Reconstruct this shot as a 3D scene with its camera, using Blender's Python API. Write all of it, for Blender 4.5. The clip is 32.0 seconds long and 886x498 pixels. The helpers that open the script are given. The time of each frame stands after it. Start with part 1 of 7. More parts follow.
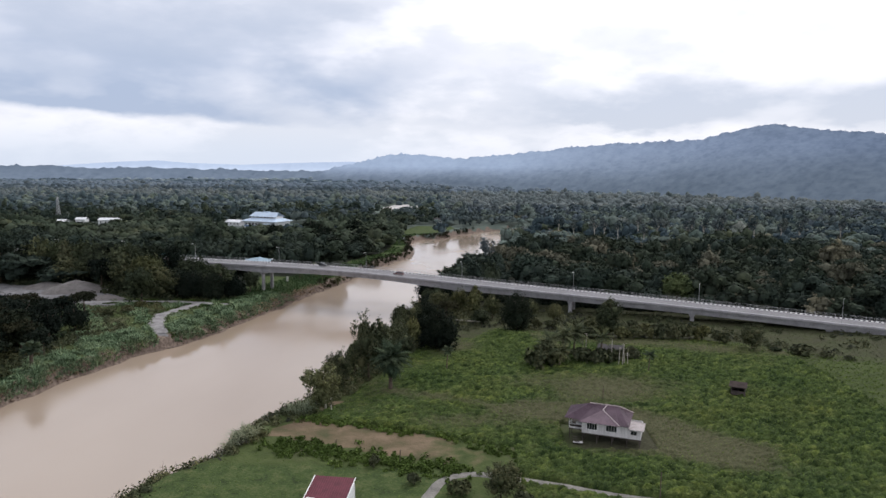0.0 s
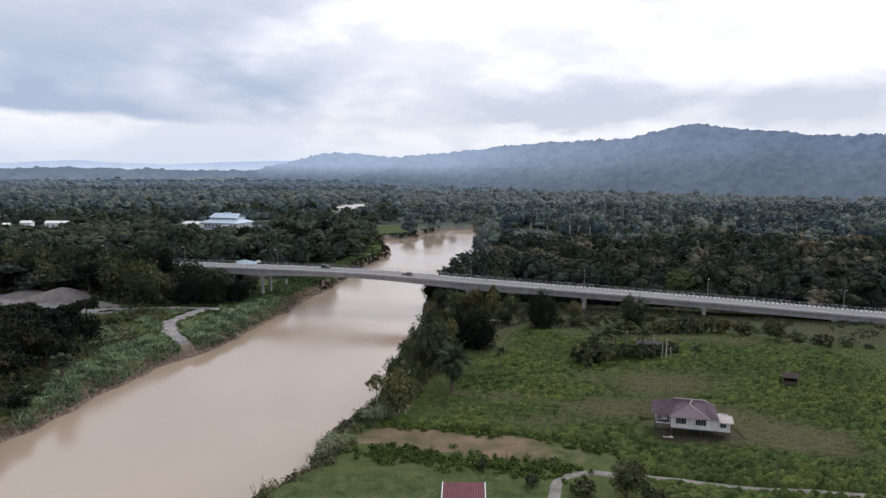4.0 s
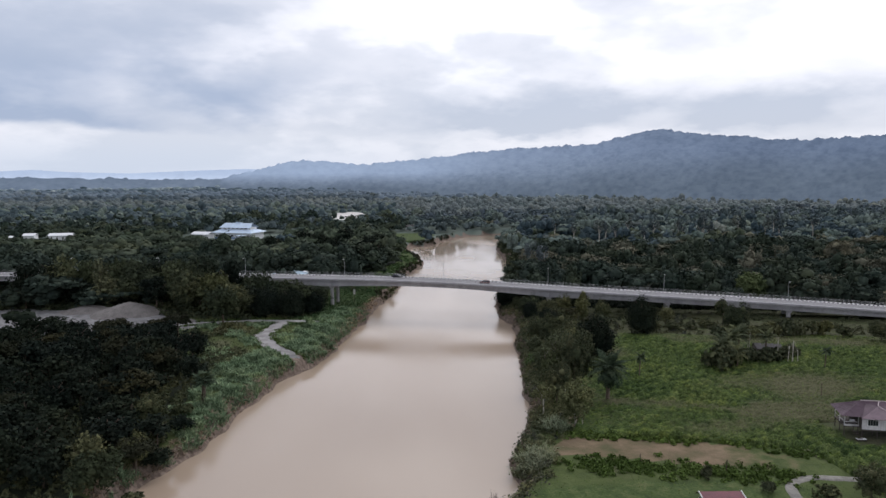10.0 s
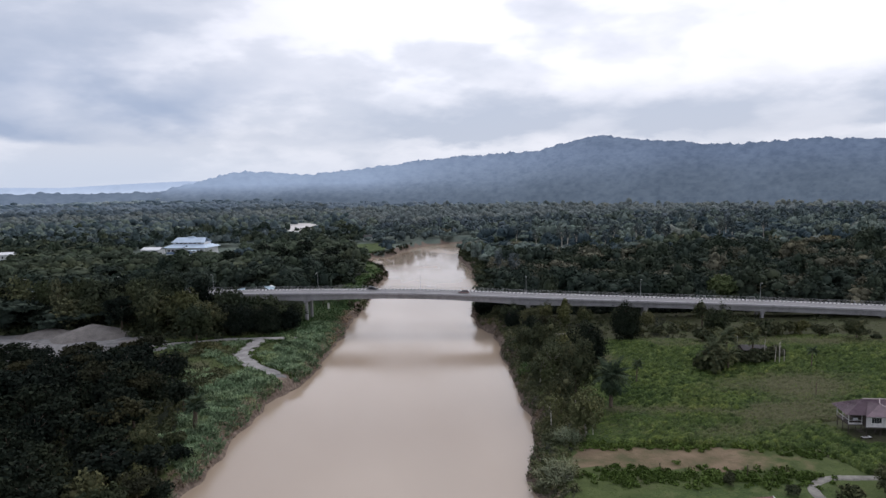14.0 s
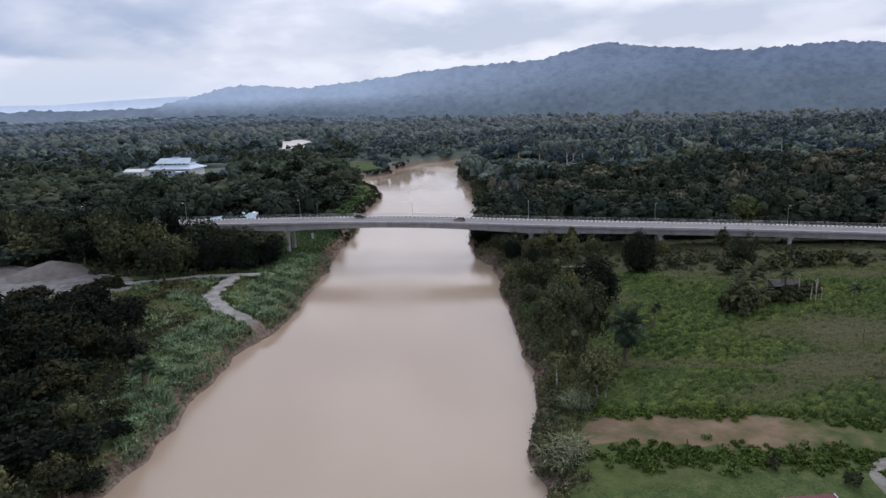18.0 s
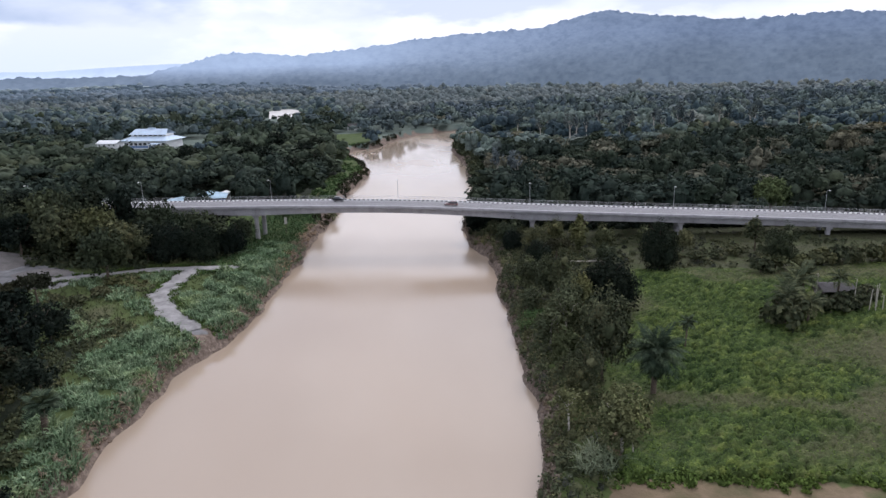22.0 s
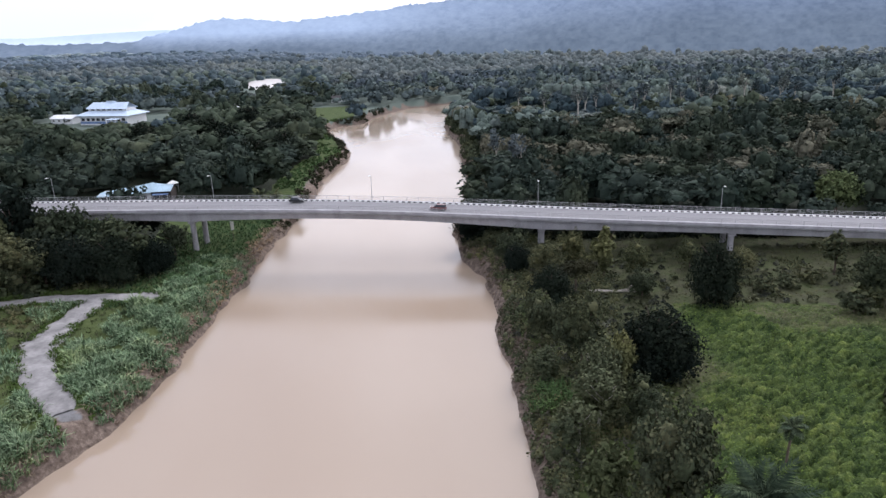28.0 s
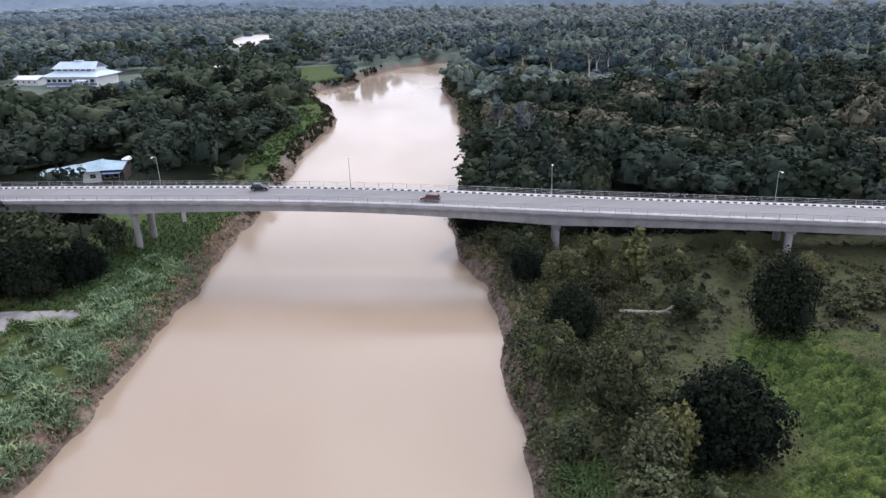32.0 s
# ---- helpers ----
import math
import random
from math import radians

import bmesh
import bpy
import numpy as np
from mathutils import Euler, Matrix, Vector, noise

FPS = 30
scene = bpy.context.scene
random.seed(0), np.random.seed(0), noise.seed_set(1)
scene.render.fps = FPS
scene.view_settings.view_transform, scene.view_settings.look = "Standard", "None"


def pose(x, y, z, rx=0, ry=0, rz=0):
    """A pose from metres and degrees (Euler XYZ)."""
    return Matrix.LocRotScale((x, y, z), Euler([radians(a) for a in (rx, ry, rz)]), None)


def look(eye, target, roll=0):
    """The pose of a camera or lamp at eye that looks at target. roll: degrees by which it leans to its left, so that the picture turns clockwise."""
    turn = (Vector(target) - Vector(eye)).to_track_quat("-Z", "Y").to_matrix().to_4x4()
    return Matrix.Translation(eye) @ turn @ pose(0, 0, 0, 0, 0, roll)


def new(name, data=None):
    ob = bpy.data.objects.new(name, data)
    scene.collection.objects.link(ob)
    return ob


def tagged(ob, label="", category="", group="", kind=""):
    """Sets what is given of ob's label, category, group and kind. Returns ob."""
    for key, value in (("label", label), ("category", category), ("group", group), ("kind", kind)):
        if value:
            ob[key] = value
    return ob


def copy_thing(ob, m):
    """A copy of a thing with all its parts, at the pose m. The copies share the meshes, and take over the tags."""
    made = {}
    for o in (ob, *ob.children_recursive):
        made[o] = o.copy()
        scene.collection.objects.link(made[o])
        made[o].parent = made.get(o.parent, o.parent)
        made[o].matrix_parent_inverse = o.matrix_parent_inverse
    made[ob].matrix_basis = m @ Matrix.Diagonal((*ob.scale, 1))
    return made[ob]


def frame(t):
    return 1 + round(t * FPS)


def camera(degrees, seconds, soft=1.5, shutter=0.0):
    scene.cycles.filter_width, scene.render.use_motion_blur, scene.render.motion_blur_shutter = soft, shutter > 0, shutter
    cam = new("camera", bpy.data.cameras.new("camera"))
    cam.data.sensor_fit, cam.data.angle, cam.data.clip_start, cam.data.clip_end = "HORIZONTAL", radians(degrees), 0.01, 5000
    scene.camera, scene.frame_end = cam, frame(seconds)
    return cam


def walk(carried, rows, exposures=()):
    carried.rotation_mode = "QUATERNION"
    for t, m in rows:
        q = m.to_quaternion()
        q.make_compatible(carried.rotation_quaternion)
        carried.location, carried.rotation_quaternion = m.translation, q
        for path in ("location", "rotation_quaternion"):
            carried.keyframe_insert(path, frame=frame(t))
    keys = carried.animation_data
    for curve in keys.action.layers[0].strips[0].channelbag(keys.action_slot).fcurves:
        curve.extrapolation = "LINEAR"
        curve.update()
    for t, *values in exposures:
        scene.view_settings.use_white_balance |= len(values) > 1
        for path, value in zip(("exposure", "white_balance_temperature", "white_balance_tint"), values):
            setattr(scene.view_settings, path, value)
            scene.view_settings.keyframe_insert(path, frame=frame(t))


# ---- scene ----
cam = camera(64.8, 32.0)
PATH = [
    (0, (4.492, 0.827, 53.313), (4.426, 2.812, 53.081), 0.4),
    (1, (-3.554, 0.88, 53.77), (-3.529, 2.865, 53.533), -0.1),
    (2, (-11.68, 0.83, 53.683), (-11.595, 2.814, 53.448), 0.3),
    (3, (-19.24, 1.478, 53.382), (-19.122, 3.461, 53.149), 0.6),
    (3.5, (-22.757, 1.926, 53.428), (-22.632, 3.908, 53.193), 0.4),
    (5.5, (-37.857, 3.324, 53.87), (-37.713, 5.306, 53.639), 0.0),
    (6, (-41.562, 4.016, 53.9), (-41.42, 5.997, 53.671), 0.1),
    (7, (-48.946, 5.266, 53.755), (-48.809, 7.248, 53.527), 0.1),
    (8, (-56.459, 5.953, 53.838), (-56.322, 7.936, 53.616), -0.1),
    (9, (-64.379, 7.104, 53.952), (-64.171, 9.081, 53.731), -0.1),
    (9.5, (-68.192, 7.705, 53.882), (-67.96, 9.679, 53.661), -0.1),
    (10, (-71.605, 8.253, 53.854), (-71.364, 10.226, 53.638), -0.3),
    (11, (-77.385, 9.006, 53.973), (-77.105, 10.975, 53.759), -0.5),
    (11.5, (-79.882, 9.397, 54.035), (-79.557, 11.359, 53.82), -0.6),
    (12, (-81.586, 9.745, 54.04), (-81.194, 11.695, 53.828), -0.9),
    (13, (-83.313, 11.012, 54.34), (-82.917, 12.962, 54.131), -1.2),
    (14, (-83.516, 13.732, 54.515), (-83.119, 15.683, 54.32), -1.3),
    (14.5, (-83.195, 15.776, 54.486), (-82.797, 17.727, 54.296), -1.4),
    (16.5, (-78.804, 27.825, 55.069), (-78.411, 29.771, 54.826), -1.9),
    (17, (-77.522, 31.403, 55.166), (-77.137, 33.34, 54.848), -2.0),
    (17.5, (-76.249, 34.84, 55.24), (-75.869, 36.768, 54.867), -2.0),
    (18, (-75.049, 38.515, 55.207), (-74.675, 40.431, 54.769), -2.1),
    (18.5, (-74.326, 42.076, 55.063), (-73.954, 43.978, 54.571), -2.1),
    (19, (-73.549, 45.415, 54.836), (-73.175, 47.314, 54.334), -1.9),
    (20, (-71.333, 52.803, 54.666), (-70.958, 54.702, 54.164), -1.9),
    (21, (-69.2, 60.036, 54.241), (-68.823, 61.936, 53.74), -1.8),
    (22, (-66.859, 67.773, 53.985), (-66.482, 69.668, 53.465), -1.8),
    (22.5, (-65.65, 71.753, 53.965), (-65.276, 73.639, 53.415), -1.9),
    (23, (-64.586, 75.655, 53.985), (-64.212, 77.538, 53.424), -1.8),
    (24, (-62.559, 83.058, 53.785), (-62.182, 84.94, 53.223), -1.8),
    (24.5, (-61.381, 86.99, 53.747), (-61.007, 88.867, 53.167), -1.8),
    (26.5, (-57.168, 102.236, 53.409), (-56.793, 104.106, 52.805), -1.8),
    (27, (-56.21, 105.842, 53.335), (-55.834, 107.711, 52.729), -1.8),
    (28, (-54.391, 113.695, 52.999), (-54.013, 115.563, 52.394), -1.8),
    (28.5, (-53.392, 117.348, 52.888), (-53.018, 119.206, 52.249), -1.7),
    (29, (-52.304, 121.385, 52.918), (-51.933, 123.242, 52.277), -1.8),
    (30, (-50.251, 129.245, 52.44), (-49.879, 131.103, 51.799), -1.9),
    (31, (-48.412, 137.08, 52.147), (-48.038, 138.935, 51.5), -2.0),
    (31.5, (-47.509, 140.854, 52.019), (-47.135, 142.705, 51.361), -1.9),
    (32, (-46.623, 144.283, 51.632), (-46.255, 146.113, 50.914), -1.9),
]
walk(cam, [(t, look(eye, target, roll)) for t, eye, target, roll in PATH],
     exposures=[(0, 0.16, 6350, 14), (6, 0.08, 6300, 14), (12, -0.04, 6200, 14), (16.5, -0.08, 6100, 16), (18, 0.0, 6050, 16), (19.5, 0.25, 6050, 16), (21.5, 0.36, 6050, 16), (24, 0.5, 6050, 17), (28, 0.6, 6050, 17), (32, 0.68, 6050, 17)])

# ==== world, sun and exposure ====
rng = np.random.default_rng(7)
TAU = 2 * math.pi


def sky_world():
    w = bpy.data.worlds.new("overcast_sky")
    scene.world = w
    w.use_nodes = True
    nt = w.node_tree
    nt.nodes.clear()

    def node(kind, **props):
        n = nt.nodes.new(kind)
        for k, v in props.items():
            if k == "operation":
                n.operation = v
            elif k == "blend_type":
                n.blend_type = v
        return n

    def val(sock, v):
        if isinstance(v, (int, float)):
            sock.default_value = v
        else:
            nt.links.new(v, sock)

    def m(op, a, b=0.0, c=None):
        n = node("ShaderNodeMath", operation=op)
        val(n.inputs[0], a), val(n.inputs[1], b)
        if c is not None:
            val(n.inputs[2], c)
        return n.outputs[0]

    def step(x, lo, hi):
        n = nt.nodes.new("ShaderNodeMapRange")
        n.interpolation_type = "SMOOTHSTEP"
        val(n.inputs[0], x)
        n.inputs[1].default_value, n.inputs[2].default_value = lo, hi
        n.inputs[3].default_value, n.inputs[4].default_value = 0, 1
        return n.outputs[0]

    def mix(f, a, b):
        n = nt.nodes.new("ShaderNodeMix")
        n.data_type = "RGBA"
        val(n.inputs[0], f)
        for s, v in ((n.inputs[6], a), (n.inputs[7], b)):
            if isinstance(v, tuple):
                s.default_value = (*v, 1)
            else:
                nt.links.new(v, s)
        return n.outputs[2]

    def noise_at(vec, scale, detail, rough=0.55):
        n = nt.nodes.new("ShaderNodeTexNoise")
        nt.links.new(vec, n.inputs["Vector"])
        n.inputs["Scale"].default_value, n.inputs["Detail"].default_value = scale, detail
        n.inputs["Roughness"].default_value = rough
        return n.outputs["Fac"]

    tc = nt.nodes.new("ShaderNodeTexCoord")
    sep = nt.nodes.new("ShaderNodeSeparateXYZ")
    nt.links.new(tc.outputs["Generated"], sep.inputs[0])
    x, y, z = sep.outputs
    az = m("MULTIPLY", m("ARCTAN2", x, y), 180 / math.pi)
    el = m("MULTIPLY", m("ARCSINE", z), 180 / math.pi)
    # cloud sheets, seen flat on near the horizon
    den = m("ADD", m("MAXIMUM", z, 0.0), 0.42)
    comb = nt.nodes.new("ShaderNodeCombineXYZ")
    nt.links.new(m("DIVIDE", x, den), comb.inputs[0])
    nt.links.new(m("DIVIDE", y, den), comb.inputs[1])
    nt.links.new(m("MULTIPLY", z, 3.0), comb.inputs[2])
    sheet = comb.outputs[0]
    soft = noise_at(sheet, 2.1, 5, 0.5)
    fine = noise_at(sheet, 6.5, 6, 0.55)
    puff = m("ADD", m("MULTIPLY", soft, 0.65), m("MULTIPLY", fine, 0.35))
    lump = noise_at(sheet, 3.0, 4.5, 0.5)
    wob = m("MULTIPLY", m("SUBTRACT", fine, 0.5), 1.6)
    elw = m("ADD", m("ADD", el, wob), m("MULTIPLY", m("ADD", az, 14.0), 0.05))
    azw = m("ADD", az, m("MULTIPLY", m("SUBTRACT", lump, 0.5), 30.0))
    white = (0.97, 0.98, 1.01)
    veil = mix(step(puff, 0.40, 0.56), (0.735, 0.775, 0.84), white)
    # brighter towards the hidden sun
    veil = mix(m("MULTIPLY", step(azw, -16, 12), m("MULTIPLY", step(el, 3.5, 10), m("ADD", 0.35, m("MULTIPLY", step(lump, 0.36, 0.56), 0.6)))), veil, (1.22, 1.22, 1.23))
    # a long grey bank with a flat dark bottom, thinning upwards
    b1 = m("MULTIPLY", step(elw, 2.75, 3.45), m("SUBTRACT", 1.0, step(elw, 3.8, 17)))
    b1 = m("MULTIPLY", b1, m("SUBTRACT", 1.0, step(azw, -18, 0)))
    b1 = m("MULTIPLY", b1, m("ADD", 0.74, m("MULTIPLY", step(lump, 0.62, 0.40), 0.40)))
    sky = mix(m("MINIMUM", b1, 1.0), veil, (0.43, 0.515, 0.66))
    # ragged patches of grey above it
    b3 = m("MULTIPLY", step(lump, 0.535, 0.44), m("MULTIPLY", step(el, 5, 9), m("SUBTRACT", 1.0, step(azw, 0, 40))))
    sky = mix(m("MULTIPLY", b3, 0.30), sky, (0.55, 0.61, 0.70))
    # a second bank over the ridge, in torn pieces
    elr = m("ADD", el, m("MULTIPLY", m("SUBTRACT", fine, 0.5), 3.4))
    b2 = m("MULTIPLY", step(elr, 2.5, 3.7), m("SUBTRACT", 1.0, step(elr, 4.6, 8.2)))
    b2 = m("MULTIPLY", b2, m("MULTIPLY", step(azw, -4, 8), m("SUBTRACT", 1.0, step(azw, 60, 90))))
    b2 = m("MULTIPLY", b2, m("ADD", 0.55, m("MULTIPLY", step(lump, 0.60, 0.42), 0.55)))
    sky = mix(m("MINIMUM", b2, 1.0), sky, (0.585, 0.645, 0.74))
    # pale band over the horizon
    band = m("SUBTRACT", 1.0, step(el, 0.5, 4.0))
    sky = mix(m("MULTIPLY", band, m("SUBTRACT", 0.75, m("MULTIPLY", step(az, -15, 10), 0.35))), sky, (0.66, 0.75, 0.86))
    ns = nt.nodes.new("ShaderNodeTexSky")
    ns.sky_type = "NISHITA"
    ns.sun_disc = False
    ns.sun_elevation, ns.sun_rotation = radians(39), radians(35)
    clear = nt.nodes.new("ShaderNodeBackground")
    nt.links.new(ns.outputs[0], clear.inputs[0])
    clear.inputs[1].default_value = 0.1
    cloud = nt.nodes.new("ShaderNodeBackground")
    nt.links.new(sky, cloud.inputs[0])
    cloud.inputs[1].default_value = 0.95
    both = nt.nodes.new("ShaderNodeMixShader")
    both.inputs[0].default_value = 0.93
    nt.links.new(clear.outputs[0], both.inputs[1])
    nt.links.new(cloud.outputs[0], both.inputs[2])
    out = nt.nodes.new("ShaderNodeOutputWorld")
    nt.links.new(both.outputs[0], out.inputs[0])


sky_world()
sun_data = bpy.data.lights.new("sun", "SUN")
sun_data.energy, sun_data.angle, sun_data.color = 1.5, radians(14), (1.0, 0.97, 0.93)
sun = new("sun", sun_data)
sun.matrix_world = look((300, 430, 430), (0, 0, 0))


# ==== materials ====
class Mat:
    """A small builder for procedural materials."""

    def __init__(self, name, rough=0.8, metal=0.0, spec=0.3):
        self.m = bpy.data.materials.new(name)
        self.m.use_nodes = True
        self.nt = self.m.node_tree
        self.b = self.nt.nodes["Principled BSDF"]
        self.b.inputs["Roughness"].default_value = rough
        self.b.inputs["Metallic"].default_value = metal
        self.b.inputs["Specular IOR Level"].default_value = spec
        self.pos = self.nt.nodes.new("ShaderNodeNewGeometry").outputs["Position"]

    def noise(self, scale, detail=4, rough=0.55, vec=None, stretch=None):
        n = self.nt.nodes.new("ShaderNodeTexNoise")
        v = vec or self.pos
        if stretch:
            mp = self.nt.nodes.new("ShaderNodeMapping")
            mp.inputs["Scale"].default_value = stretch
            self.nt.links.new(v, mp.inputs[0])
            v = mp.outputs[0]
        self.nt.links.new(v, n.inputs["Vector"])
        n.inputs["Scale"].default_value, n.inputs["Detail"].default_value = scale, detail
        n.inputs["Roughness"].default_value = rough
        return n.outputs["Fac"]

    def ramp(self, fac, stops):
        r = self.nt.nodes.new("ShaderNodeValToRGB")
        e = r.color_ramp.elements
        while len(e) < len(stops):
            e.new(0.5)
        for el, (p, c) in zip(e, stops):
            el.position, el.color = p, (*c, 1)
        self.nt.links.new(fac, r.inputs[0])
        return r.outputs[0]

    def mix(self, fac, a, b, kind="MIX"):
        n = self.nt.nodes.new("ShaderNodeMix")
        n.data_type, n.blend_type = "RGBA", kind
        for s, v in ((n.inputs[0], fac), (n.inputs[6], a), (n.inputs[7], b)):
            if isinstance(v, (int, float)):
                s.default_value = v
            elif isinstance(v, tuple):
                s.default_value = (*v, 1)
            else:
                self.nt.links.new(v, s)
        return n.outputs[2]

    def math(self, op, a, b=0.0):
        n = self.nt.nodes.new("ShaderNodeMath")
        n.operation = op
        for s, v in zip(n.inputs, (a, b)):
            if isinstance(v, (int, float)):
                s.default_value = v
            else:
                self.nt.links.new(v, s)
        return n.outputs[0]

    def step(self, x, lo, hi):
        n = self.nt.nodes.new("ShaderNodeMapRange")
        n.interpolation_type = "SMOOTHSTEP"
        self.nt.links.new(x, n.inputs[0])
        n.inputs[1].default_value, n.inputs[2].default_value = lo, hi
        return n.outputs[0]

    def attr(self, name):
        n = self.nt.nodes.new("ShaderNodeAttribute")
        n.attribute_name = name
        return n.outputs["Fac"]

    def island(self):
        return [n for n in self.nt.nodes if n.type == "NEW_GEOMETRY"][0].outputs["Random Per Island"]

    def objrand(self):
        return self.nt.nodes.new("ShaderNodeObjectInfo").outputs["Random"]

    def color(self, c):
        if isinstance(c, tuple):
            self.b.inputs["Base Color"].default_value = (*c, 1)
        else:
            self.nt.links.new(c, self.b.inputs["Base Color"])
        return self

    def rough(self, r):
        self.nt.links.new(r, self.b.inputs["Roughness"])
        return self

    def bump(self, h, strength=0.4, dist=0.1):
        n = self.nt.nodes.new("ShaderNodeBump")
        n.inputs["Strength"].default_value, n.inputs["Distance"].default_value = strength, dist
        self.nt.links.new(h, n.inputs["Height"])
        self.nt.links.new(n.outputs[0], self.b.inputs["Normal"])
        return self


def foliage(name, dark, mid, light, patch=0.05, rough=0.85, spec=0.04, grain=1.1, relief=0.35, spread=0.5, mottle=0.34):
    """Leaves: each leaf card differs a little, and the crowns differ in patches."""
    a = Mat(name, rough, spec=spec)
    isl = a.island()
    dark = tuple(m + (d - m) * spread for d, m in zip(dark, mid))
    light = tuple(m + (d - m) * spread for d, m in zip(light, mid))
    c = a.ramp(isl, [(0.0, dark), (0.45, mid), (1.0, light)])
    big = a.ramp(a.noise(patch, 3), [(0.3, (0.66, 0.72, 0.68)), (0.52, (1, 1, 1)), (0.75, (1.28, 1.16, 0.94))])
    c = a.mix(1.0, c, big, "MULTIPLY")
    tone = a.ramp(a.objrand(), [(0.0, (0.66, 0.72, 0.72)), (0.5, (1, 1, 1)), (1.0, (1.34, 1.27, 1.06))])
    c = a.mix(1.0, c, tone, "MULTIPLY")
    speck = a.noise(grain, 4, 0.7)
    lo, hi = 1 - mottle, 1 + mottle
    c = a.mix(1.0, c, a.ramp(speck, [(0.32, (lo, lo, lo)), (0.52, (1, 1, 1)), (0.72, (hi, hi, hi * 0.96))]), "MULTIPLY")
    a.color(c)
    a.bump(speck, 0.6, relief)
    return a.m


def plain(name, base, vary=0.25, scale=0.6, rough=0.8, metal=0.0, bump=0.2, fine=14.0, spec=0.3, stretch=None):
    """A surface of one paint or stuff with stains at two scales."""
    a = Mat(name, rough, metal, spec)
    lo = tuple(v * (1 - vary) for v in base)
    hi = tuple(min(1, v * (1 + vary * 0.6)) for v in base)
    c = a.ramp(a.noise(scale, 5, 0.65, stretch=stretch), [(0.3, lo), (0.55, base), (0.8, hi)])
    g = a.ramp(a.noise(fine, 3), [(0.35, (0.86, 0.86, 0.86)), (0.65, (1.06, 1.06, 1.06))])
    a.color(a.mix(1.0, c, g, "MULTIPLY"))
    a.bump(a.noise(fine, 3), bump, 0.02)
    return a.m


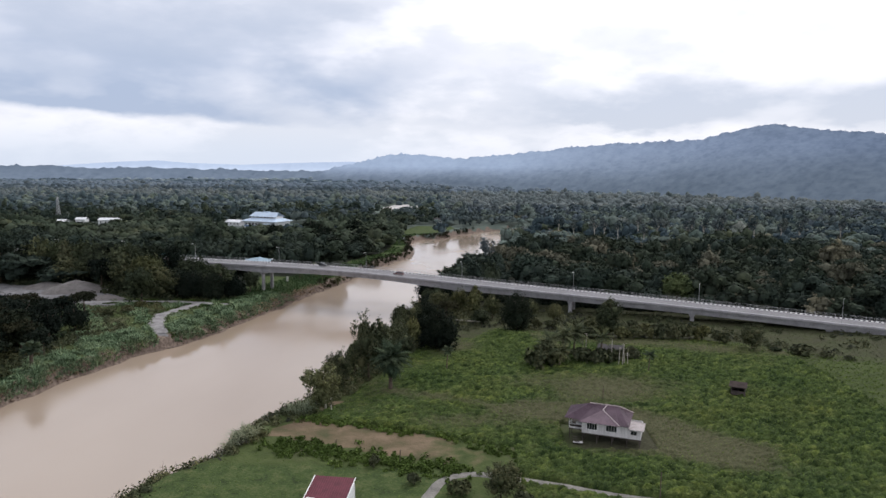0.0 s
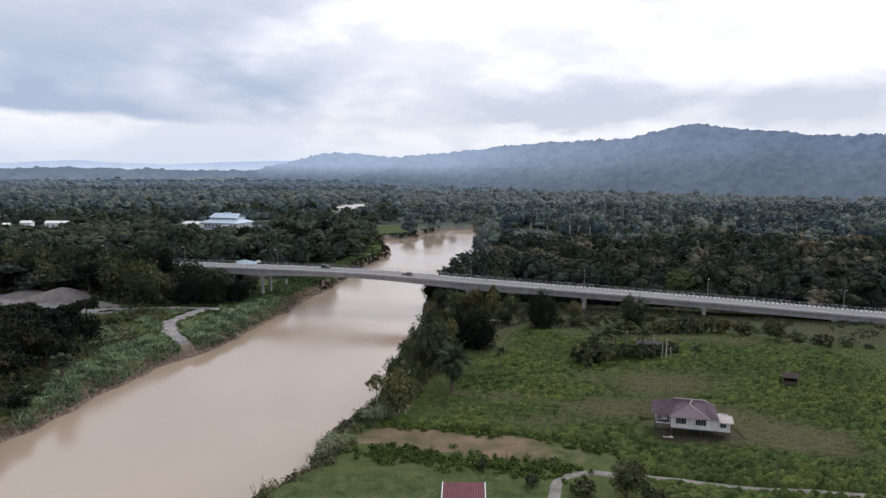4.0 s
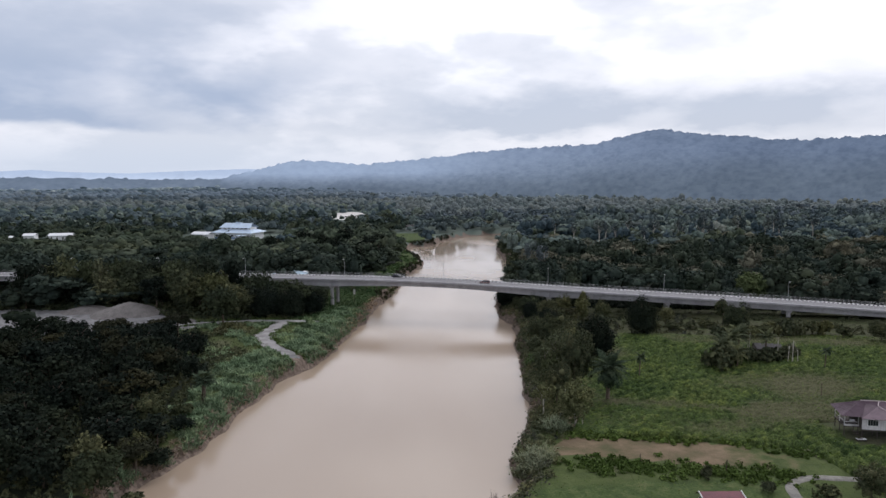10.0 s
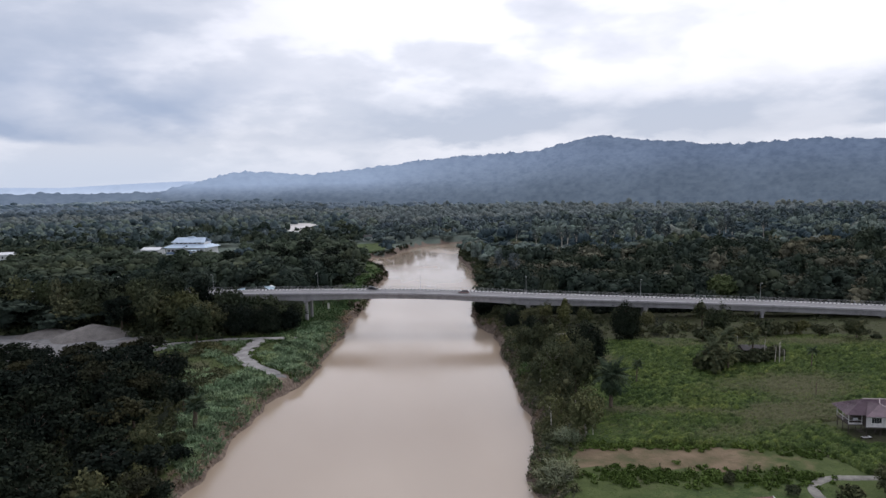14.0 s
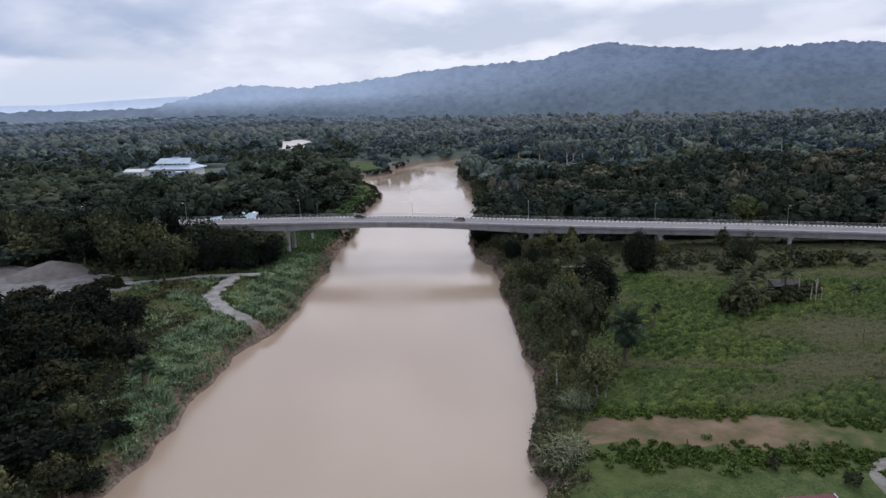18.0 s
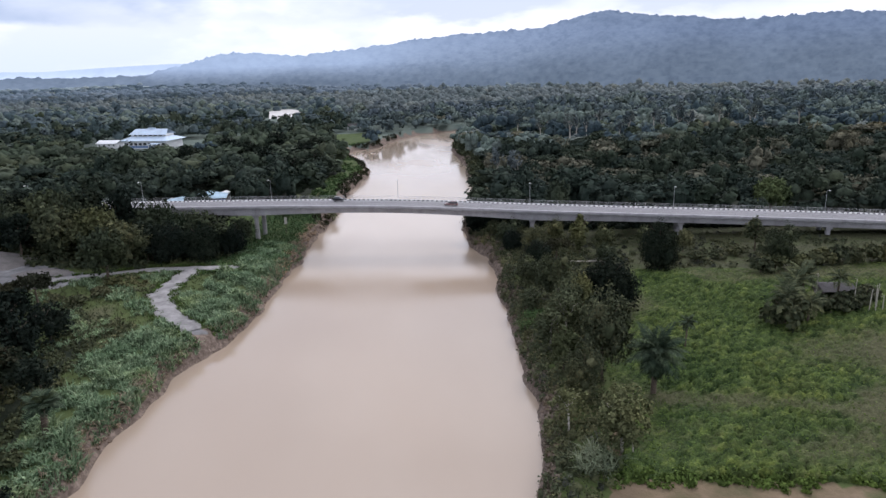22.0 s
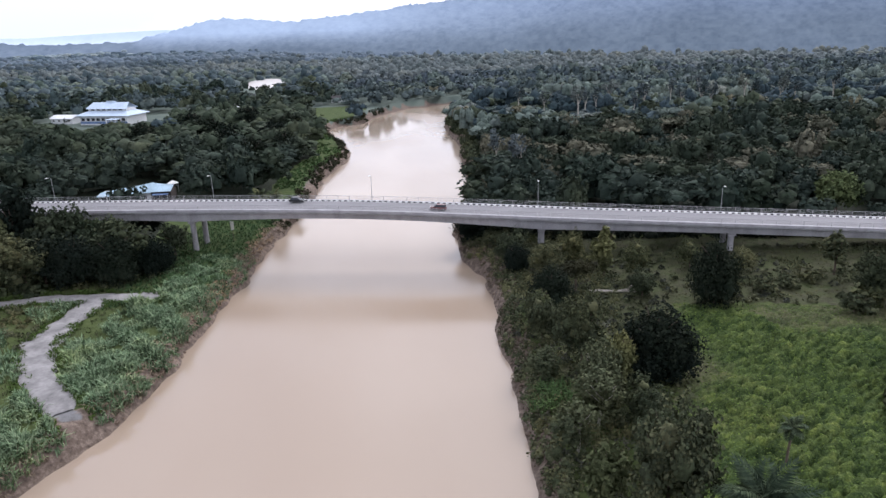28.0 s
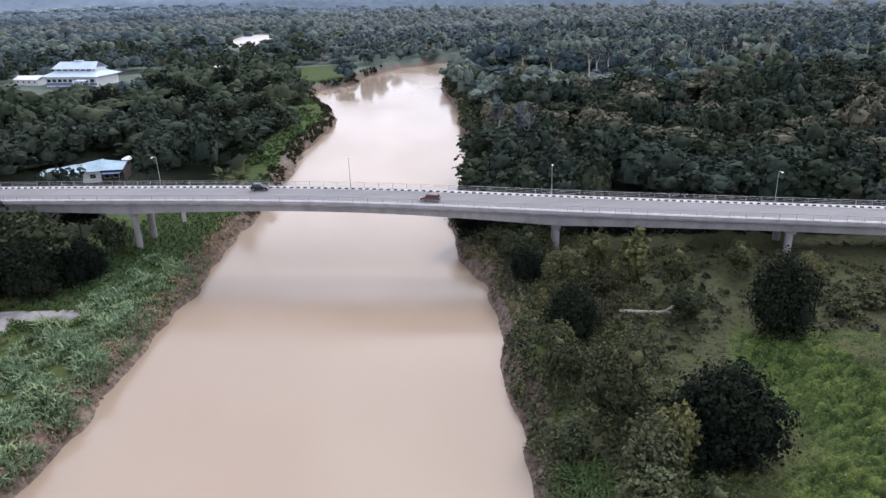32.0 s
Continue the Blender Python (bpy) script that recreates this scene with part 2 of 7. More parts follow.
LEAF = {
    "dark": foliage("leaves_dark_green", (0.026, 0.030, 0.022), (0.056, 0.067, 0.039), (0.143, 0.140, 0.079)),
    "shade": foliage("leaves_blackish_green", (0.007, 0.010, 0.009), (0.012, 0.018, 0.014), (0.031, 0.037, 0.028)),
    "mid": foliage("leaves_mid_green", (0.038, 0.044, 0.027), (0.088, 0.095, 0.056), (0.180, 0.177, 0.097)),
    "light": foliage("leaves_fresh_green", (0.032, 0.059, 0.026), (0.066, 0.113, 0.046), (0.118, 0.171, 0.079)),
    "fresh": foliage("leaves_dull_fresh_green", (0.040, 0.058, 0.028), (0.072, 0.098, 0.048), (0.112, 0.142, 0.074)),
    "yellowish": foliage("leaves_yellowish_green", (0.060, 0.068, 0.030), (0.105, 0.114, 0.054), (0.170, 0.172, 0.092)),
    "dull": foliage("leaves_dull_olive", (0.020, 0.025, 0.015), (0.045, 0.055, 0.034), (0.083, 0.098, 0.062)),
    "drab": foliage("leaves_drab_olive", (0.012, 0.014, 0.009), (0.027, 0.029, 0.018), (0.055, 0.055, 0.034)),
    "olive": foliage("leaves_olive", (0.035, 0.041, 0.025), (0.082, 0.095, 0.054), (0.167, 0.175, 0.106)),
    "wood_dark": foliage("leaves_forest_dark", (0.018, 0.024, 0.022), (0.036, 0.050, 0.040), (0.071, 0.088, 0.068), patch=0.03, grain=0.8),
    "wood_mid": foliage("leaves_forest_green", (0.023, 0.033, 0.024), (0.048, 0.060, 0.042), (0.093, 0.107, 0.074), patch=0.03, grain=0.8),
    "wood_pale": foliage("leaves_forest_pale", (0.048, 0.051, 0.045), (0.093, 0.095, 0.076), (0.163, 0.157, 0.123), patch=0.03, grain=0.8),
    # upstream and far leaves: haze painted in, paler and bluer with distance
    "mist_dark": foliage("leaves_hazed_dark", (0.036, 0.052, 0.063), (0.059, 0.081, 0.095), (0.096, 0.127, 0.140), patch=0.02, grain=0.6, mottle=0.4),
    "mist_mid": foliage("leaves_hazed_green", (0.052, 0.074, 0.078), (0.086, 0.113, 0.119), (0.131, 0.167, 0.169), patch=0.02, grain=0.6, mottle=0.4),
    "mist_pale": foliage("leaves_hazed_pale", (0.070, 0.086, 0.096), (0.107, 0.128, 0.135), (0.144, 0.167, 0.179), patch=0.02, grain=0.6, mottle=0.4),
    "far": foliage("leaves_far_hazed", (0.068, 0.087, 0.105), (0.098, 0.120, 0.141), (0.130, 0.153, 0.174), patch=0.010, grain=0.35, mottle=0.35, spread=0.6),
    "middle": foliage("leaves_middle_hazed", (0.097, 0.125, 0.155), (0.128, 0.163, 0.204), (0.156, 0.194, 0.233), patch=0.008, grain=0.25, mottle=0.25, spread=0.5),
    "farther": foliage("leaves_plain_hazed", (0.166, 0.211, 0.263), (0.198, 0.248, 0.306), (0.232, 0.282, 0.337), patch=0.006, grain=0.2, mottle=0.2, spread=0.5),
    "reed": foliage("leaves_reed", (0.072, 0.113, 0.061), (0.199, 0.270, 0.152), (0.396, 0.462, 0.286), patch=0.09, spread=0.8, mottle=0.5, grain=0.6),
    "weed": foliage("leaves_weed", (0.048, 0.073, 0.021), (0.075, 0.114, 0.028), (0.106, 0.151, 0.044), patch=0.035, spread=0.95, mottle=0.5, grain=1.0),
    "palm": foliage("leaves_palm", (0.027, 0.038, 0.027), (0.057, 0.078, 0.049), (0.118, 0.140, 0.090)),
    "straw": foliage("leaves_straw_and_roots", (0.111, 0.083, 0.065), (0.195, 0.151, 0.117), (0.325, 0.260, 0.202), mottle=0.4),
    "rough": foliage("leaves_rough_grass", (0.043, 0.049, 0.025), (0.064, 0.071, 0.036), (0.090, 0.093, 0.051), mottle=0.3),
    "silver": foliage("leaves_silvery_grass", (0.075, 0.092, 0.070), (0.125, 0.148, 0.115), (0.205, 0.225, 0.180)),
    "dry": foliage("leaves_dry_scrub", (0.048, 0.049, 0.040), (0.091, 0.091, 0.072), (0.157, 0.152, 0.126), mottle=0.4),
}
BARK = plain("bark_brown", (0.11, 0.085, 0.065), 0.4, 1.5, 0.9, fine=9, bump=0.5)
BARK_PALE = plain("bark_pale", (0.42, 0.39, 0.34), 0.35, 1.2, 0.9, fine=8, bump=0.4)
CONCRETE = plain("concrete_weathered", (0.345, 0.335, 0.35), 0.28, 0.35, 0.85, fine=5, bump=0.15, stretch=(1, 1, 0.35))
CONCRETE_SHADOW = plain("concrete_shadow_line", (0.26, 0.255, 0.26), 0.4, 0.5, 0.9, fine=5, stretch=(1, 1, 0.3))
ASPHALT = plain("asphalt_pale_worn", (0.215, 0.21, 0.218), 0.2, 0.25, 0.9, fine=6, stretch=(0.3, 1, 1))
PAINT_WHITE = plain("paint_white", (0.78, 0.78, 0.76), 0.15, 1.0, 0.6)
PAINT_BLACK = plain("paint_black", (0.03, 0.03, 0.032), 0.3, 1.0, 0.6)
STEEL = plain("steel_galvanised", (0.40, 0.41, 0.42), 0.2, 1.0, 0.5, metal=0.6)
# near railing's duller grey, chosen to blend with the deck in the camera's view
STEEL_DULL = plain("steel_dull_railing", (0.27, 0.27, 0.28), 0.2, 1.0, 0.7, metal=0.2)
ROOF_RED = plain("roof_sheet_faded_red", (0.080, 0.022, 0.030), 0.45, 0.5, 0.65, fine=4)
ROOF_PURPLE = plain("roof_sheet_faded_maroon", (0.082, 0.050, 0.068), 0.4, 0.45, 0.65, fine=4)
ROOF_BLUE = plain("roof_sheet_light_blue", (0.34, 0.47, 0.56), 0.25, 0.3, 0.5, fine=3)
ROOF_PALE = plain("roof_sheet_pale_blue", (0.50, 0.60, 0.72), 0.15, 0.15, 0.5, fine=2)
ROOF_RUST = plain("roof_sheet_rust_brown", (0.045, 0.030, 0.026), 0.5, 0.7, 0.8, fine=4)
ROOF_GREY = plain("roof_sheet_grey", (0.070, 0.066, 0.067), 0.35, 0.4, 0.95, fine=3, spec=0.08)
PLANK = plain("planks_whitewashed", (0.60, 0.58, 0.58), 0.3, 0.8, 0.85, fine=6, stretch=(3, 3, 0.4))
PLANK_DARK = plain("planks_dark_timber", (0.075, 0.062, 0.055), 0.4, 0.8, 0.9, fine=6)
WALL_WHITE = plain("wall_white_render", (0.68, 0.69, 0.70), 0.12, 0.2, 0.8, fine=3)
WALL_BLUE = plain("wall_blue_render", (0.16, 0.24, 0.42), 0.2, 0.3, 0.8, fine=3)
GRAVEL = plain("gravel_grey", (0.165, 0.152, 0.145), 0.3, 0.5, 0.95, fine=4, bump=0.6)


def glass_dark():
    a = Mat("window_glass_dark", 0.08, spec=0.5)
    a.color(a.ramp(a.noise(0.7, 2), [(0.3, (0.012, 0.014, 0.018)), (0.7, (0.03, 0.034, 0.04))]))
    return a.m


GLASS = glass_dark()


def ground_material():
    a = Mat("ground_earth_and_grass", 0.95, spec=0.1)
    p1, p2, p3 = a.noise(0.045, 4), a.noise(0.35, 5), a.noise(2.5, 4)
    grass = a.ramp(p2, [(0.25, (0.042, 0.056, 0.021)), (0.5, (0.060, 0.080, 0.027)), (0.75, (0.080, 0.100, 0.038))])
    dry = a.ramp(p3, [(0.3, (0.058, 0.060, 0.034)), (0.7, (0.105, 0.100, 0.060))])
    c = a.mix(a.step(p1, 0.56, 0.70), grass, dry)
    brown = a.ramp(p3, [(0.3, (0.034, 0.036, 0.021)), (0.7, (0.070, 0.069, 0.041))])
    c = a.mix(a.step(a.math("ADD", a.attr("dry"), a.math("MULTIPLY", a.math("SUBTRACT", p2, 0.5), 0.8)), 0.35, 0.75), c, brown)
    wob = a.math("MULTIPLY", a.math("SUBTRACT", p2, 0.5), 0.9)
    # near-black green wherever the woods attribute is set
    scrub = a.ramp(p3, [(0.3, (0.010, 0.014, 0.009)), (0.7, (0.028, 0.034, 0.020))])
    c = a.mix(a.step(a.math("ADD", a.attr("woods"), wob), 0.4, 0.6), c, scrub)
    # ground up the valley: haze put into a paler, bluer green
    hazed_plain = a.ramp(p1, [(0.3, (0.070, 0.092, 0.082)), (0.7, (0.120, 0.145, 0.120))])
    c = a.mix(a.step(a.attr("plain"), 0.2, 0.8), c, hazed_plain)
    lawn = a.ramp(a.math("ADD", a.math("MULTIPLY", p2, 0.55), a.math("MULTIPLY", p3, 0.45)), [(0.36, (0.028, 0.042, 0.017)), (0.5, (0.052, 0.078, 0.025)), (0.62, (0.088, 0.102, 0.042))])
    c = a.mix(a.step(a.math("ADD", a.attr("lawn"), wob), 0.4, 0.7), c, lawn)
    red = a.ramp(a.noise(0.16, 5, 0.6), [(0.34, (0.075, 0.076, 0.038)), (0.48, (0.125, 0.098, 0.060)), (0.66, (0.185, 0.136, 0.092)), (0.8, (0.125, 0.108, 0.062))])
    c = a.mix(a.step(a.math("ADD", a.attr("soil"), a.math("MULTIPLY", wob, 0.45)), 0.4, 0.6), c, red)
    mud = a.ramp(a.noise(0.9, 6, 0.7), [(0.3, (0.050, 0.037, 0.030)), (0.5, (0.130, 0.100, 0.081)), (0.72, (0.260, 0.208, 0.172))])
    c = a.mix(a.step(a.math("ADD", a.attr("mud"), a.math("MULTIPLY", wob, 0.7)), 0.38, 0.62), c, mud)
    sand = a.ramp(p2, [(0.3, (0.105, 0.103, 0.102)), (0.6, (0.19, 0.188, 0.192)), (0.8, (0.30, 0.296, 0.30))])
    c = a.mix(a.step(a.math("ADD", a.attr("sand"), a.math("MULTIPLY", wob, 0.6)), 0.4, 0.58), c, sand)
    a.color(c)
    h = a.math("ADD", a.math("MULTIPLY", p2, 0.7), a.math("MULTIPLY", p3, 0.3))
    a.bump(h, 0.7, 0.5)
    return a.m


def water_material(name="water_silty_brown", ruffle=0.0):
    a = Mat(name, 0.06, spec=0.5)
    c = a.ramp(a.noise(0.018, 4, 0.5, stretch=(1, 0.35, 1)), [(0.3, (0.306, 0.232, 0.170)), (0.55, (0.336, 0.268, 0.207)), (0.75, (0.356, 0.294, 0.237))])
    # ruffled reach: pale grey mixed into the colour to stand for reflected sky
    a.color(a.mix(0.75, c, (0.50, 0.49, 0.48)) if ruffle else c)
    # slick and faintly ruffled reaches drift down the stream
    r = a.math("ADD", a.math("MULTIPLY", a.step(a.noise(0.022, 4, 0.6, stretch=(1, 0.45, 1)), 0.40, 0.66), 0.15), 0.085 + ruffle)
    a.rough(r)
    h = a.math("ADD", a.noise(0.55, 3, stretch=(1, 0.6, 1)), a.math("MULTIPLY", a.noise(0.09, 3), 1.4))
    a.bump(h, 0.05, 0.09)
    a.b.inputs["IOR"].default_value = 1.6
    return a.m


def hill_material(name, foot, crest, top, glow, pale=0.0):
    """A distant backdrop of wooded hills: haze put into colour and glow, darker spurs, hazed hollows, and a grain of
    single trees.
    """
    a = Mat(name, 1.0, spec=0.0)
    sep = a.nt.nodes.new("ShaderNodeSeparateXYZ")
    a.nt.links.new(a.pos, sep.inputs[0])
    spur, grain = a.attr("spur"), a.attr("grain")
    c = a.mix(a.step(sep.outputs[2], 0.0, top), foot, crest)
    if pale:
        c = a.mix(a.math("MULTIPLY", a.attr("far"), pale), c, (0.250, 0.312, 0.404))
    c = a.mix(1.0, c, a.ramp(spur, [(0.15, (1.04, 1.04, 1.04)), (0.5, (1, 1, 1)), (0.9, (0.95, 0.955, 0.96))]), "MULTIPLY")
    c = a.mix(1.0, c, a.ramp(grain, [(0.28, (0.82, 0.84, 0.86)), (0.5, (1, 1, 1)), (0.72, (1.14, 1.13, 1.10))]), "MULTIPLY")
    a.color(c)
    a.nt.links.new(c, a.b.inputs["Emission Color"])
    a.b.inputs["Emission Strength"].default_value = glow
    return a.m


def weed_material():
    a = Mat("weeds_matted", 0.9, spec=0.05)
    p1, p2, p3 = a.noise(0.05, 4), a.noise(0.45, 5, 0.6), a.noise(3.2, 5, 0.7)
    g = a.ramp(p2, [(0.3, (0.036, 0.056, 0.020)), (0.5, (0.062, 0.090, 0.029)), (0.7, (0.098, 0.126, 0.043))])
    g = a.mix(1.0, g, a.ramp(p3, [(0.3, (0.48, 0.52, 0.5)), (0.5, (1, 1, 1)), (0.72, (1.55, 1.48, 1.35))]), "MULTIPLY")
    g = a.mix(1.0, g, a.ramp(p1, [(0.32, (0.72, 0.80, 0.80)), (0.5, (1, 1, 1)), (0.7, (1.22, 1.08, 1.0))]), "MULTIPLY")
    g = a.mix(1.0, g, a.ramp(a.attr("tone"), [(0.1, (0.52, 0.58, 0.60)), (0.5, (1, 1, 1)), (0.9, (1.6, 1.5, 1.2))]), "MULTIPLY")
    d = a.ramp(p3, [(0.3, (0.050, 0.054, 0.028)), (0.7, (0.118, 0.116, 0.064))])
    w = a.math("ADD", a.attr("dry"), a.math("MULTIPLY", a.math("SUBTRACT", p2, 0.5), 0.9))
    a.color(a.mix(a.step(w, 0.28, 0.85), g, d))
    a.bump(a.math("ADD", p3, a.math("MULTIPLY", a.noise(1.1, 4, 0.65), 1.2)), 0.85, 0.3)
    return a.m


WEEDS = weed_material()
GROUND = ground_material()
WATER = water_material()


# ==== mesh helpers ====
def np_mesh(name, V, F, material, smooth=False):
    """A mesh from arrays: V (n, 3), F a list of (m, k) index arrays."""
    F = F if isinstance(F, list) else [F]
    me = bpy.data.meshes.new(name)
    V = np.asarray(V, np.float32)
    me.vertices.add(len(V))
    me.vertices.foreach_set("co", V.ravel())
    loops = np.concatenate([f.ravel() for f in F]).astype(np.int32)
    sizes = np.concatenate([np.full(len(f), f.shape[1]) for f in F])
    starts = np.r_[0, np.cumsum(sizes)[:-1]].astype(np.int32)
    me.loops.add(len(loops))
    me.loops.foreach_set("vertex_index", loops)
    me.polygons.add(len(sizes))
    me.polygons.foreach_set("loop_start", starts)
    me.polygons.foreach_set("use_smooth", np.full(len(sizes), smooth))
    me.materials.append(material)
    me.update(calc_edges=True)
    return me


def part(name, bm, material, parent, label="", at=None):
    """Links a bmesh (or a mesh) as one object under a thing or part."""
    if isinstance(bm, bmesh.types.BMesh):
        me = bpy.data.meshes.new(name)
        bm.to_mesh(me)
        bm.free()
        me.materials.append(material)
    else:
        me = bm
    ob = new(name, me)
    if parent:
        ob.parent = parent
    if at is not None:
        ob.matrix_basis = at
    return tagged(ob, label)


def thing(name, label, category, at=None, group="", kind=""):
    ob = new(name)
    ob.empty_display_size = 0.3
    if at is not None:
        ob.matrix_basis = at
    return tagged(ob, label, category, group, kind)


def box(bm, lo, hi, bevel=0.0, turn=None):
    c, s = [(a + b) / 2 for a, b in zip(lo, hi)], [abs(b - a) for a, b in zip(lo, hi)]
    m = Matrix.Translation(c) @ (turn or Matrix.Identity(4)) @ Matrix.Diagonal((*s, 1))
    r = bmesh.ops.create_cube(bm, size=1, matrix=m)
    if bevel:
        es = list({e for v in r["verts"] for e in v.link_edges})
        bmesh.ops.bevel(bm, geom=es, offset=bevel, segments=1, affect="EDGES")
    return bm


def boxes(*items, bevel=0.0):
    bm = bmesh.new()
    for lo, hi in items:
        box(bm, lo, hi, bevel)
    return bm


def rod(bm, a, b, r0, r1=None, n=8):
    a, b = Vector(a), Vector(b)
    d = b - a
    m = Matrix.Translation((a + b) / 2) @ d.to_track_quat("Z", "Y").to_matrix().to_4x4()
    bmesh.ops.create_cone(bm, cap_ends=True, segments=n, radius1=r0, radius2=r0 if r1 is None else r1, depth=d.length, matrix=m)
    return bm


def rods(*items, n=8):
    bm = bmesh.new()
    for a, b, r in items:
        rod(bm, a, b, r, n=n)
    return bm


def poly(bm, pts, thick=0.0):
    """A sheet through the points, with a thickness downwards."""
    vs = [bm.verts.new(p) for p in pts]
    f = bm.faces.new(vs)
    if thick:
        r = bmesh.ops.extrude_face_region(bm, geom=[f])
        bmesh.ops.translate(bm, verts=[v for v in r["geom"] if isinstance(v, bmesh.types.BMVert)], vec=(0, 0, -thick))
    bmesh.ops.recalc_face_normals(bm, faces=bm.faces[:])
    return bm


def wave(x, y, s, seed=0.0):
    """Smooth cheap noise between -1 and 1 for arrays."""
    a = np.sin(x / s * 1.7 + seed * 1.3) * np.cos(y / s * 1.3 - seed * 2.1)
    b = np.sin((x * 0.8 + y * 0.6) / s * 2.9 + seed * 4.7) * 0.6
    c = np.cos((x * -0.5 + y * 0.86) / s * 5.3 + seed * 3.1) * 0.35
    return (a + b + c) / 1.6


# ==== the lie of the land ====
WATER_Z = -3.5
LEFT = np.array([(-700, -170), (0, -150), (104, -146), (112, -138), (120, -122), (128, -115), (140, -112), (153, -105), (176, -101), (193, -96), (204, -93),
                 (216, -85), (233, -80), (257, -75), (275, -70), (298, -66), (316, -61), (345, -54), (360, -51), (392, -46), (429, -34), (445, -31),
                 (470, -31), (503, -37), (530, -37), (547, -32), (562, -10), (583, -6), (605, 8), (636, 30), (648, 66), (656, 200)], float)
RIGHT = np.array([(-700, -80), (0, -62), (100, -54), (115, -51), (125, -43), (140, -41.8), (155, -34.8), (171, -30.2), (183, -28.4), (197, -26), (215, -22),
                  (230, -20.5), (242, -17), (262, -14), (275, -16), (290, -14), (300, -13), (318, -8), (332, -3), (363, 6), (373, 9), (400, 14),
                  (429, 19), (447, 24), (519, 31), (560, 42), (588, 55), (610, 90), (640, 200), (656, 220)], float)


def edges(y):
    return np.interp(y, LEFT[:, 0], LEFT[:, 1]) + 0.7 * wave(y, y * 0.3, 4.5, 1.0), np.interp(y, RIGHT[:, 0], RIGHT[:, 1]) + 0.5 * wave(y, y * 0.3, 5.0, 2.0)


def inland(x, y):
    """Metres from the river's edge: above 0 on land, with a small cove or two by the noise of the edge."""
    l, r = edges(y)
    d = np.maximum(l - x, x - r) * 0.92
    return np.where(y > 656, 40.0, d)


LAKE = (-83, 930, 24, 92)


def base_height(x, y):
    h = 0.4 + 0.013 * np.clip(x, -25, 85) + 0.22 * wave(x, y, 23.0, 3.0) + 0.10 * wave(x, y, 7.0, 5.0)
    return h + 0.000004 * np.clip(y - 700, 0, 3000) ** 2 * 0.2


def ground_height(x, y):
    x, y = np.asarray(x, float), np.asarray(y, float)
    d, h = inland(x, y), base_height(x, y)
    wide = 4.2 + 1.6 * wave(x, y, 11.0, 7.0)
    t = np.clip((d + 0.6) / wide, 0, 1)
    shape = np.where(t < 0.55, 0.75 * t / 0.55, 0.75 + 0.25 * (t - 0.55) / 0.45)
    bank = -3.75 + (h + 3.75) * shape + 0.45 * wave(x, y, 2.6, 9.0) * np.sin(np.pi * t)
    z = np.where(d < -0.6, np.maximum(-6.0, -3.75 + (d + 0.6) * 0.5), bank)
    e = np.hypot((x - LAKE[0]) / LAKE[2], (y - LAKE[1]) / LAKE[3])
    return np.where(e < 1.05, np.minimum(z, -0.8 + 4 * (e - 0.95)), z)


def near_line(x, y, pts):
    """Distance to a line of points."""
    best = np.full(np.shape(x), 1e9)
    for (ax, ay), (bx, by) in zip(pts[:-1], pts[1:]):
        dx, dy = bx - ax, by - ay
        t = np.clip(((x - ax) * dx + (y - ay) * dy) / (dx * dx + dy * dy), 0, 1)
        best = np.minimum(best, np.hypot(x - ax - t * dx, y - ay - t * dy))
    return best


def inside(x, y, pts):
    x, y = np.asarray(x, float), np.asarray(y, float)
    hit = np.zeros(np.shape(x), bool)
    for (ax, ay), (bx, by) in zip(pts, pts[1:] + pts[:1]):
        cross = (ay > y) != (by > y)
        hit ^= cross & (x < (bx - ax) * (y - ay) / (by - ay + 1e-9) + ax)
    return hit


PATH_LINE = [(-88.5, 210.5), (-91.5, 214.5), (-99, 227), (-104, 241), (-102, 254), (-99, 263)]
PATH_BACK = [(-88, 262), (-99, 266), (-112, 268), (-128, 266), (-150, 262)]
PIT = [(-150, 259), (-130, 257), (-126, 268), (-140, 280), (-165, 296), (-215, 306), (-215, 252), (-170, 255)]
TRACK = [(70, 96), (48, 104), (30, 109), (21, 112.5), (12, 116), (6, 117.5), (1, 115), (-1, 110), (-2, 104), (0, 98)]
RED = [(-36, 134), (-30, 143), (-14, 139), (3, 133), (12, 124), (6, 119.5), (-10, 124.5)]
FIELD = [(-24, 142), (-18, 158), (-14, 176), (-3, 195), (6, 212), (14, 228), (30, 222), (52, 214), (84, 211), (103, 197), (119, 189), (175, 158), (260, 90), (260, 20), (-44, 20), (-44, 118), (-34, 130)]
YARD = [(-218, 588), (-216, 640), (-150, 650), (-118, 640), (-88, 634), (-88, 612), (-130, 600), (-128, 528), (-188, 540)]
CLEARING = [(-44, 552), (-20, 562), (-14, 585), (-6, 606), (-10, 640), (-40, 640), (-50, 575)]
BRIDGE_P, BRIDGE_D, BRIDGE_N = np.array([-82.5, 295.0]), np.array([0.949, -0.3153]), np.array([0.3153, 0.949])


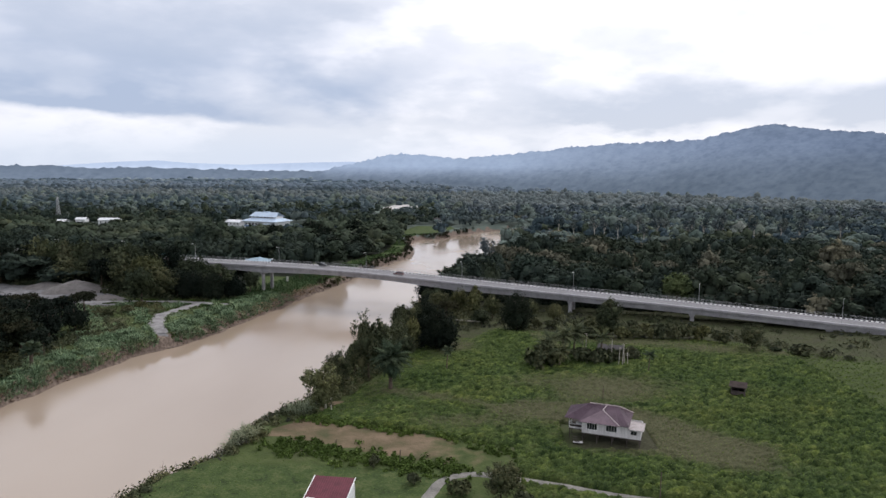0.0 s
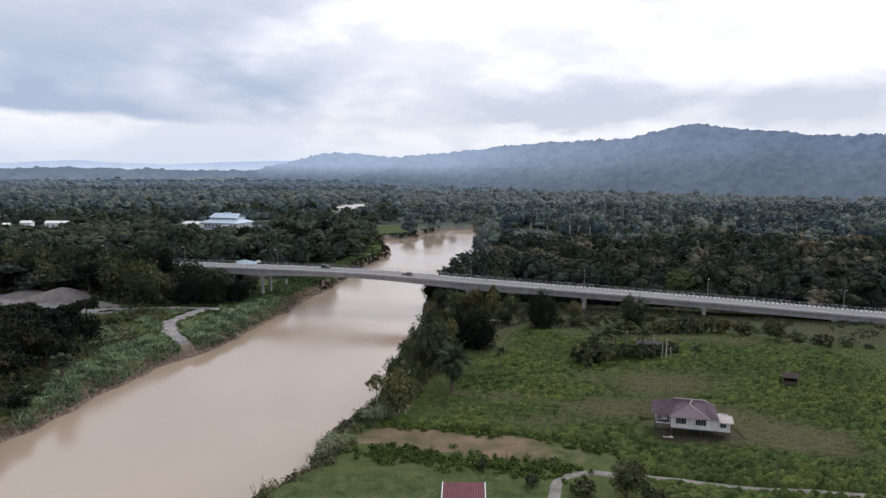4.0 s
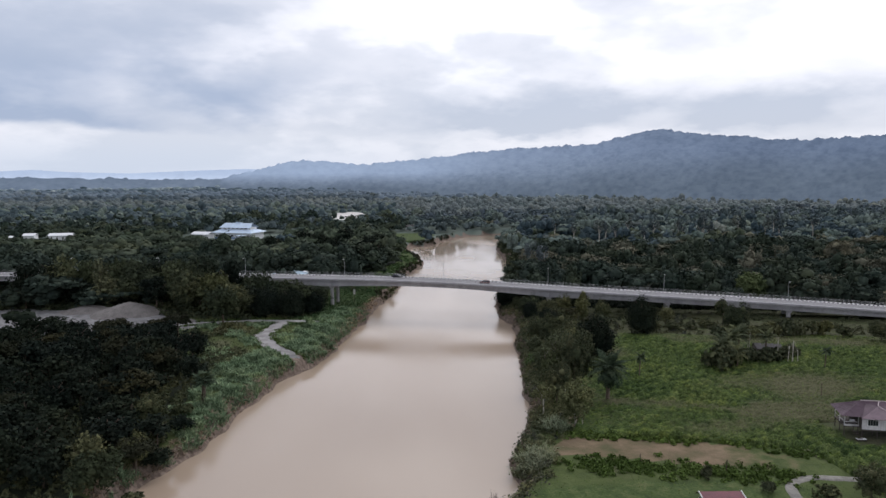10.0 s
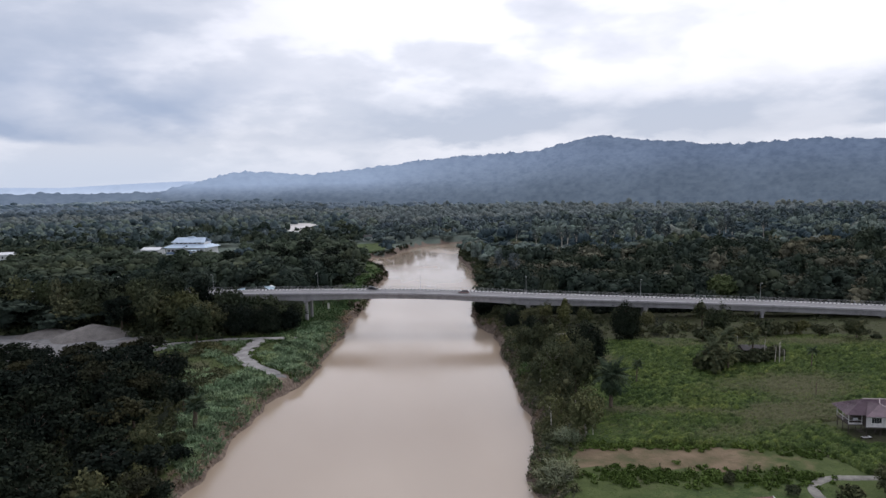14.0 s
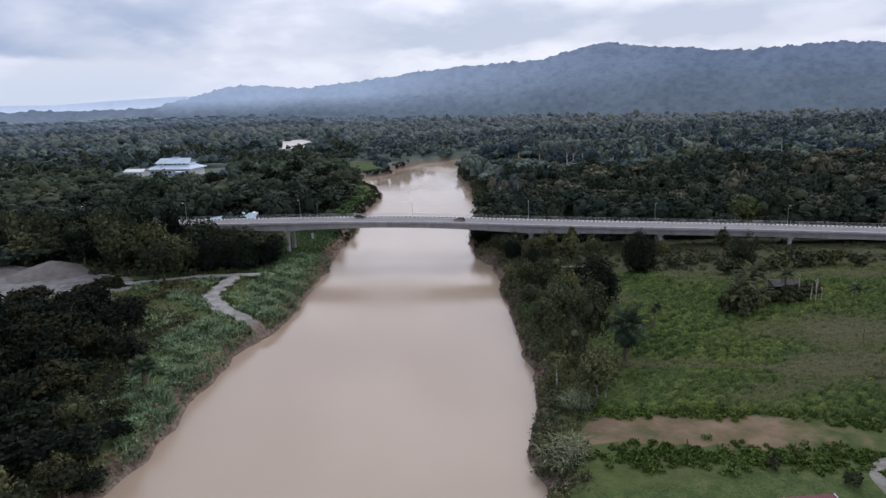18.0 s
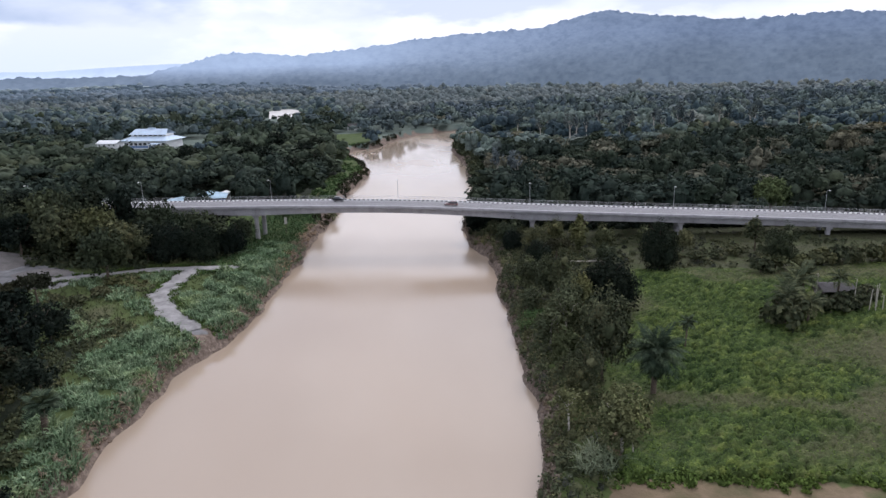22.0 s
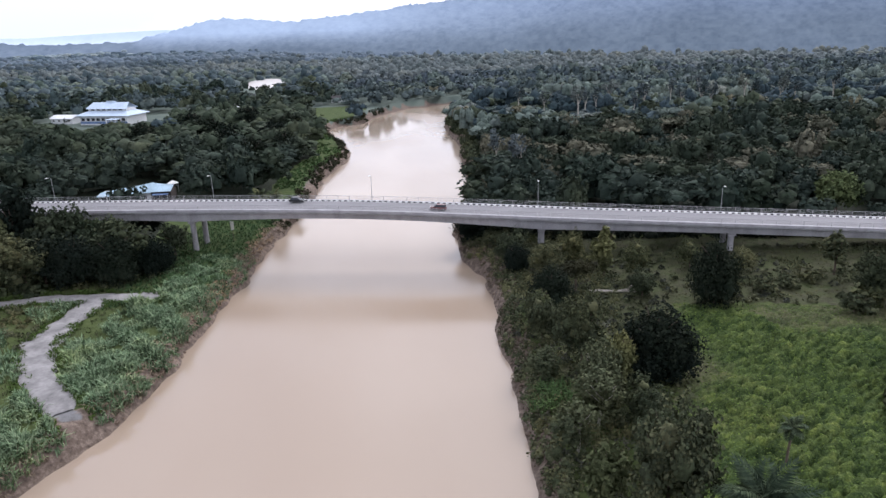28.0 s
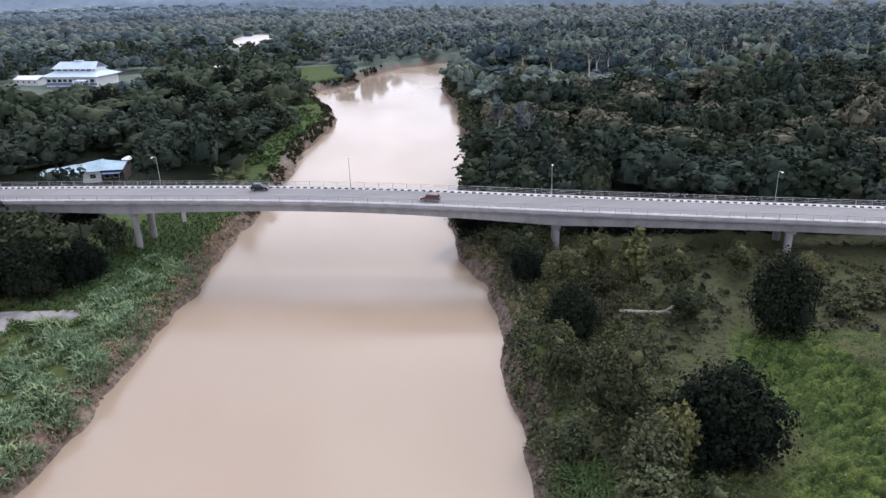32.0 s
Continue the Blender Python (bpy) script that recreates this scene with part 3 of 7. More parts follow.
def dryness(x, y):
    """Where the field is trampled or withered: round the house, along its old yard and by the ruined clump."""
    a = np.exp(-((x - 34) ** 2 / 150 + (y - 131) ** 2 / 60)) + np.exp(-((x - 52 - 0.6 * (124 - y)) ** 2 / 90 + (y - 124) ** 2 / 70))
    b = np.exp(-((x - 38) ** 2 / 330 + (y - 164) ** 2 / 170)) * 0.95 + np.exp(-((x - 12) ** 2 / 160 + (y - 142) ** 2 / 40)) * 0.6
    c = np.exp(-((y - 205 + 0.25 * (x - 60)) ** 2 / 50)) * (x > 25) * 0.6
    d = np.exp(-(near_line(x, y, [(-12, 161), (0, 156), (14, 148), (34, 140)]) / 3.0) ** 2) * 0.55 + np.exp(-(near_line(x, y, [(18, 152), (40, 146), (60, 128)]) / 4.0) ** 2) * 0.6
    e = np.exp(-((x - 2) ** 2 + (y - 204) ** 2) / 60) * 0.5 + 0.35 * np.clip(wave(x, y, 15.0, 21), 0, 1)
    return np.clip(a + b + c + d + e, 0, 1)


def bridge_sv(x, y):
    return (x + 82.5) * 0.949 - (y - 295) * 0.3153, (x + 82.5) * 0.3153 + (y - 295) * 0.949


def graded(lo, hi, fine_lo, fine_hi, step, grow=1.13):
    a = list(np.arange(fine_lo, fine_hi + step, step))
    s, x = step, a[-1]
    while x < hi:
        s *= grow
        x += s
        a.append(x)
    s, x = step, a[0]
    while x > lo:
        s *= grow
        x -= s
        a.insert(0, x)
    return np.array(a)


def build_ground():
    xs, ys = graded(-4800, 4800, -165, 130, 1.6), graded(-700, 4950, 96, 345, 1.7, 1.035)
    X, Y = np.meshgrid(xs, ys)
    Z = ground_height(X, Y)
    nx, ny = len(xs), len(ys)
    i = np.arange(nx * ny).reshape(ny, nx)
    F = np.stack([i[:-1, :-1], i[:-1, 1:], i[1:, 1:], i[1:, :-1]], -1).reshape(-1, 4)
    me = np_mesh("ground", np.stack([X, Y, Z], -1).reshape(-1, 3), F, GROUND, True)
    x, y = X.ravel(), Y.ravel()
    d = inland(x, y)
    e = np.hypot((x - LAKE[0]) / LAKE[2], (y - LAKE[1]) / LAKE[3])
    _, v = bridge_sv(x, y)
    soft = lambda q, w: np.clip(1 - q / w, 0, 1)
    upstream = (y > 320) & (y < 480)
    mud = np.clip(1.15 - np.maximum(d - 1.0, 0) / np.where(upstream, 3.2, np.where(x > -40, 2.4, 1.7)), 0, 1)
    mud = np.maximum(mud, np.clip(1.5 - e * 1.2, 0, 1) * (e < 1.03))
    mud = np.maximum(mud, soft(np.hypot(x + 89.5, y - 211.8) - 3.0, 2.5))  # the trodden landing at the path's end
    sand = np.maximum(soft(near_line(x, y, PATH_LINE) - 0.6, 2.0) * 0.8, soft(near_line(x, y, PATH_BACK) - 0.6, 2.0) * 0.8)
    sand = np.where((d < 2.5) & (x < 0), 0.0, sand)
    sand = np.maximum(sand, inside(x, y, PIT) * 1.0)
    sand = np.maximum(sand, (upstream & (d > 1.5) & (d < 4.5) & (x < 0)) * 0.42)
    soil = np.maximum(inside(x, y, RED) * (0.9 - 0.46 * np.clip((x + 22) / 26, 0, 1)), soft(np.hypot((x + 24) / 0.9, y - 151) - 2.5, 3))
    lawn = (inside(x, y, CLEARING) | ((y > 330) & (y < 480) & (d < 14) & (x < 20))) * 0.9
    lawn = np.maximum(lawn, np.clip((123 - y) / 5, 0, 1) * np.clip((10 - x + 14 * wave(x, y, 30.0, 3)) / 14, 0, 1) * (d > 2) * (x > -70) * 0.8)
    lawn = np.maximum(lawn, ((x > -95) & (x < -45) & (y > 262) & (y < 335)) * 0.7)
    sand = np.maximum(sand, inside(x, y, YARD) * 0.3)
    open_land = inside(x, y, FIELD) | ((x > -70) & (y < 150) & (d > 0)) | (lawn > 0.3) | ((x > 26) & (v < 13) & (y > 60)) | ((x < -60) & (y < 290) & (d < np.interp(y, [128, 150, 176, 216], [5, 7, 11, 24])) & (y > 128))
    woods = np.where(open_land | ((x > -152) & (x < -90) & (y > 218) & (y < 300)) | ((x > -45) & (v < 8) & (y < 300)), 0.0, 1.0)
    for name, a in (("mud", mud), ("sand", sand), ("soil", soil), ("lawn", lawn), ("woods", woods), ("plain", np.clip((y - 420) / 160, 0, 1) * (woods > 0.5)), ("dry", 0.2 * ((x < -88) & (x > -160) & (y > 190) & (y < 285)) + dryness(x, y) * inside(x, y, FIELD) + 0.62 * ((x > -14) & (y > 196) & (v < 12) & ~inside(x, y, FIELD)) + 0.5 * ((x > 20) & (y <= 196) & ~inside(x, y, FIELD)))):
        at = me.attributes.new(name, "FLOAT", "POINT")
        at.data.foreach_set("value", a.astype(np.float32))
    tagged(new("ground", me), "flat river plain of grass, bare soil and muddy banks", "ground", kind="structure")


build_ground()


def build_track(line, width, ragged, name, label, material, lift=0.14):
    """A ribbon of bare ground with ragged edges, just above the soil."""
    pts, rows = [], []
    for (ax, ay), (bx, by) in zip(line[:-1], line[1:]):
        n = max(2, int(math.hypot(bx - ax, by - ay) / 0.7))
        pts += [(ax + (bx - ax) * k / n, ay + (by - ay) * k / n) for k in range(n)]
    P = np.array(pts)
    for _ in range(9):
        P[1:-1] = (P[:-2] + 2 * P[1:-1] + P[2:]) / 4
    T = np.gradient(P, axis=0)
    N = np.stack([-T[:, 1], T[:, 0]], 1) / np.linalg.norm(T, axis=1, keepdims=True)
    for k, (p, nn) in enumerate(zip(P, N)):
        end = min(1.0, (k + 2) / 7, (len(P) - k + 1) / 7) ** 0.5
        w0, w1 = (end * (width + ragged * (0.4 * float(wave(p[0], p[1], 2.2, s)) + float(wave(p[0], p[1], 6.0, s + 2)))) for s in (4, 9))
        for o in (-w0, -w0 * 0.75, -w0 * 0.3, w1 * 0.3, w1 * 0.75, w1):
            q = p + nn * o
            rows.append((q[0], q[1], float(ground_height(q[0], q[1])) + (lift if o not in (-w0, w1) else -0.05)))
    i = np.arange(len(rows)).reshape(-1, 6)
    F = np.stack([i[:-1, :-1], i[:-1, 1:], i[1:, 1:], i[1:, :-1]], -1).reshape(-1, 4)
    tagged(new(name, np_mesh(name, np.array(rows), F, material, True)), label, "track", kind="structure")


build_track(TRACK, 0.95, 0.28, "road_track", "narrow farm track of pale worn gravel", plain("gravel_track_pale", (0.21, 0.20, 0.18), 0.45, 0.7, 0.95, fine=3, bump=0.5))
PATH_STONE = plain("quarry_path_pale_gravel", (0.245, 0.235, 0.232), 0.45, 0.3, 0.95, fine=1.6, bump=0.5)
build_track([(-91.8, 215.2)] + PATH_LINE[2:] + [(-96, 266)], 3.5, 1.1, "road_path", "pale gravel path from the quarry down to the river", PATH_STONE, 0.2)
build_track([(-86, 262.5)] + PATH_BACK[1:], 2.3, 0.9, "road_quarry", "pale gravel lane into the quarry", PATH_STONE, 0.22)


def build_water():
    ys = np.r_[np.arange(-700, 90, 40), np.arange(90, 660, 3.0), 662]
    l, r = np.interp(ys, LEFT[:, 0], LEFT[:, 1]) - 3.5, np.interp(ys, RIGHT[:, 0], RIGHT[:, 1]) + 3.5
    n = 7
    X = l[:, None] + (r - l)[:, None] * np.linspace(0, 1, n)
    Y = np.repeat(ys[:, None], n, 1)
    i = np.arange(X.size).reshape(X.shape)
    F = np.stack([i[:-1, :-1], i[:-1, 1:], i[1:, 1:], i[1:, :-1]], -1).reshape(-1, 4)
    V = np.stack([X, Y, np.full(X.shape, WATER_Z)], -1).reshape(-1, 3)
    tagged(new("water_river", np_mesh("water_river", V, F, WATER, True)), "wide slow river of silty pinkish-brown water", "river", kind="structure")
    a = np.linspace(0, TAU, 40, endpoint=False)
    V = np.stack([LAKE[0] + LAKE[2] * np.cos(a) * (1 + 0.12 * np.sin(3 * a)), LAKE[1] + LAKE[3] * np.sin(a), np.full(40, -0.75)], -1)
    tagged(new("water_bend", np_mesh("water_bend", V, np.arange(40)[None], water_material("water_ruffled_sky_tint", 0.34), True)), "far bend of the silty river, pale tint painted in for reflected sky", "river", kind="structure")


build_water()

# ==== hills on the horizon ====
RIDGE = [(-14, -1.2), (-11, -0.55), (-9.7, -0.25), (-7.7, 0.22), (-5.6, 0.80), (-3.8, 0.98), (-1.2, 0.80), (0.5, 0.62), (4.1, 0.93), (7.8, 1.32), (9.6, 1.55), (12.4, 1.80), (15.6, 1.92),
         (19.2, 2.10), (20.8, 2.45), (22.4, 2.95), (24.1, 3.2), (26.3, 2.92), (28, 2.62), (30.1, 2.56), (31.7, 2.25), (34.1, 2.15), (37.2, 2.3), (40.1, 2.36), (43.8, 2.1), (55, 1.9), (75, 1.2)]


CHANCE = np.random.default_rng(19).random((256, 256))


def fractal(x, y, size, octaves=5, gain=0.5):
    """Smooth value noise of several octaves between 0 and 1."""
    total, amp, norm = 0.0, 1.0, 0.0
    for o in range(octaves):
        u, v = x / size * 2 ** o + 31.7 * o, y / size * 2 ** o + 17.3 * o
        i, j = np.floor(u).astype(int), np.floor(v).astype(int)
        f, g = u - i, v - j
        f, g = f * f * (3 - 2 * f), g * g * (3 - 2 * g)
        at = lambda a, c: CHANCE[a & 255, c & 255]
        total = total + amp * ((at(i, j) * (1 - f) + at(i + 1, j) * f) * (1 - g) + (at(i, j + 1) * (1 - f) + at(i + 1, j + 1) * f) * g)
        norm += amp
        amp *= gain
    return total / norm


HILL_FOOT = [(-14, 2350), (-4, 1950), (4, 1450), (12, 1200), (20, 1090), (34, 1010), (75, 1000)]


def build_hills(name, table, near, crest, back, label, material, n_r, rough, a0, a1, da, relief=0.0):
    """A range round the plain's edge: the crest follows the table of bearing and height angle, with spurs down to its foot."""
    tb = np.array(table)
    az = np.arange(a0, a1, da)
    ang = np.interp(az, tb[:, 0], tb[:, 1])
    top = np.maximum(np.tan(np.radians(ang)) * crest + 54, -8)
    foot = np.interp(az, *np.array(near).T) if isinstance(near, list) else np.full(len(az), float(near))
    A, T = np.meshgrid(az, np.linspace(0, 1, n_r))
    up = np.clip(T / 0.8, 0, 1)
    R = foot[None] + (crest - foot)[None] * up + (back - crest) * np.clip((T - 0.8) / 0.2, 0, 1)
    X, Y = -83 + R * np.sin(np.radians(A)), 11 + R * np.cos(np.radians(A))
    rise = np.where(T < 0.8, up ** 1.45, 1 - ((T - 0.8) / 0.2) ** 2 * 0.5)
    along, down = np.radians(A) * crest, np.degrees(np.arctan2(top[None] * rise - 54, R)) * 68
    ridge = 2 * fractal(along * 0.7 + 200, down * 1.5, 240.0, 4, 0.6) - 1
    spur = np.clip(0.5 + 0.8 * ridge, 0, 1)
    grain = fractal(along, down * 1.7, 30.0, 4, 0.8)
    # far: amount of painted haze, by bearing, distance and height
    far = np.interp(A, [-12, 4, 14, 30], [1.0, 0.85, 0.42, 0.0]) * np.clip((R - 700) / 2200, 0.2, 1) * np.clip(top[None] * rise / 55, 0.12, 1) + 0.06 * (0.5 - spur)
    # tone contrast fades where the painted haze is thicker
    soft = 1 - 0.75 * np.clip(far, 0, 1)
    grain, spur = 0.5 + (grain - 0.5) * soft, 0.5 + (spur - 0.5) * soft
    Z = top[None] * rise + relief * np.clip(ridge, -1, 1) * np.sin(np.pi * up ** 0.8) * np.clip(top[None] / 120, 0, 1)
    woods = fractal(X, Y, 26.0, 2, 0.7) - 0.4 + 1.2 * np.clip(fractal(X + 900, Y, 22.0, 2) - 0.7, 0, 1)
    Z += (rough * soft + 3.0 * rough * np.exp(-((T - 0.8) / 0.02) ** 2)) * woods * np.clip(T * 8, 0, 1)
    i = np.arange(X.size).reshape(X.shape)
    F = np.stack([i[:-1, :-1], i[:-1, 1:], i[1:, 1:], i[1:, :-1]], -1).reshape(-1, 4)
    V = np.stack([X, Y, Z + 1], -1).reshape(-1, 3)
    me = np_mesh(name, V, F, material, True)
    for key, val in (("spur", spur), ("grain", grain), ("far", far)):
        me.attributes.new(key, "FLOAT", "POINT").data.foreach_set("value", np.ascontiguousarray(val, np.float32).ravel())
    tagged(new(name, me), label, "hills", kind="structure")


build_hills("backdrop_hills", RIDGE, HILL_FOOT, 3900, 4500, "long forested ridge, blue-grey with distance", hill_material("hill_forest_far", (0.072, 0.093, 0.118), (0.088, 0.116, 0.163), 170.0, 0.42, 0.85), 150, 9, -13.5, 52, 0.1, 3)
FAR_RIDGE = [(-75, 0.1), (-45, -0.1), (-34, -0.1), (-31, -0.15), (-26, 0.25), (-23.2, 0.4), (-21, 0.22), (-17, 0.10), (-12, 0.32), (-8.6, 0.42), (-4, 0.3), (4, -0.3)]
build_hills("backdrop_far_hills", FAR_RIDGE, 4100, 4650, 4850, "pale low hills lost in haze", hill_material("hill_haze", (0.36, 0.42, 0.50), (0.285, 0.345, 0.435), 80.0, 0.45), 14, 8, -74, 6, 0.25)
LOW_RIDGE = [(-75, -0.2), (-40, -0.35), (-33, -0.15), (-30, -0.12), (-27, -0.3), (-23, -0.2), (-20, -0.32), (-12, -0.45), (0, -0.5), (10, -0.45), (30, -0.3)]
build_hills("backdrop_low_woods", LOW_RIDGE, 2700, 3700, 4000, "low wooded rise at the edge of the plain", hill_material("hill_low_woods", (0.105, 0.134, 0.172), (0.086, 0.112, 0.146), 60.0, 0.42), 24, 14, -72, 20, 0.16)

# ==== the bridge ====
DECK_S = [(-420, 3.0), (-300, 5.6), (-220, 7.2), (-130, 9.3), (-60, 10.6), (-30, 11.0), (0, 11.2), (25, 11.25), (47, 11.0), (68, 10.2), (88, 9.3), (110, 8.5), (132, 7.8), (155, 7.0), (178, 6.2), (230, 3.9), (300, 1.7), (420, 1.4)]
_ds = np.array(DECK_S)


def deck_z(s):
    return float(np.mean(np.interp(s + np.linspace(-16, 16, 9), _ds[:, 0], _ds[:, 1])))


def girder_depth(s):
    if -42 < s < 0:
        return 2.15 + 0.65 * (1 + s / 42) ** 2
    if 0 <= s <= 88:
        return 1.85 + 0.95 * abs((s - 44) / 44) ** 2
    if 88 < s < 130:
        return 2.15 + 0.65 * (1 - (s - 88) / 42) ** 2
    return 2.15


def bpt(s, v, z):
    p = BRIDGE_P + BRIDGE_D * s + BRIDGE_N * v
    return (float(p[0]), float(p[1]), z)


S0, S1 = -300.0, 300.0


def sweep(section, s_list):
    """A solid along the bridge; section(s) gives the closed outline of (v, z) points."""
    bm = bmesh.new()
    rings = [[bm.verts.new(bpt(s, v, z)) for v, z in section(s)] for s in s_list]
    for a, b in zip(rings[:-1], rings[1:]):
        for k in range(len(a)):
            bm.faces.new((a[k], a[k - 1], b[k - 1], b[k]))
    bm.faces.new(rings[0])
    bm.faces.new(rings[-1][::-1])
    bmesh.ops.recalc_face_normals(bm, faces=bm.faces[:])
    return bm


PIERS = [-210, -168, -126, -84, -42, 0, 88, 132, 174, 216, 258]
V_NEAR, V_FAR = -2.5, 8.9


def build_bridge():
    br = thing("bridge", "long pale concrete girder bridge over the river on twin columns", "bridge")
    span = np.arange(S0, S1 + 1, 4.0)
    part("deck_slab", sweep(lambda s: [(V_NEAR, deck_z(s) + 0.02), (V_NEAR, deck_z(s) - 0.42), (V_NEAR + 1.0, deck_z(s) - 0.62), (V_FAR - 1.0, deck_z(s) - 0.62), (V_FAR, deck_z(s) - 0.42), (V_FAR, deck_z(s) + 0.02)], span), CONCRETE, br)
    road = part("carriageway", sweep(lambda s: [(V_NEAR + 1.1, deck_z(s) + 0.06), (V_NEAR + 1.1, deck_z(s) + 0.024), (V_FAR - 1.1, deck_z(s) + 0.024), (V_FAR - 1.1, deck_z(s) + 0.06)], span), ASPHALT, br, "worn pale grey road surface")
    for v in (V_NEAR + 1.5, V_FAR - 1.5):
        part("edge_line", sweep(lambda s: [(v, deck_z(s) + 0.068), (v, deck_z(s) + 0.062), (v + 0.16, deck_z(s) + 0.062), (v + 0.16, deck_z(s) + 0.068)], span), PAINT_WHITE, br, "thin white painted line")
    # dark strip standing in for the shadow line under the slab's overhang
    part("deck_edge", sweep(lambda s: [(V_NEAR - 0.03, deck_z(s) - 0.30), (V_NEAR - 0.03, deck_z(s) - 0.62), (V_NEAR + 0.5, deck_z(s) - 0.72), (V_NEAR + 0.5, deck_z(s) - 0.30)], span), CONCRETE_SHADOW, br, "dark strip added as the shadow line below the deck")
    ang = math.degrees(math.atan2(BRIDGE_D[1], BRIDGE_D[0]))
    # girder in spans, deeper over the river piers
    joints = [S0] + PIERS + [S1]
    for a, b in zip(joints[:-1], joints[1:]):
        ss = np.linspace(a + 0.03, b - 0.03, max(3, int((b - a) / 4)))
        part("girder", sweep(lambda s: [(V_NEAR + 0.75, deck_z(s) - 0.6), (V_NEAR + 1.05, deck_z(s) - girder_depth(s) - 0.25), (V_FAR - 1.05, deck_z(s) - girder_depth(s) - 0.25), (V_FAR - 0.75, deck_z(s) - 0.6)], ss), CONCRETE, br)
    for s in PIERS:
        under = deck_z(s) - girder_depth(s) - 0.25
        pier = part("pier", sweep(lambda q: [(-0.9, under - 0.02), (-0.9, under - 0.75), (7.2, under - 0.75), (7.2, under - 0.02)], [s - 0.9, s + 0.9]), CONCRETE, br)
        for v in (0.0, 6.3):
            x, y, _ = bpt(s, v, 0)
            g = float(ground_height(x, y)) - 0.6
            bm = bmesh.new()
            rod(bm, (x, y, g), (x, y, under - 0.7), 0.72, n=16)
            part("column", bm, CONCRETE, pier)
    # kerbs in black and white blocks
    kb = boxes(((-0.37, -0.14, 0), (0.37, 0.14, 0.26)), bevel=0.02)
    kerb = bpy.data.meshes.new("kerb_block")
    kb.to_mesh(kerb), kb.free()
    dark = kerb.copy()
    kerb.materials.append(PAINT_WHITE), dark.materials.append(PAINT_BLACK)
    kf = part("far_kerb", sweep(lambda s: [(V_FAR - 1.12, deck_z(s) + 0.23), (V_FAR - 1.12, deck_z(s) + 0.022), (V_FAR - 0.02, deck_z(s) + 0.022), (V_FAR - 0.02, deck_z(s) + 0.23)], span), CONCRETE, br)
    kn = part("near_kerb", sweep(lambda s: [(V_NEAR + 0.02, deck_z(s) + 0.23), (V_NEAR + 0.02, deck_z(s) + 0.022), (V_NEAR + 1.06, deck_z(s) + 0.022), (V_NEAR + 1.06, deck_z(s) + 0.23)], span), CONCRETE, br)
    for k in range(296):
        s = -60 + k * 0.75
        part("kerb_block", dark if k % 2 else kerb, None, kf, at=pose(*bpt(s, V_FAR - 1.2, deck_z(s) + 0.03), 0, 0, ang))
    far = {0: bmesh.new(), 1: bmesh.new()}
    turn = pose(0, 0, 0, 0, 0, ang)
    for k in list(range(-100, 0)) + list(range(296, 400)):
        s = -60 + k * 0.75
        x, y, z = bpt(s, V_FAR - 1.2, deck_z(s))
        box(far[k % 2], (x - 0.37, y - 0.14, z + 0.03), (x + 0.37, y + 0.14, z + 0.29), turn=turn)
    tagged(part("kerb_blocks_white", far[0], PAINT_WHITE, kf), kind="stuff")
    tagged(part("kerb_blocks_black", far[1], PAINT_BLACK, kf), kind="stuff")
    # railings
    post_bm = boxes(((-0.045, -0.04, 0), (0.045, 0.04, 1.12)), bevel=0.008)
    post = bpy.data.meshes.new("post")
    post_bm.to_mesh(post), post_bm.free()
    post.materials.append(CONCRETE)
    for name, v in (("far_railing", V_FAR - 0.25), ("near_railing", V_NEAR + 0.25)):
        rail = part(name, sweep(lambda s: [(v - 0.03, deck_z(s) + 1.33), (v - 0.03, deck_z(s) + 1.27), (v + 0.03, deck_z(s) + 1.27), (v + 0.03, deck_z(s) + 1.33)], span), STEEL if "far" in name else STEEL_DULL, br, "slim galvanised bridge railing")
        for h in (0.62, 0.95):
            part("rail", sweep(lambda s: [(v - 0.02, deck_z(s) + h + 0.02), (v - 0.02, deck_z(s) + h - 0.02), (v + 0.02, deck_z(s) + h - 0.02), (v + 0.02, deck_z(s) + h + 0.02)], span), STEEL if "far" in name else STEEL_DULL, rail)
        for s in np.arange(-156, 262, 3.0):
            part("post", post, None, rail, at=pose(*bpt(s, v, deck_z(s) + 0.22), 0, 0, ang))


build_bridge()


def build_street_lamp():
    lamp = thing("street_lamp", "tall slim galvanised street lamp on the bridge edge", "street lamp", group="street lamps along the bridge")
    bm = bmesh.new()
    rod(bm, (0, 0, 0), (0, 0, 6.4), 0.075, 0.045)
    part("pole", bm, STEEL, lamp)
    bm = bmesh.new()
    rod(bm, (0, 0, 6.35), (0, -0.5, 6.62), 0.05, 0.045), rod(bm, (0, -0.5, 6.62), (0, -1.5, 6.72), 0.045, 0.04)
    part("arm", bm, STEEL, lamp)
    bm = boxes(((-0.17, -2.1, 6.66), (0.17, -1.4, 6.80)), bevel=0.04)
    part("lamp_head", bm, PAINT_WHITE, lamp, "pale lamp head")
    part("base_plate", boxes(((-0.22, -0.22, -0.02), (0.22, 0.22, 0.06)), bevel=0.01), STEEL, lamp)
    return lamp


lamp = build_street_lamp()
ang = math.degrees(math.atan2(BRIDGE_D[1], BRIDGE_D[0]))
spots = [pose(*bpt(s, V_FAR - 0.5, deck_z(s) + 0.25), 0, 0, ang + turn) for s, turn in ((-127, 0), (-84, 0), (-42.6, 0), (2.5, 0), (45, 0), (87.3, 0), (131.5, 0), (176, 0), (221, 0))]
lamp.matrix_basis = spots[0]
for m in spots[1:]:
    copy_thing(lamp, m)

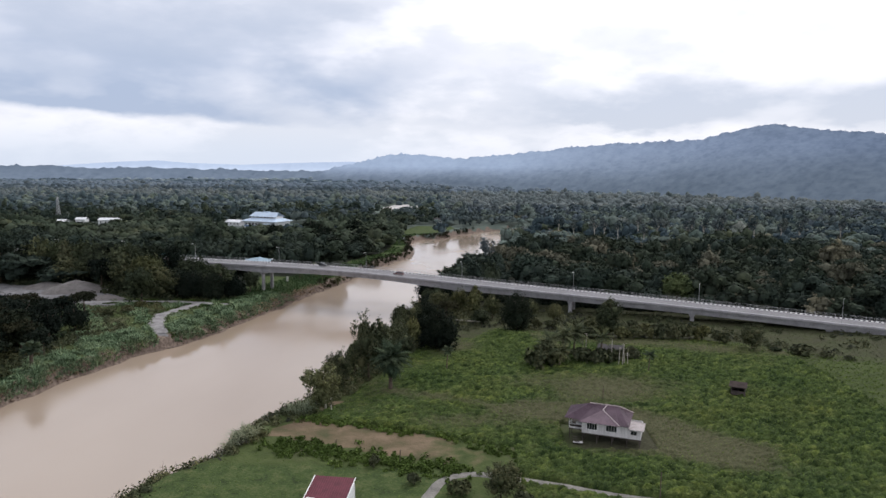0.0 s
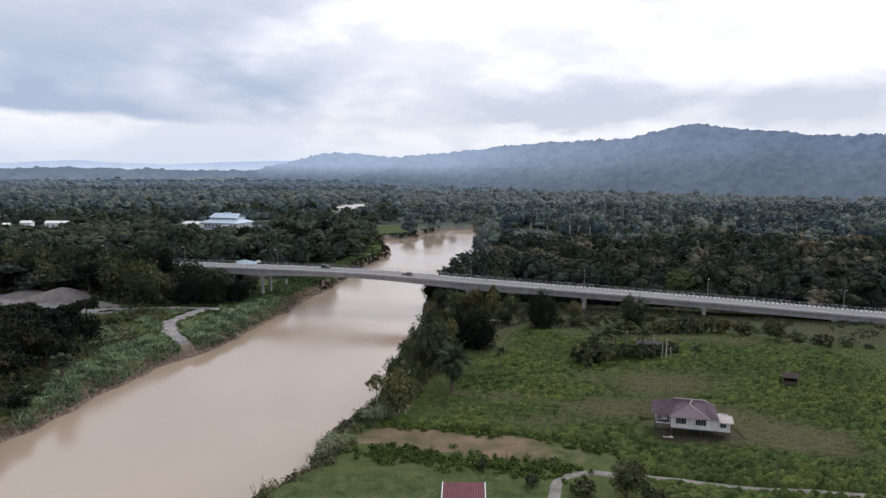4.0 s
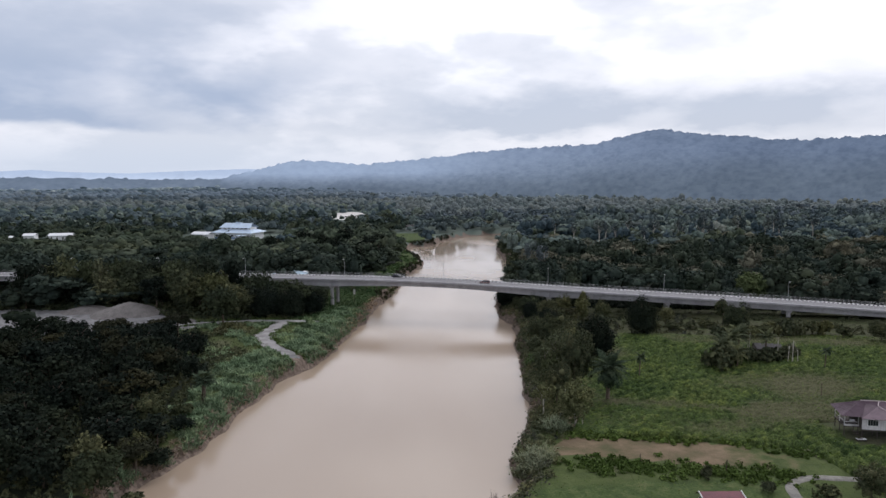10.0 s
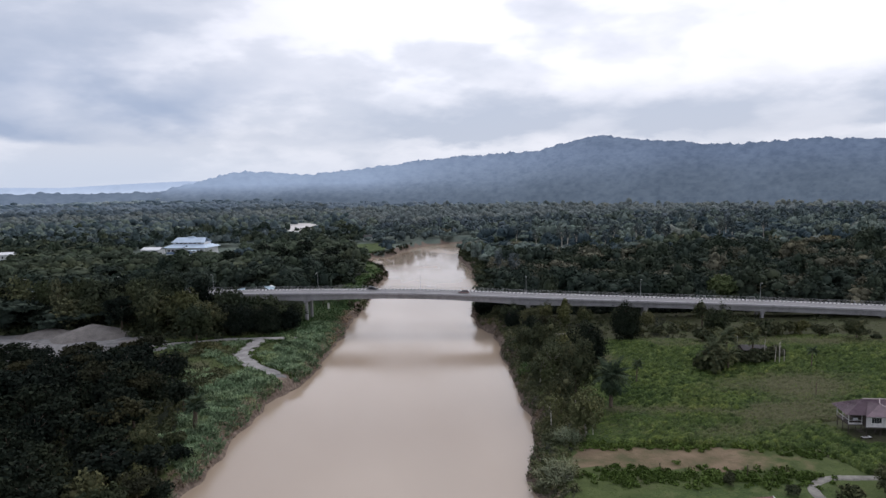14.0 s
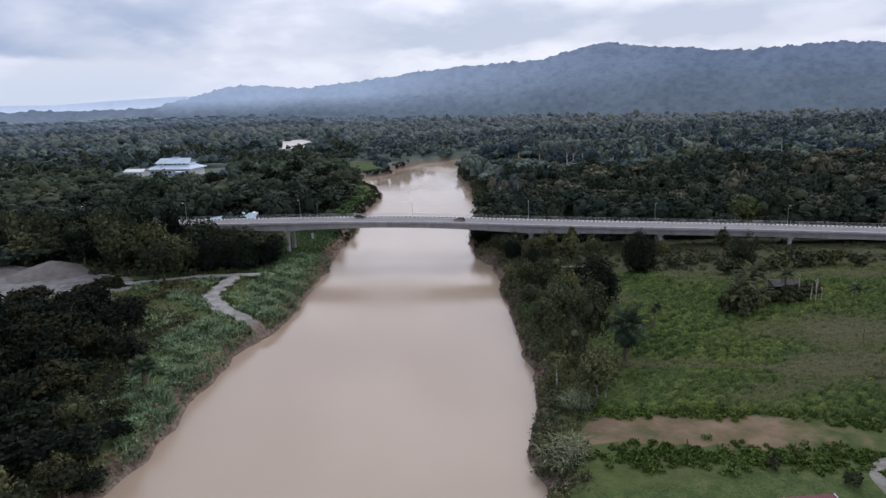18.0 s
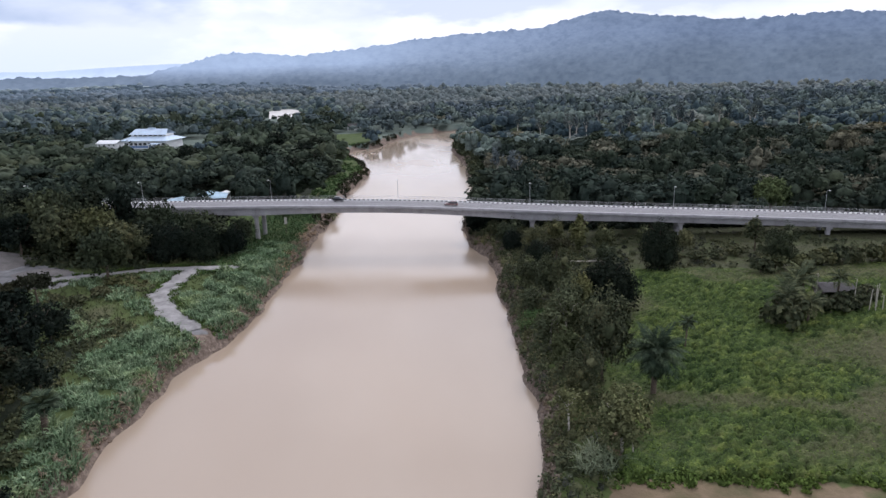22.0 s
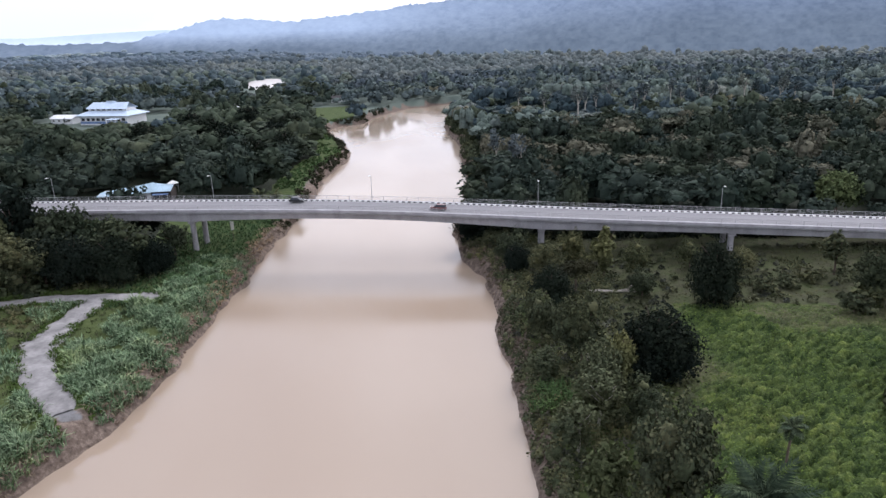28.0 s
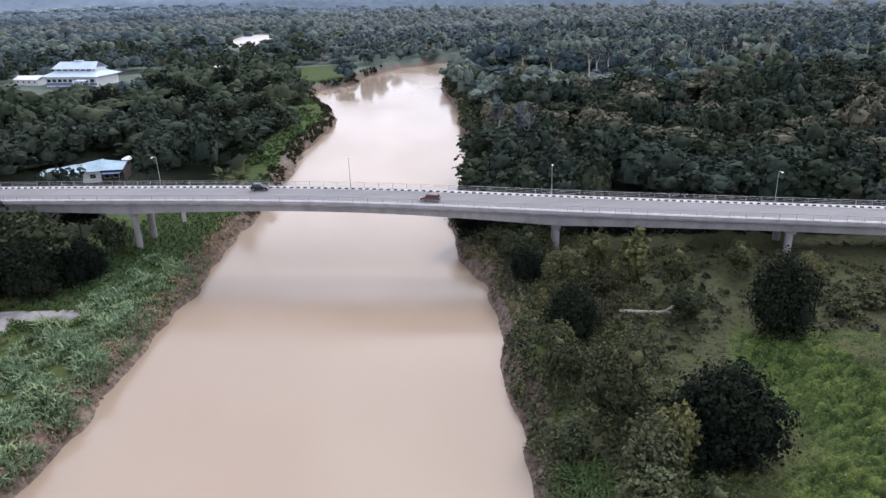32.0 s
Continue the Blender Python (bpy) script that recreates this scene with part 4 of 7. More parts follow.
# ==== vegetation ====
def on_sand(x, y):
    return (near_line(x, y, PATH_LINE) < 2.7) | (near_line(x, y, PATH_BACK) < 2.4) | inside(x, y, PIT)


ICO_BM = bmesh.new()
bmesh.ops.create_icosphere(ICO_BM, subdivisions=1, radius=1)
ICO_V = np.array([v.co for v in ICO_BM.verts])
ICO_F = np.array([[v.index for v in f.verts] for f in ICO_BM.faces])
ICO_BM.free()
ICO2_BM = bmesh.new()
bmesh.ops.create_icosphere(ICO2_BM, subdivisions=2, radius=1)
ICO2_V = np.array([v.co for v in ICO2_BM.verts])
ICO2_F = np.array([[v.index for v in f.verts] for f in ICO2_BM.faces])
ICO2_BM.free()
DOME_F = ICO2_F[ICO2_V[ICO2_F].mean(1)[:, 2] > -0.35]
LOW_F = ICO_F[ICO_V[ICO_F].mean(1)[:, 2] > -0.5]


def unit(v):
    return v / (np.linalg.norm(v, axis=-1, keepdims=True) + 1e-9)


def cards(P, N, size, r, aspect=0.75, jitter=0.6, droop=0.3):
    """Leaf sprays: bent diamonds that lie roughly square to N."""
    n = unit(N + jitter * r.normal(size=N.shape))
    t = unit(np.cross(n, r.normal(size=N.shape)))
    b = np.cross(n, t)
    s = size * (0.6 + 0.8 * r.random((len(P), 1)))
    V = np.stack([P - t * s - n * s * droop, P - b * s * aspect, P + t * s - n * s * droop, P + b * s * aspect], 1).reshape(-1, 3)
    return V, np.arange(len(V)).reshape(-1, 4)


def merge(parts):
    """Joins (V, list of F) pieces."""
    V, Fs, k = [], {}, 0
    for v, fs in parts:
        for f in fs if isinstance(fs, list) else [fs]:
            Fs.setdefault(f.shape[1], []).append(f + k)
        V.append(v)
        k += len(v)
    return np.concatenate(V), [np.concatenate(f) for f in Fs.values()]


def crown(r, radius, height, base, blobs, n, size, shape="round", hull=1, hull_at=0.5, hull_wob=0.24, sprays=16):
    """A crown of overlapping leafy masses, each of several sprays, between base and height, with gaps and an uneven outline."""
    out, mid, half = [], (base + height) / 2, (height - base) / 2
    m = n // blobs
    for k in range(blobs):
        while True:
            p = r.uniform(-1, 1, 3)
            if np.hypot(p[0], p[1]) < 1 and np.linalg.norm(p) < 1.05:
                break
        if shape == "umbrella":
            p[2] = 0.35 + 0.5 * abs(p[2]) - 0.35 * (p[0] ** 2 + p[1] ** 2)
        if shape == "dome":
            p = unit(p) * (0.55 + 0.25 * r.random())
            p[2] = abs(p[2]) * 1.2 - 0.5
        if shape == "tall":
            p[:2] *= 1 - 0.45 * abs(p[2])
        f = r.uniform(0.30, 0.56) if shape != "dome" else r.uniform(0.40, 0.6)
        br = np.array([radius * f, radius * f, (half * f * 1.25) if shape != "umbrella" else half * 0.42])
        c = np.array([p[0] * radius * 0.72, p[1] * radius * 0.72, mid + p[2] * half * 0.68])
        spray = unit(r.normal(size=(sprays, 3)) + np.array([0, 0, 0.45])) * r.uniform(0.6, 0.98, (sprays, 1))
        i = r.integers(sprays, size=m)
        d = unit(r.normal(size=(m, 3)) + np.array([0, 0, 0.25]))
        P = c + (spray[i] + d * (0.34 * r.random((m, 1)) ** 0.5)) * br
        out.append(cards(P, unit(d + 0.6 * spray[i] + np.array([0, 0, 0.3])), size, r, 0.7, 0.42))
        if hull:
            hv, hf = {1: (ICO_V, ICO_F), 2: (ICO2_V, ICO2_F), 3: (ICO2_V, DOME_F), 4: (ICO_V, LOW_F)}[hull]
            out.append((c + hv * br * (hull_at + hull_wob * r.random((len(hv), 1))), hf))
    return merge(out)


def trunk_bm(height, r0, r, limbs=4, spread=2.0, lean=0.3):
    bm = bmesh.new()
    p, rad = Vector((0, 0, -0.5)), r0
    q = Vector((r.uniform(-lean, lean), r.uniform(-lean, lean), height * 0.45))
    rod(bm, p, q, r0, r0 * 0.75, 8)
    top = Vector((q.x * 1.6, q.y * 1.6, height * 0.8))
    rod(bm, q, top, r0 * 0.74, r0 * 0.3, 7)
    for k in range(limbs):
        a = TAU * k / limbs + r.uniform(-0.5, 0.5)
        s = q.lerp(top, r.uniform(0.0, 0.5))
        e = s + Vector((math.cos(a) * spread, math.sin(a) * spread, height * r.uniform(0.18, 0.32)))
        rod(bm, s, e, r0 * 0.42, r0 * 0.14, 6)
    return bm


def tree_kind(name, label, leaf, height, radius, base, blobs, n, size, shape, bark=BARK, r0=0.28, hull=2, limbs=5, seed=1, category="tree"):
    r = np.random.default_rng(seed)
    t = thing(name, label, category)
    part("trunk", trunk_bm(height, r0, r, limbs, radius * 0.5), bark, t)
    V, F = crown(r, radius, height, base, blobs, n, size, shape, hull, 0.24, 0.2)
    part("crown", np_mesh("crown", V, F, LEAF[leaf], True), None, t)
    return t


TREES = {
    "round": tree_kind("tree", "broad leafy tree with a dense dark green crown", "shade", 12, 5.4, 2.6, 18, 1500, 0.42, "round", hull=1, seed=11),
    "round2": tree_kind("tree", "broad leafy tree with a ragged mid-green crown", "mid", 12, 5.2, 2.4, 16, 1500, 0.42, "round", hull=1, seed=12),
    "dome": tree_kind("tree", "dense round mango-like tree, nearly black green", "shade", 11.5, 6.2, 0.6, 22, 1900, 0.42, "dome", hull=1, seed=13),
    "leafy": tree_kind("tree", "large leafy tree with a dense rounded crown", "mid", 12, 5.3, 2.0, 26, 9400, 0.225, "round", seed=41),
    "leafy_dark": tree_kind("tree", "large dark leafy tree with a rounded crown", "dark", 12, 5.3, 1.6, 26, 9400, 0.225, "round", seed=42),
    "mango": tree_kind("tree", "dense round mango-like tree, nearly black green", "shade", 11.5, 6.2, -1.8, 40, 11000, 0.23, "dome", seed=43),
    "grey": tree_kind("tree", "riverside tree with thin greyish olive foliage", "olive", 10, 4.2, 1.6, 18, 3600, 0.26, "round", bark=BARK_PALE, hull=0, limbs=8, seed=44),
    "tall": tree_kind("tree", "tall slender tree with a narrow dark crown", "dark", 13, 3.8, 2.5, 14, 1500, 0.4, "tall", hull=1, seed=14),
    "umbrella": tree_kind("tree", "wide flat-topped tree with feathery drab foliage", "drab", 13, 7.0, 5.0, 20, 1900, 0.42, "umbrella", r0=0.4, hull=1, seed=15),
    "broad": tree_kind("tree", "broad low-branched tree with drab olive foliage", "dull", 13, 7.0, 1.6, 24, 2600, 0.4, "round", r0=0.4, hull=1, seed=20),
    "olive": tree_kind("tree", "small tree with yellowish green foliage", "yellowish", 9.5, 3.2, 1.2, 14, 3000, 0.28, "tall", seed=16),
    "light": tree_kind("tree", "rounded tree with dull fresh green foliage", "fresh", 11, 5.2, 1.2, 26, 5200, 0.34, "dome", seed=17),
    "sparse": tree_kind("tree", "thinly leaved riverside tree with a pale trunk", "olive", 9.5, 3.6, 3.6, 9, 800, 0.26, "round", bark=BARK_PALE, r0=0.2, hull=0, seed=18),
    "vine": tree_kind("tree", "slim tree wrapped in greyish green creepers", "olive", 10.5, 2.4, 0.3, 16, 2400, 0.33, "tall", seed=19),
}
BUSHES = {
    "bush": tree_kind("bush", "dense dark green bush standing in the grass", "dark", 3.0, 2.0, 0.0, 8, 900, 0.26, "dome", r0=0.08, limbs=3, hull=1, seed=31, category="bush"),
    "bush2": tree_kind("bush", "ragged mid-green bush standing in the grass", "mid", 2.6, 2.0, 0.0, 8, 900, 0.26, "dome", r0=0.07, limbs=3, hull=1, seed=32, category="bush"),
    "bush3": tree_kind("bush", "pale olive shrub standing in the grass", "olive", 2.6, 1.7, 0.0, 7, 800, 0.2, "dome", r0=0.06, limbs=3, hull=1, seed=33, category="bush"),
}
used = set()


def put(kind, x, y, height=None, radius=None, turn=None, group=""):
    """Stands a tree or bush of that kind at a place, at its own size."""
    src = TREES.get(kind) or BUSHES[kind]
    h0 = {"round": 12, "round2": 12, "dome": 11.5, "tall": 13, "umbrella": 13, "broad": 13, "leafy": 12, "leafy_dark": 12, "mango": 11.5, "grey": 10, "olive": 9.5, "light": 11, "sparse": 9.5, "vine": 10.5, "bush": 3.0, "bush2": 2.6, "bush3": 2.6}[kind]
    r0 = {"round": 5.4, "round2": 5.2, "dome": 6.2, "tall": 3.8, "umbrella": 7.0, "broad": 7.0, "leafy": 5.3, "leafy_dark": 5.3, "mango": 6.2, "grey": 4.2, "olive": 3.2, "light": 5.2, "sparse": 3.6, "vine": 2.4, "bush": 2.0, "bush2": 2.0, "bush3": 1.7}[kind]
    sz = (height or h0) / h0
    sx = (radius / r0) if radius else sz
    z = float(ground_height(x, y)) - 0.1
    m = pose(x, y, z, 0, 0, rng.uniform(0, 360) if turn is None else turn) @ Matrix.Diagonal((sx, sx, sz, 1))
    if kind not in used:
        used.add(kind)
        src.matrix_basis = m
        ob = src
    else:
        keep = src.matrix_basis.copy()
        src.matrix_basis = Matrix.Identity(4)
        ob = copy_thing(src, m)
        src.matrix_basis = keep
    if group:
        ob["group"] = group
    return ob


# trees on the near bank and in the field
RB = "trees on the field side of the river"
for kind, x, y, h, r in [
    ("leafy_dark", -19.5, 170, 16.5, 5.2), ("leafy_dark", -26, 163, 9.5, 3.6), ("grey", -26, 148.5, 10.0, 4.2), ("sparse", -31, 156, 8, 3.2), ("olive", -24, 176, 9, 3.0),
    ("mango", -3.8, 202, 13.0, 7.2), ("leafy_dark", -13, 209, 12, 4.6), ("olive", -10.5, 200, 10, 2.8), ("grey", -15, 198, 9.5, 3.6), ("mango", -9, 233, 9.5, 4.8),
    ("leafy_dark", -16, 219, 8.5, 3.6), ("grey", -18, 191, 8.5, 4.2), ("leafy_dark", -12, 189, 7.5, 3.6), ("grey", -23, 186, 7.5, 3.4),
    ("mango", 21.5, 226, 13.5, 5.8), ("vine", 8, 247, 11, 3.2), ("leafy", -4, 247, 8.5, 4.2), ("leafy_dark", 2, 252, 9, 3.6), ("mango", -9, 255, 7, 3.6),
    ("leafy_dark", 49.5, 216.5, 10.5, 4.4), ("leafy_dark", 14, 243, 8.0, 3.4), ("tall", 53, 232, 9.0, 3.6), ("leafy", 35, 238, 6.0, 3.0), ("leafy_dark", -8, 261, 7.5, 4.2), ("leafy_dark", -8, 271.5, 5.8, 4.4), ("mango", -10.5, 286.5, 7.6, 6.2), ("mango", -2, 290, 8.0, 5.6),
    ("leafy_dark", 87, 200, 7.0, 3.6), ("leafy_dark", 10.5, 107.5, 6.5, 3.4), ("bush", 99.5, 196.5, 3.5, 3.6), ("grey", -15, 180, 8, 3.2),
    ("umbrella", -2, 238, 7.5, 4.4), ("olive", -14, 226, 7.5, 2.6), ("leafy_dark", 10, 233, 5.5, 3.2), ("grey", -20, 206, 5.5, 2.8), ("leafy_dark", 28, 246, 6, 3.2),
]:
    put(kind, x, y, h, r, group=RB)
put("light", 87, 272, 12.5, 6.8)
SH = "shrubs along the field's edge"
for x, y, h, r in [(42, 214, 4.4, 3.6), (47, 215, 4.8, 3.8), (53, 214, 4.0, 3.4), (57, 214.5, 4.4, 3.2), (60.5, 215, 4.8, 3.6), (64.5, 214.5, 5.4, 3.4), (68.5, 214, 5.0, 3.4), (73, 213, 5.2, 3.3), (77, 212, 5.4, 3.0), (81, 209, 4.2, 3.0),
                   (93, 199, 1.8, 2.0), (105, 194, 1.8, 2.0), (110, 191.5, 1.4, 1.8), (25, 181.5, 7.4, 4.8), (29.5, 184, 6.4, 3.6), (36, 186, 5.2, 3.6), (41, 185.5, 5.0, 3.4), (45, 187, 4.6, 3.0), (50, 189, 4.4, 3.0),
                   (-11.5, 119.5, 2.7, 1.25), (-4, 113, 2.2, 1.5), (4, 109, 3.0, 2.4), (14, 105, 3.2, 2.4), (33, 228, 3.0, 2.8), (40, 229, 2.6, 2.6), (46, 230, 2.6, 2.4), (60, 232, 2.0, 2.2), (28, 231, 3.2, 2.6)]:
    put("bush" if rng.random() < 0.65 else "bush2", x, y, h, r, group=SH)

# left bank: named trees and the near wood
LB = "trees on the quarry side of the river"
for kind, x, y, h, r in [
    ("broad", -120, 261, 14.5, 7.2), ("round2", -95, 280, 12.5, 6.8), ("broad", -104, 288, 12, 6.4), ("round", -112, 279, 11, 5.4), ("broad", -137, 284, 10, 6.0), ("broad", -87, 291, 8.5, 4.6),
    ("round", -150, 298, 8, 5.5), ("dome", -165, 304, 7, 5.8), ("round2", -178, 309, 7, 5.0), ("round", -192, 313, 7, 5.2), ("round", -128, 292, 13, 6.2), ("round", -117, 297, 12, 5.5),
    ("round", -96, 303, 10, 5.0), ("round2", -140, 296, 9, 5.0), ("round", -113, 187, 8, 4.0), ("dome", -128, 200, 12, 6.4), ("dome", -121, 192, 11, 5.6), ("round", -135, 208, 12, 6.0), ("dome", -141, 200, 12, 6.5),
    ("mango", -97, 274.5, 12, 6.4), ("mango", -106, 276, 12.5, 6.2), ("mango", -89.5, 278, 9.5, 5.2), ("leafy_dark", -116, 275, 11, 6.0),
    ("leafy_dark", -116, 157, 8, 3.4), ("leafy_dark", -114, 140, 6, 3.0), ("bush2", -112, 132, 3, 2.6),
    ("round2", -120, 133, 8, 4.0), ("umbrella", -113.5, 139, 7, 4.5), ("round", -112, 148, 6.5, 4.0), ("broad", -117, 129, 8, 5.0), ("dome", -111, 143, 4.5, 3.6), ("round", -108.5, 155, 4.2, 3.0), ("bush", -111, 166, 3.2, 2.6), ("bush2", -113, 150, 3.4, 2.8), ("bush", -122, 240, 3.2, 3.2), ("bush2", -118, 246, 3.0, 3.0), ("bush", -128, 233, 3.5, 3.2), ("bush", -117, 254, 3.4, 2.8),
]:
    put(kind, x, y, h, r, group=LB)
for x, y, h, r in [(-72, 405, 15, 8.0), (-60, 424, 14, 7.0), (-84, 436, 17, 8.5), (-66, 462, 15, 7.5), (-96, 470, 17, 9.0), (-58, 500, 14, 7.5), (-110, 512, 16, 8.5), (-80, 528, 16, 8.0), (-150, 440, 15, 8.0), (-128, 478, 15, 8.0)]:
    put("dome", x, y, h, r, group=LB)
for q in np.arange(-122, -20, 8.4):
    for off in (-12.0, -20, -29):
        px_, py_, _ = bpt(q + rng.uniform(-2.5, 2.5), off + rng.uniform(-2.5, 2.5), 0)
        if bool(on_sand(np.array(px_), np.array(py_))):
            continue
        hh = np.interp(q, [-122, -48, -36, -26, -20], [20.0, 20.0, 18.5, 15.5, 11.5])
        put((("round", "dome", "broad", "round2", "dome") if q < -72 else ("round2", "broad", "round2", "round", "broad"))[int(rng.integers(5))], px_, py_, hh * (rng.uniform(0.9, 1.02) if off > -13 else rng.uniform(0.55, 0.9)), rng.uniform(5.6, 8.0), group=LB)
for gx in np.arange(-180, -108, 8.6):
    for gy in np.arange(96, 250, 8.6):
        x, y = gx + rng.uniform(-3.2, 3.2), gy + rng.uniform(-3.2, 3.2)
        if float(inland(x, y)) < np.interp(y, [126, 150, 176, 216, 230], [9, 10.5, 18, 30, 44]) or (y < 126 and x > -150):
            continue
        if y > 240 and x > -160:
            continue
        front = float(inland(x, y)) < 30 and y < 185
        kind = ("umbrella", "dome", "round", "umbrella", "dome", "round")[int(rng.integers(6))] if front else ("round", "dome", "round", "dome", "dome", "umbrella")[int(rng.integers(6))]
        put(kind, x, y, rng.uniform(7.5, 11) if front or y > 214 else rng.uniform(9.5, 13.5), rng.uniform(4.6, 6.6), group=LB)


# palms
def frond_mesh(length, name, width=0.55, droop=0.55):
    bm = bmesh.new()
    n, pts = 9, []
    for k in range(n + 1):
        t = k / n
        pts.append(Vector((length * t * (1 - 0.12 * t), 0, length * (0.30 * t - droop * t * t))))
    for k in range(n):
        a, b = pts[k], pts[k + 1]
        rod(bm, a, b, 0.035 * (1 - k / n) + 0.012, n=4)
        w = width * math.sin(math.pi * min(1, (k + 1.2) / (n + 0.8))) + 0.08
        d = (b - a).normalized()
        for side in (-1, 1):
            for half in (0.0, 0.5):
                p = a.lerp(b, half)
                tip = p + Vector((d.x * 0.35, side * w * 1.5, -w * 0.55)) + d * 0.25
                q = p + d * 0.30
                bm.faces.new([bm.verts.new(v) for v in (p, q + Vector((0, side * w * 0.7, -w * 0.05)), tip, p + Vector((0, side * w * 0.7, -w * 0.16)))])
    me = bpy.data.meshes.new(name)
    bm.to_mesh(me), bm.free()
    me.materials.append(LEAF["palm"])
    return me


FROND, FROND_SHORT = frond_mesh(4.3, "frond", 0.75), frond_mesh(2.4, "short_frond", 0.5)
FROND_PALE = frond_mesh(4.3, "pale_frond", 0.75)
FROND_PALE.materials[0] = LEAF["olive"]


def palm(x, y, height, fronds, label, mesh=FROND, scale=1.0, r0=0.22, seed=1, lean=0.3, low=-40, high=75):
    r = np.random.default_rng(seed)
    z = float(ground_height(x, y))
    p = thing("palm", label, "palm tree", at=pose(x, y, z))
    bm = bmesh.new()
    q = [Vector((0, 0, -0.4)), Vector((lean * 0.3, 0, height * 0.5)), Vector((lean, 0, height))]
    rod(bm, q[0], q[1], r0 * 1.2, r0, 10), rod(bm, q[1], q[2], r0, r0 * 0.9, 10)
    for k in range(int(height / 0.5)):
        rod(bm, (lean * k * 0.5 / height, 0, k * 0.5), (lean * k * 0.5 / height, 0, k * 0.5 + 0.1), r0 * 1.28, r0 * 1.1, 10)
    part("trunk", bm, BARK, p)
    for k in range(fronds):
        t = (k + 0.5) / fronds
        part("frond", mesh, None, p, at=pose(lean, 0, height - 0.1, 0, 0, k * 137.5 + r.uniform(-12, 12)) @ pose(0, 0, 0, 0, -(high + (low - high) * t ** 0.8) + r.uniform(-6, 6), 0) @ Matrix.Scale(scale * r.uniform(0.85, 1.1), 4))
    return p


palm(-13.4, 163.5, 7.8, 44, "tall palm with long drooping dark fronds", scale=1.3, r0=0.4, seed=2, low=-82)
palm(-0.2, 176.5, 6.0, 13, "young slim palm with a small crown", FROND_SHORT, 0.75, 0.14, 3)
palm(-108.6, 174.5, 5.6, 24, "stout spiky palm among the reeds", FROND_SHORT, 1.25, 0.45, 4, low=-10)
palm(31, 188, 7.0, 20, "bushy palm in the overgrown clump", FROND_PALE, scale=0.98, seed=5)
palm(34.5, 190, 7.5, 20, "bushy palm in the overgrown clump", FROND_PALE, scale=0.98, seed=6)
palm(27.5, 186, 6.2, 18, "bushy palm in the overgrown clump", FROND_PALE, scale=0.92, seed=7)
palm(25.5, 183.5, 5.6, 18, "bushy palm in the overgrown clump", FROND_PALE, scale=0.9, seed=31)
palm(29.5, 181.5, 4.8, 16, "bushy palm in the overgrown clump", FROND_PALE, scale=0.9, seed=32)
palm(51.5, 176.5, 5.2, 11, "young slim palm in the weeds", FROND_SHORT, 0.8, 0.13, 8)
palm(41.5, 188, 7.0, 14, "bushy palm in the overgrown clump", FROND_PALE, scale=0.80, seed=9)
palm(-63.5, 327, 5.0, 20, "palm beside the bridge with pale fronds", FROND_PALE, scale=0.95, seed=10)
palm(-68, 333, 4.4, 18, "palm beside the bridge with pale fronds", FROND_PALE, scale=0.9, seed=21)
palm(-57, 330, 3.6, 16, "palm beside the bridge with pale fronds", FROND_PALE, scale=0.8, seed=22)
palm(-75, 329, 3.2, 14, "palm beside the bridge with pale fronds", FROND_PALE, scale=0.8, seed=23)


# dead trunks and a fallen tree
def dead_trunk(x, y, h, r0, label, lean=0.2, seed=1):
    r = np.random.default_rng(seed)
    t = thing("dead_trunk", label, "dead tree", at=pose(x, y, float(ground_height(x, y))))
    bm = bmesh.new()
    q = Vector((lean, r.uniform(-0.2, 0.2), h))
    rod(bm, (0, 0, -0.4), q, r0, r0 * 0.6, 8)
    part("trunk", bm, BARK_PALE, t)
    bm = bmesh.new()
    for k in range(3):
        a = r.uniform(0, TAU)
        s = q * r.uniform(0.75, 0.97)
        rod(bm, s, s + Vector((math.cos(a) * 0.7, math.sin(a) * 0.7, 0.4)), r0 * 0.35, r0 * 0.12, 6)
    part("broken_branches", bm, BARK_PALE, t)


for k, (x, y, h) in enumerate([(46.2, 182.6, 6.6), (46.9, 183.3, 6.0), (45.4, 183.4, 5.2), (47.6, 182.2, 4.2), (37.6, 189.5, 7.4), (36.9, 188.7, 6.0), (43.9, 186, 6.8), (-24.6, 148, 3.2)]):
    dead_trunk(x, y, h, 0.12, "bare pale dead trunk standing in the scrub", (-1) ** k * 0.25, k)
def bare_sapling(x, y, h, seed):
    r = np.random.default_rng(seed)
    t = thing("bare_sapling", "leafless sapling with thin grey twigs at the water's edge", "sapling", at=pose(x, y, float(ground_height(x, y))))
    for k in range(5):
        a, lean = r.uniform(0, TAU), r.uniform(0.1, 0.32)
        tip = Vector((math.cos(a) * lean * h, math.sin(a) * lean * h, h * r.uniform(0.65, 1.0)))
        bm = bmesh.new()
        rod(bm, (0, 0, -0.3), tip, 0.07, 0.02, 5)
        for q in range(6):
            s0 = tip * r.uniform(0.4, 0.92)
            b = r.uniform(0, TAU)
            rod(bm, s0, s0 + Vector((math.cos(b) * 0.5, math.sin(b) * 0.5, r.uniform(0.5, 1.0))), 0.025, 0.01, 4)
        part("stem", bm, BARK, t)


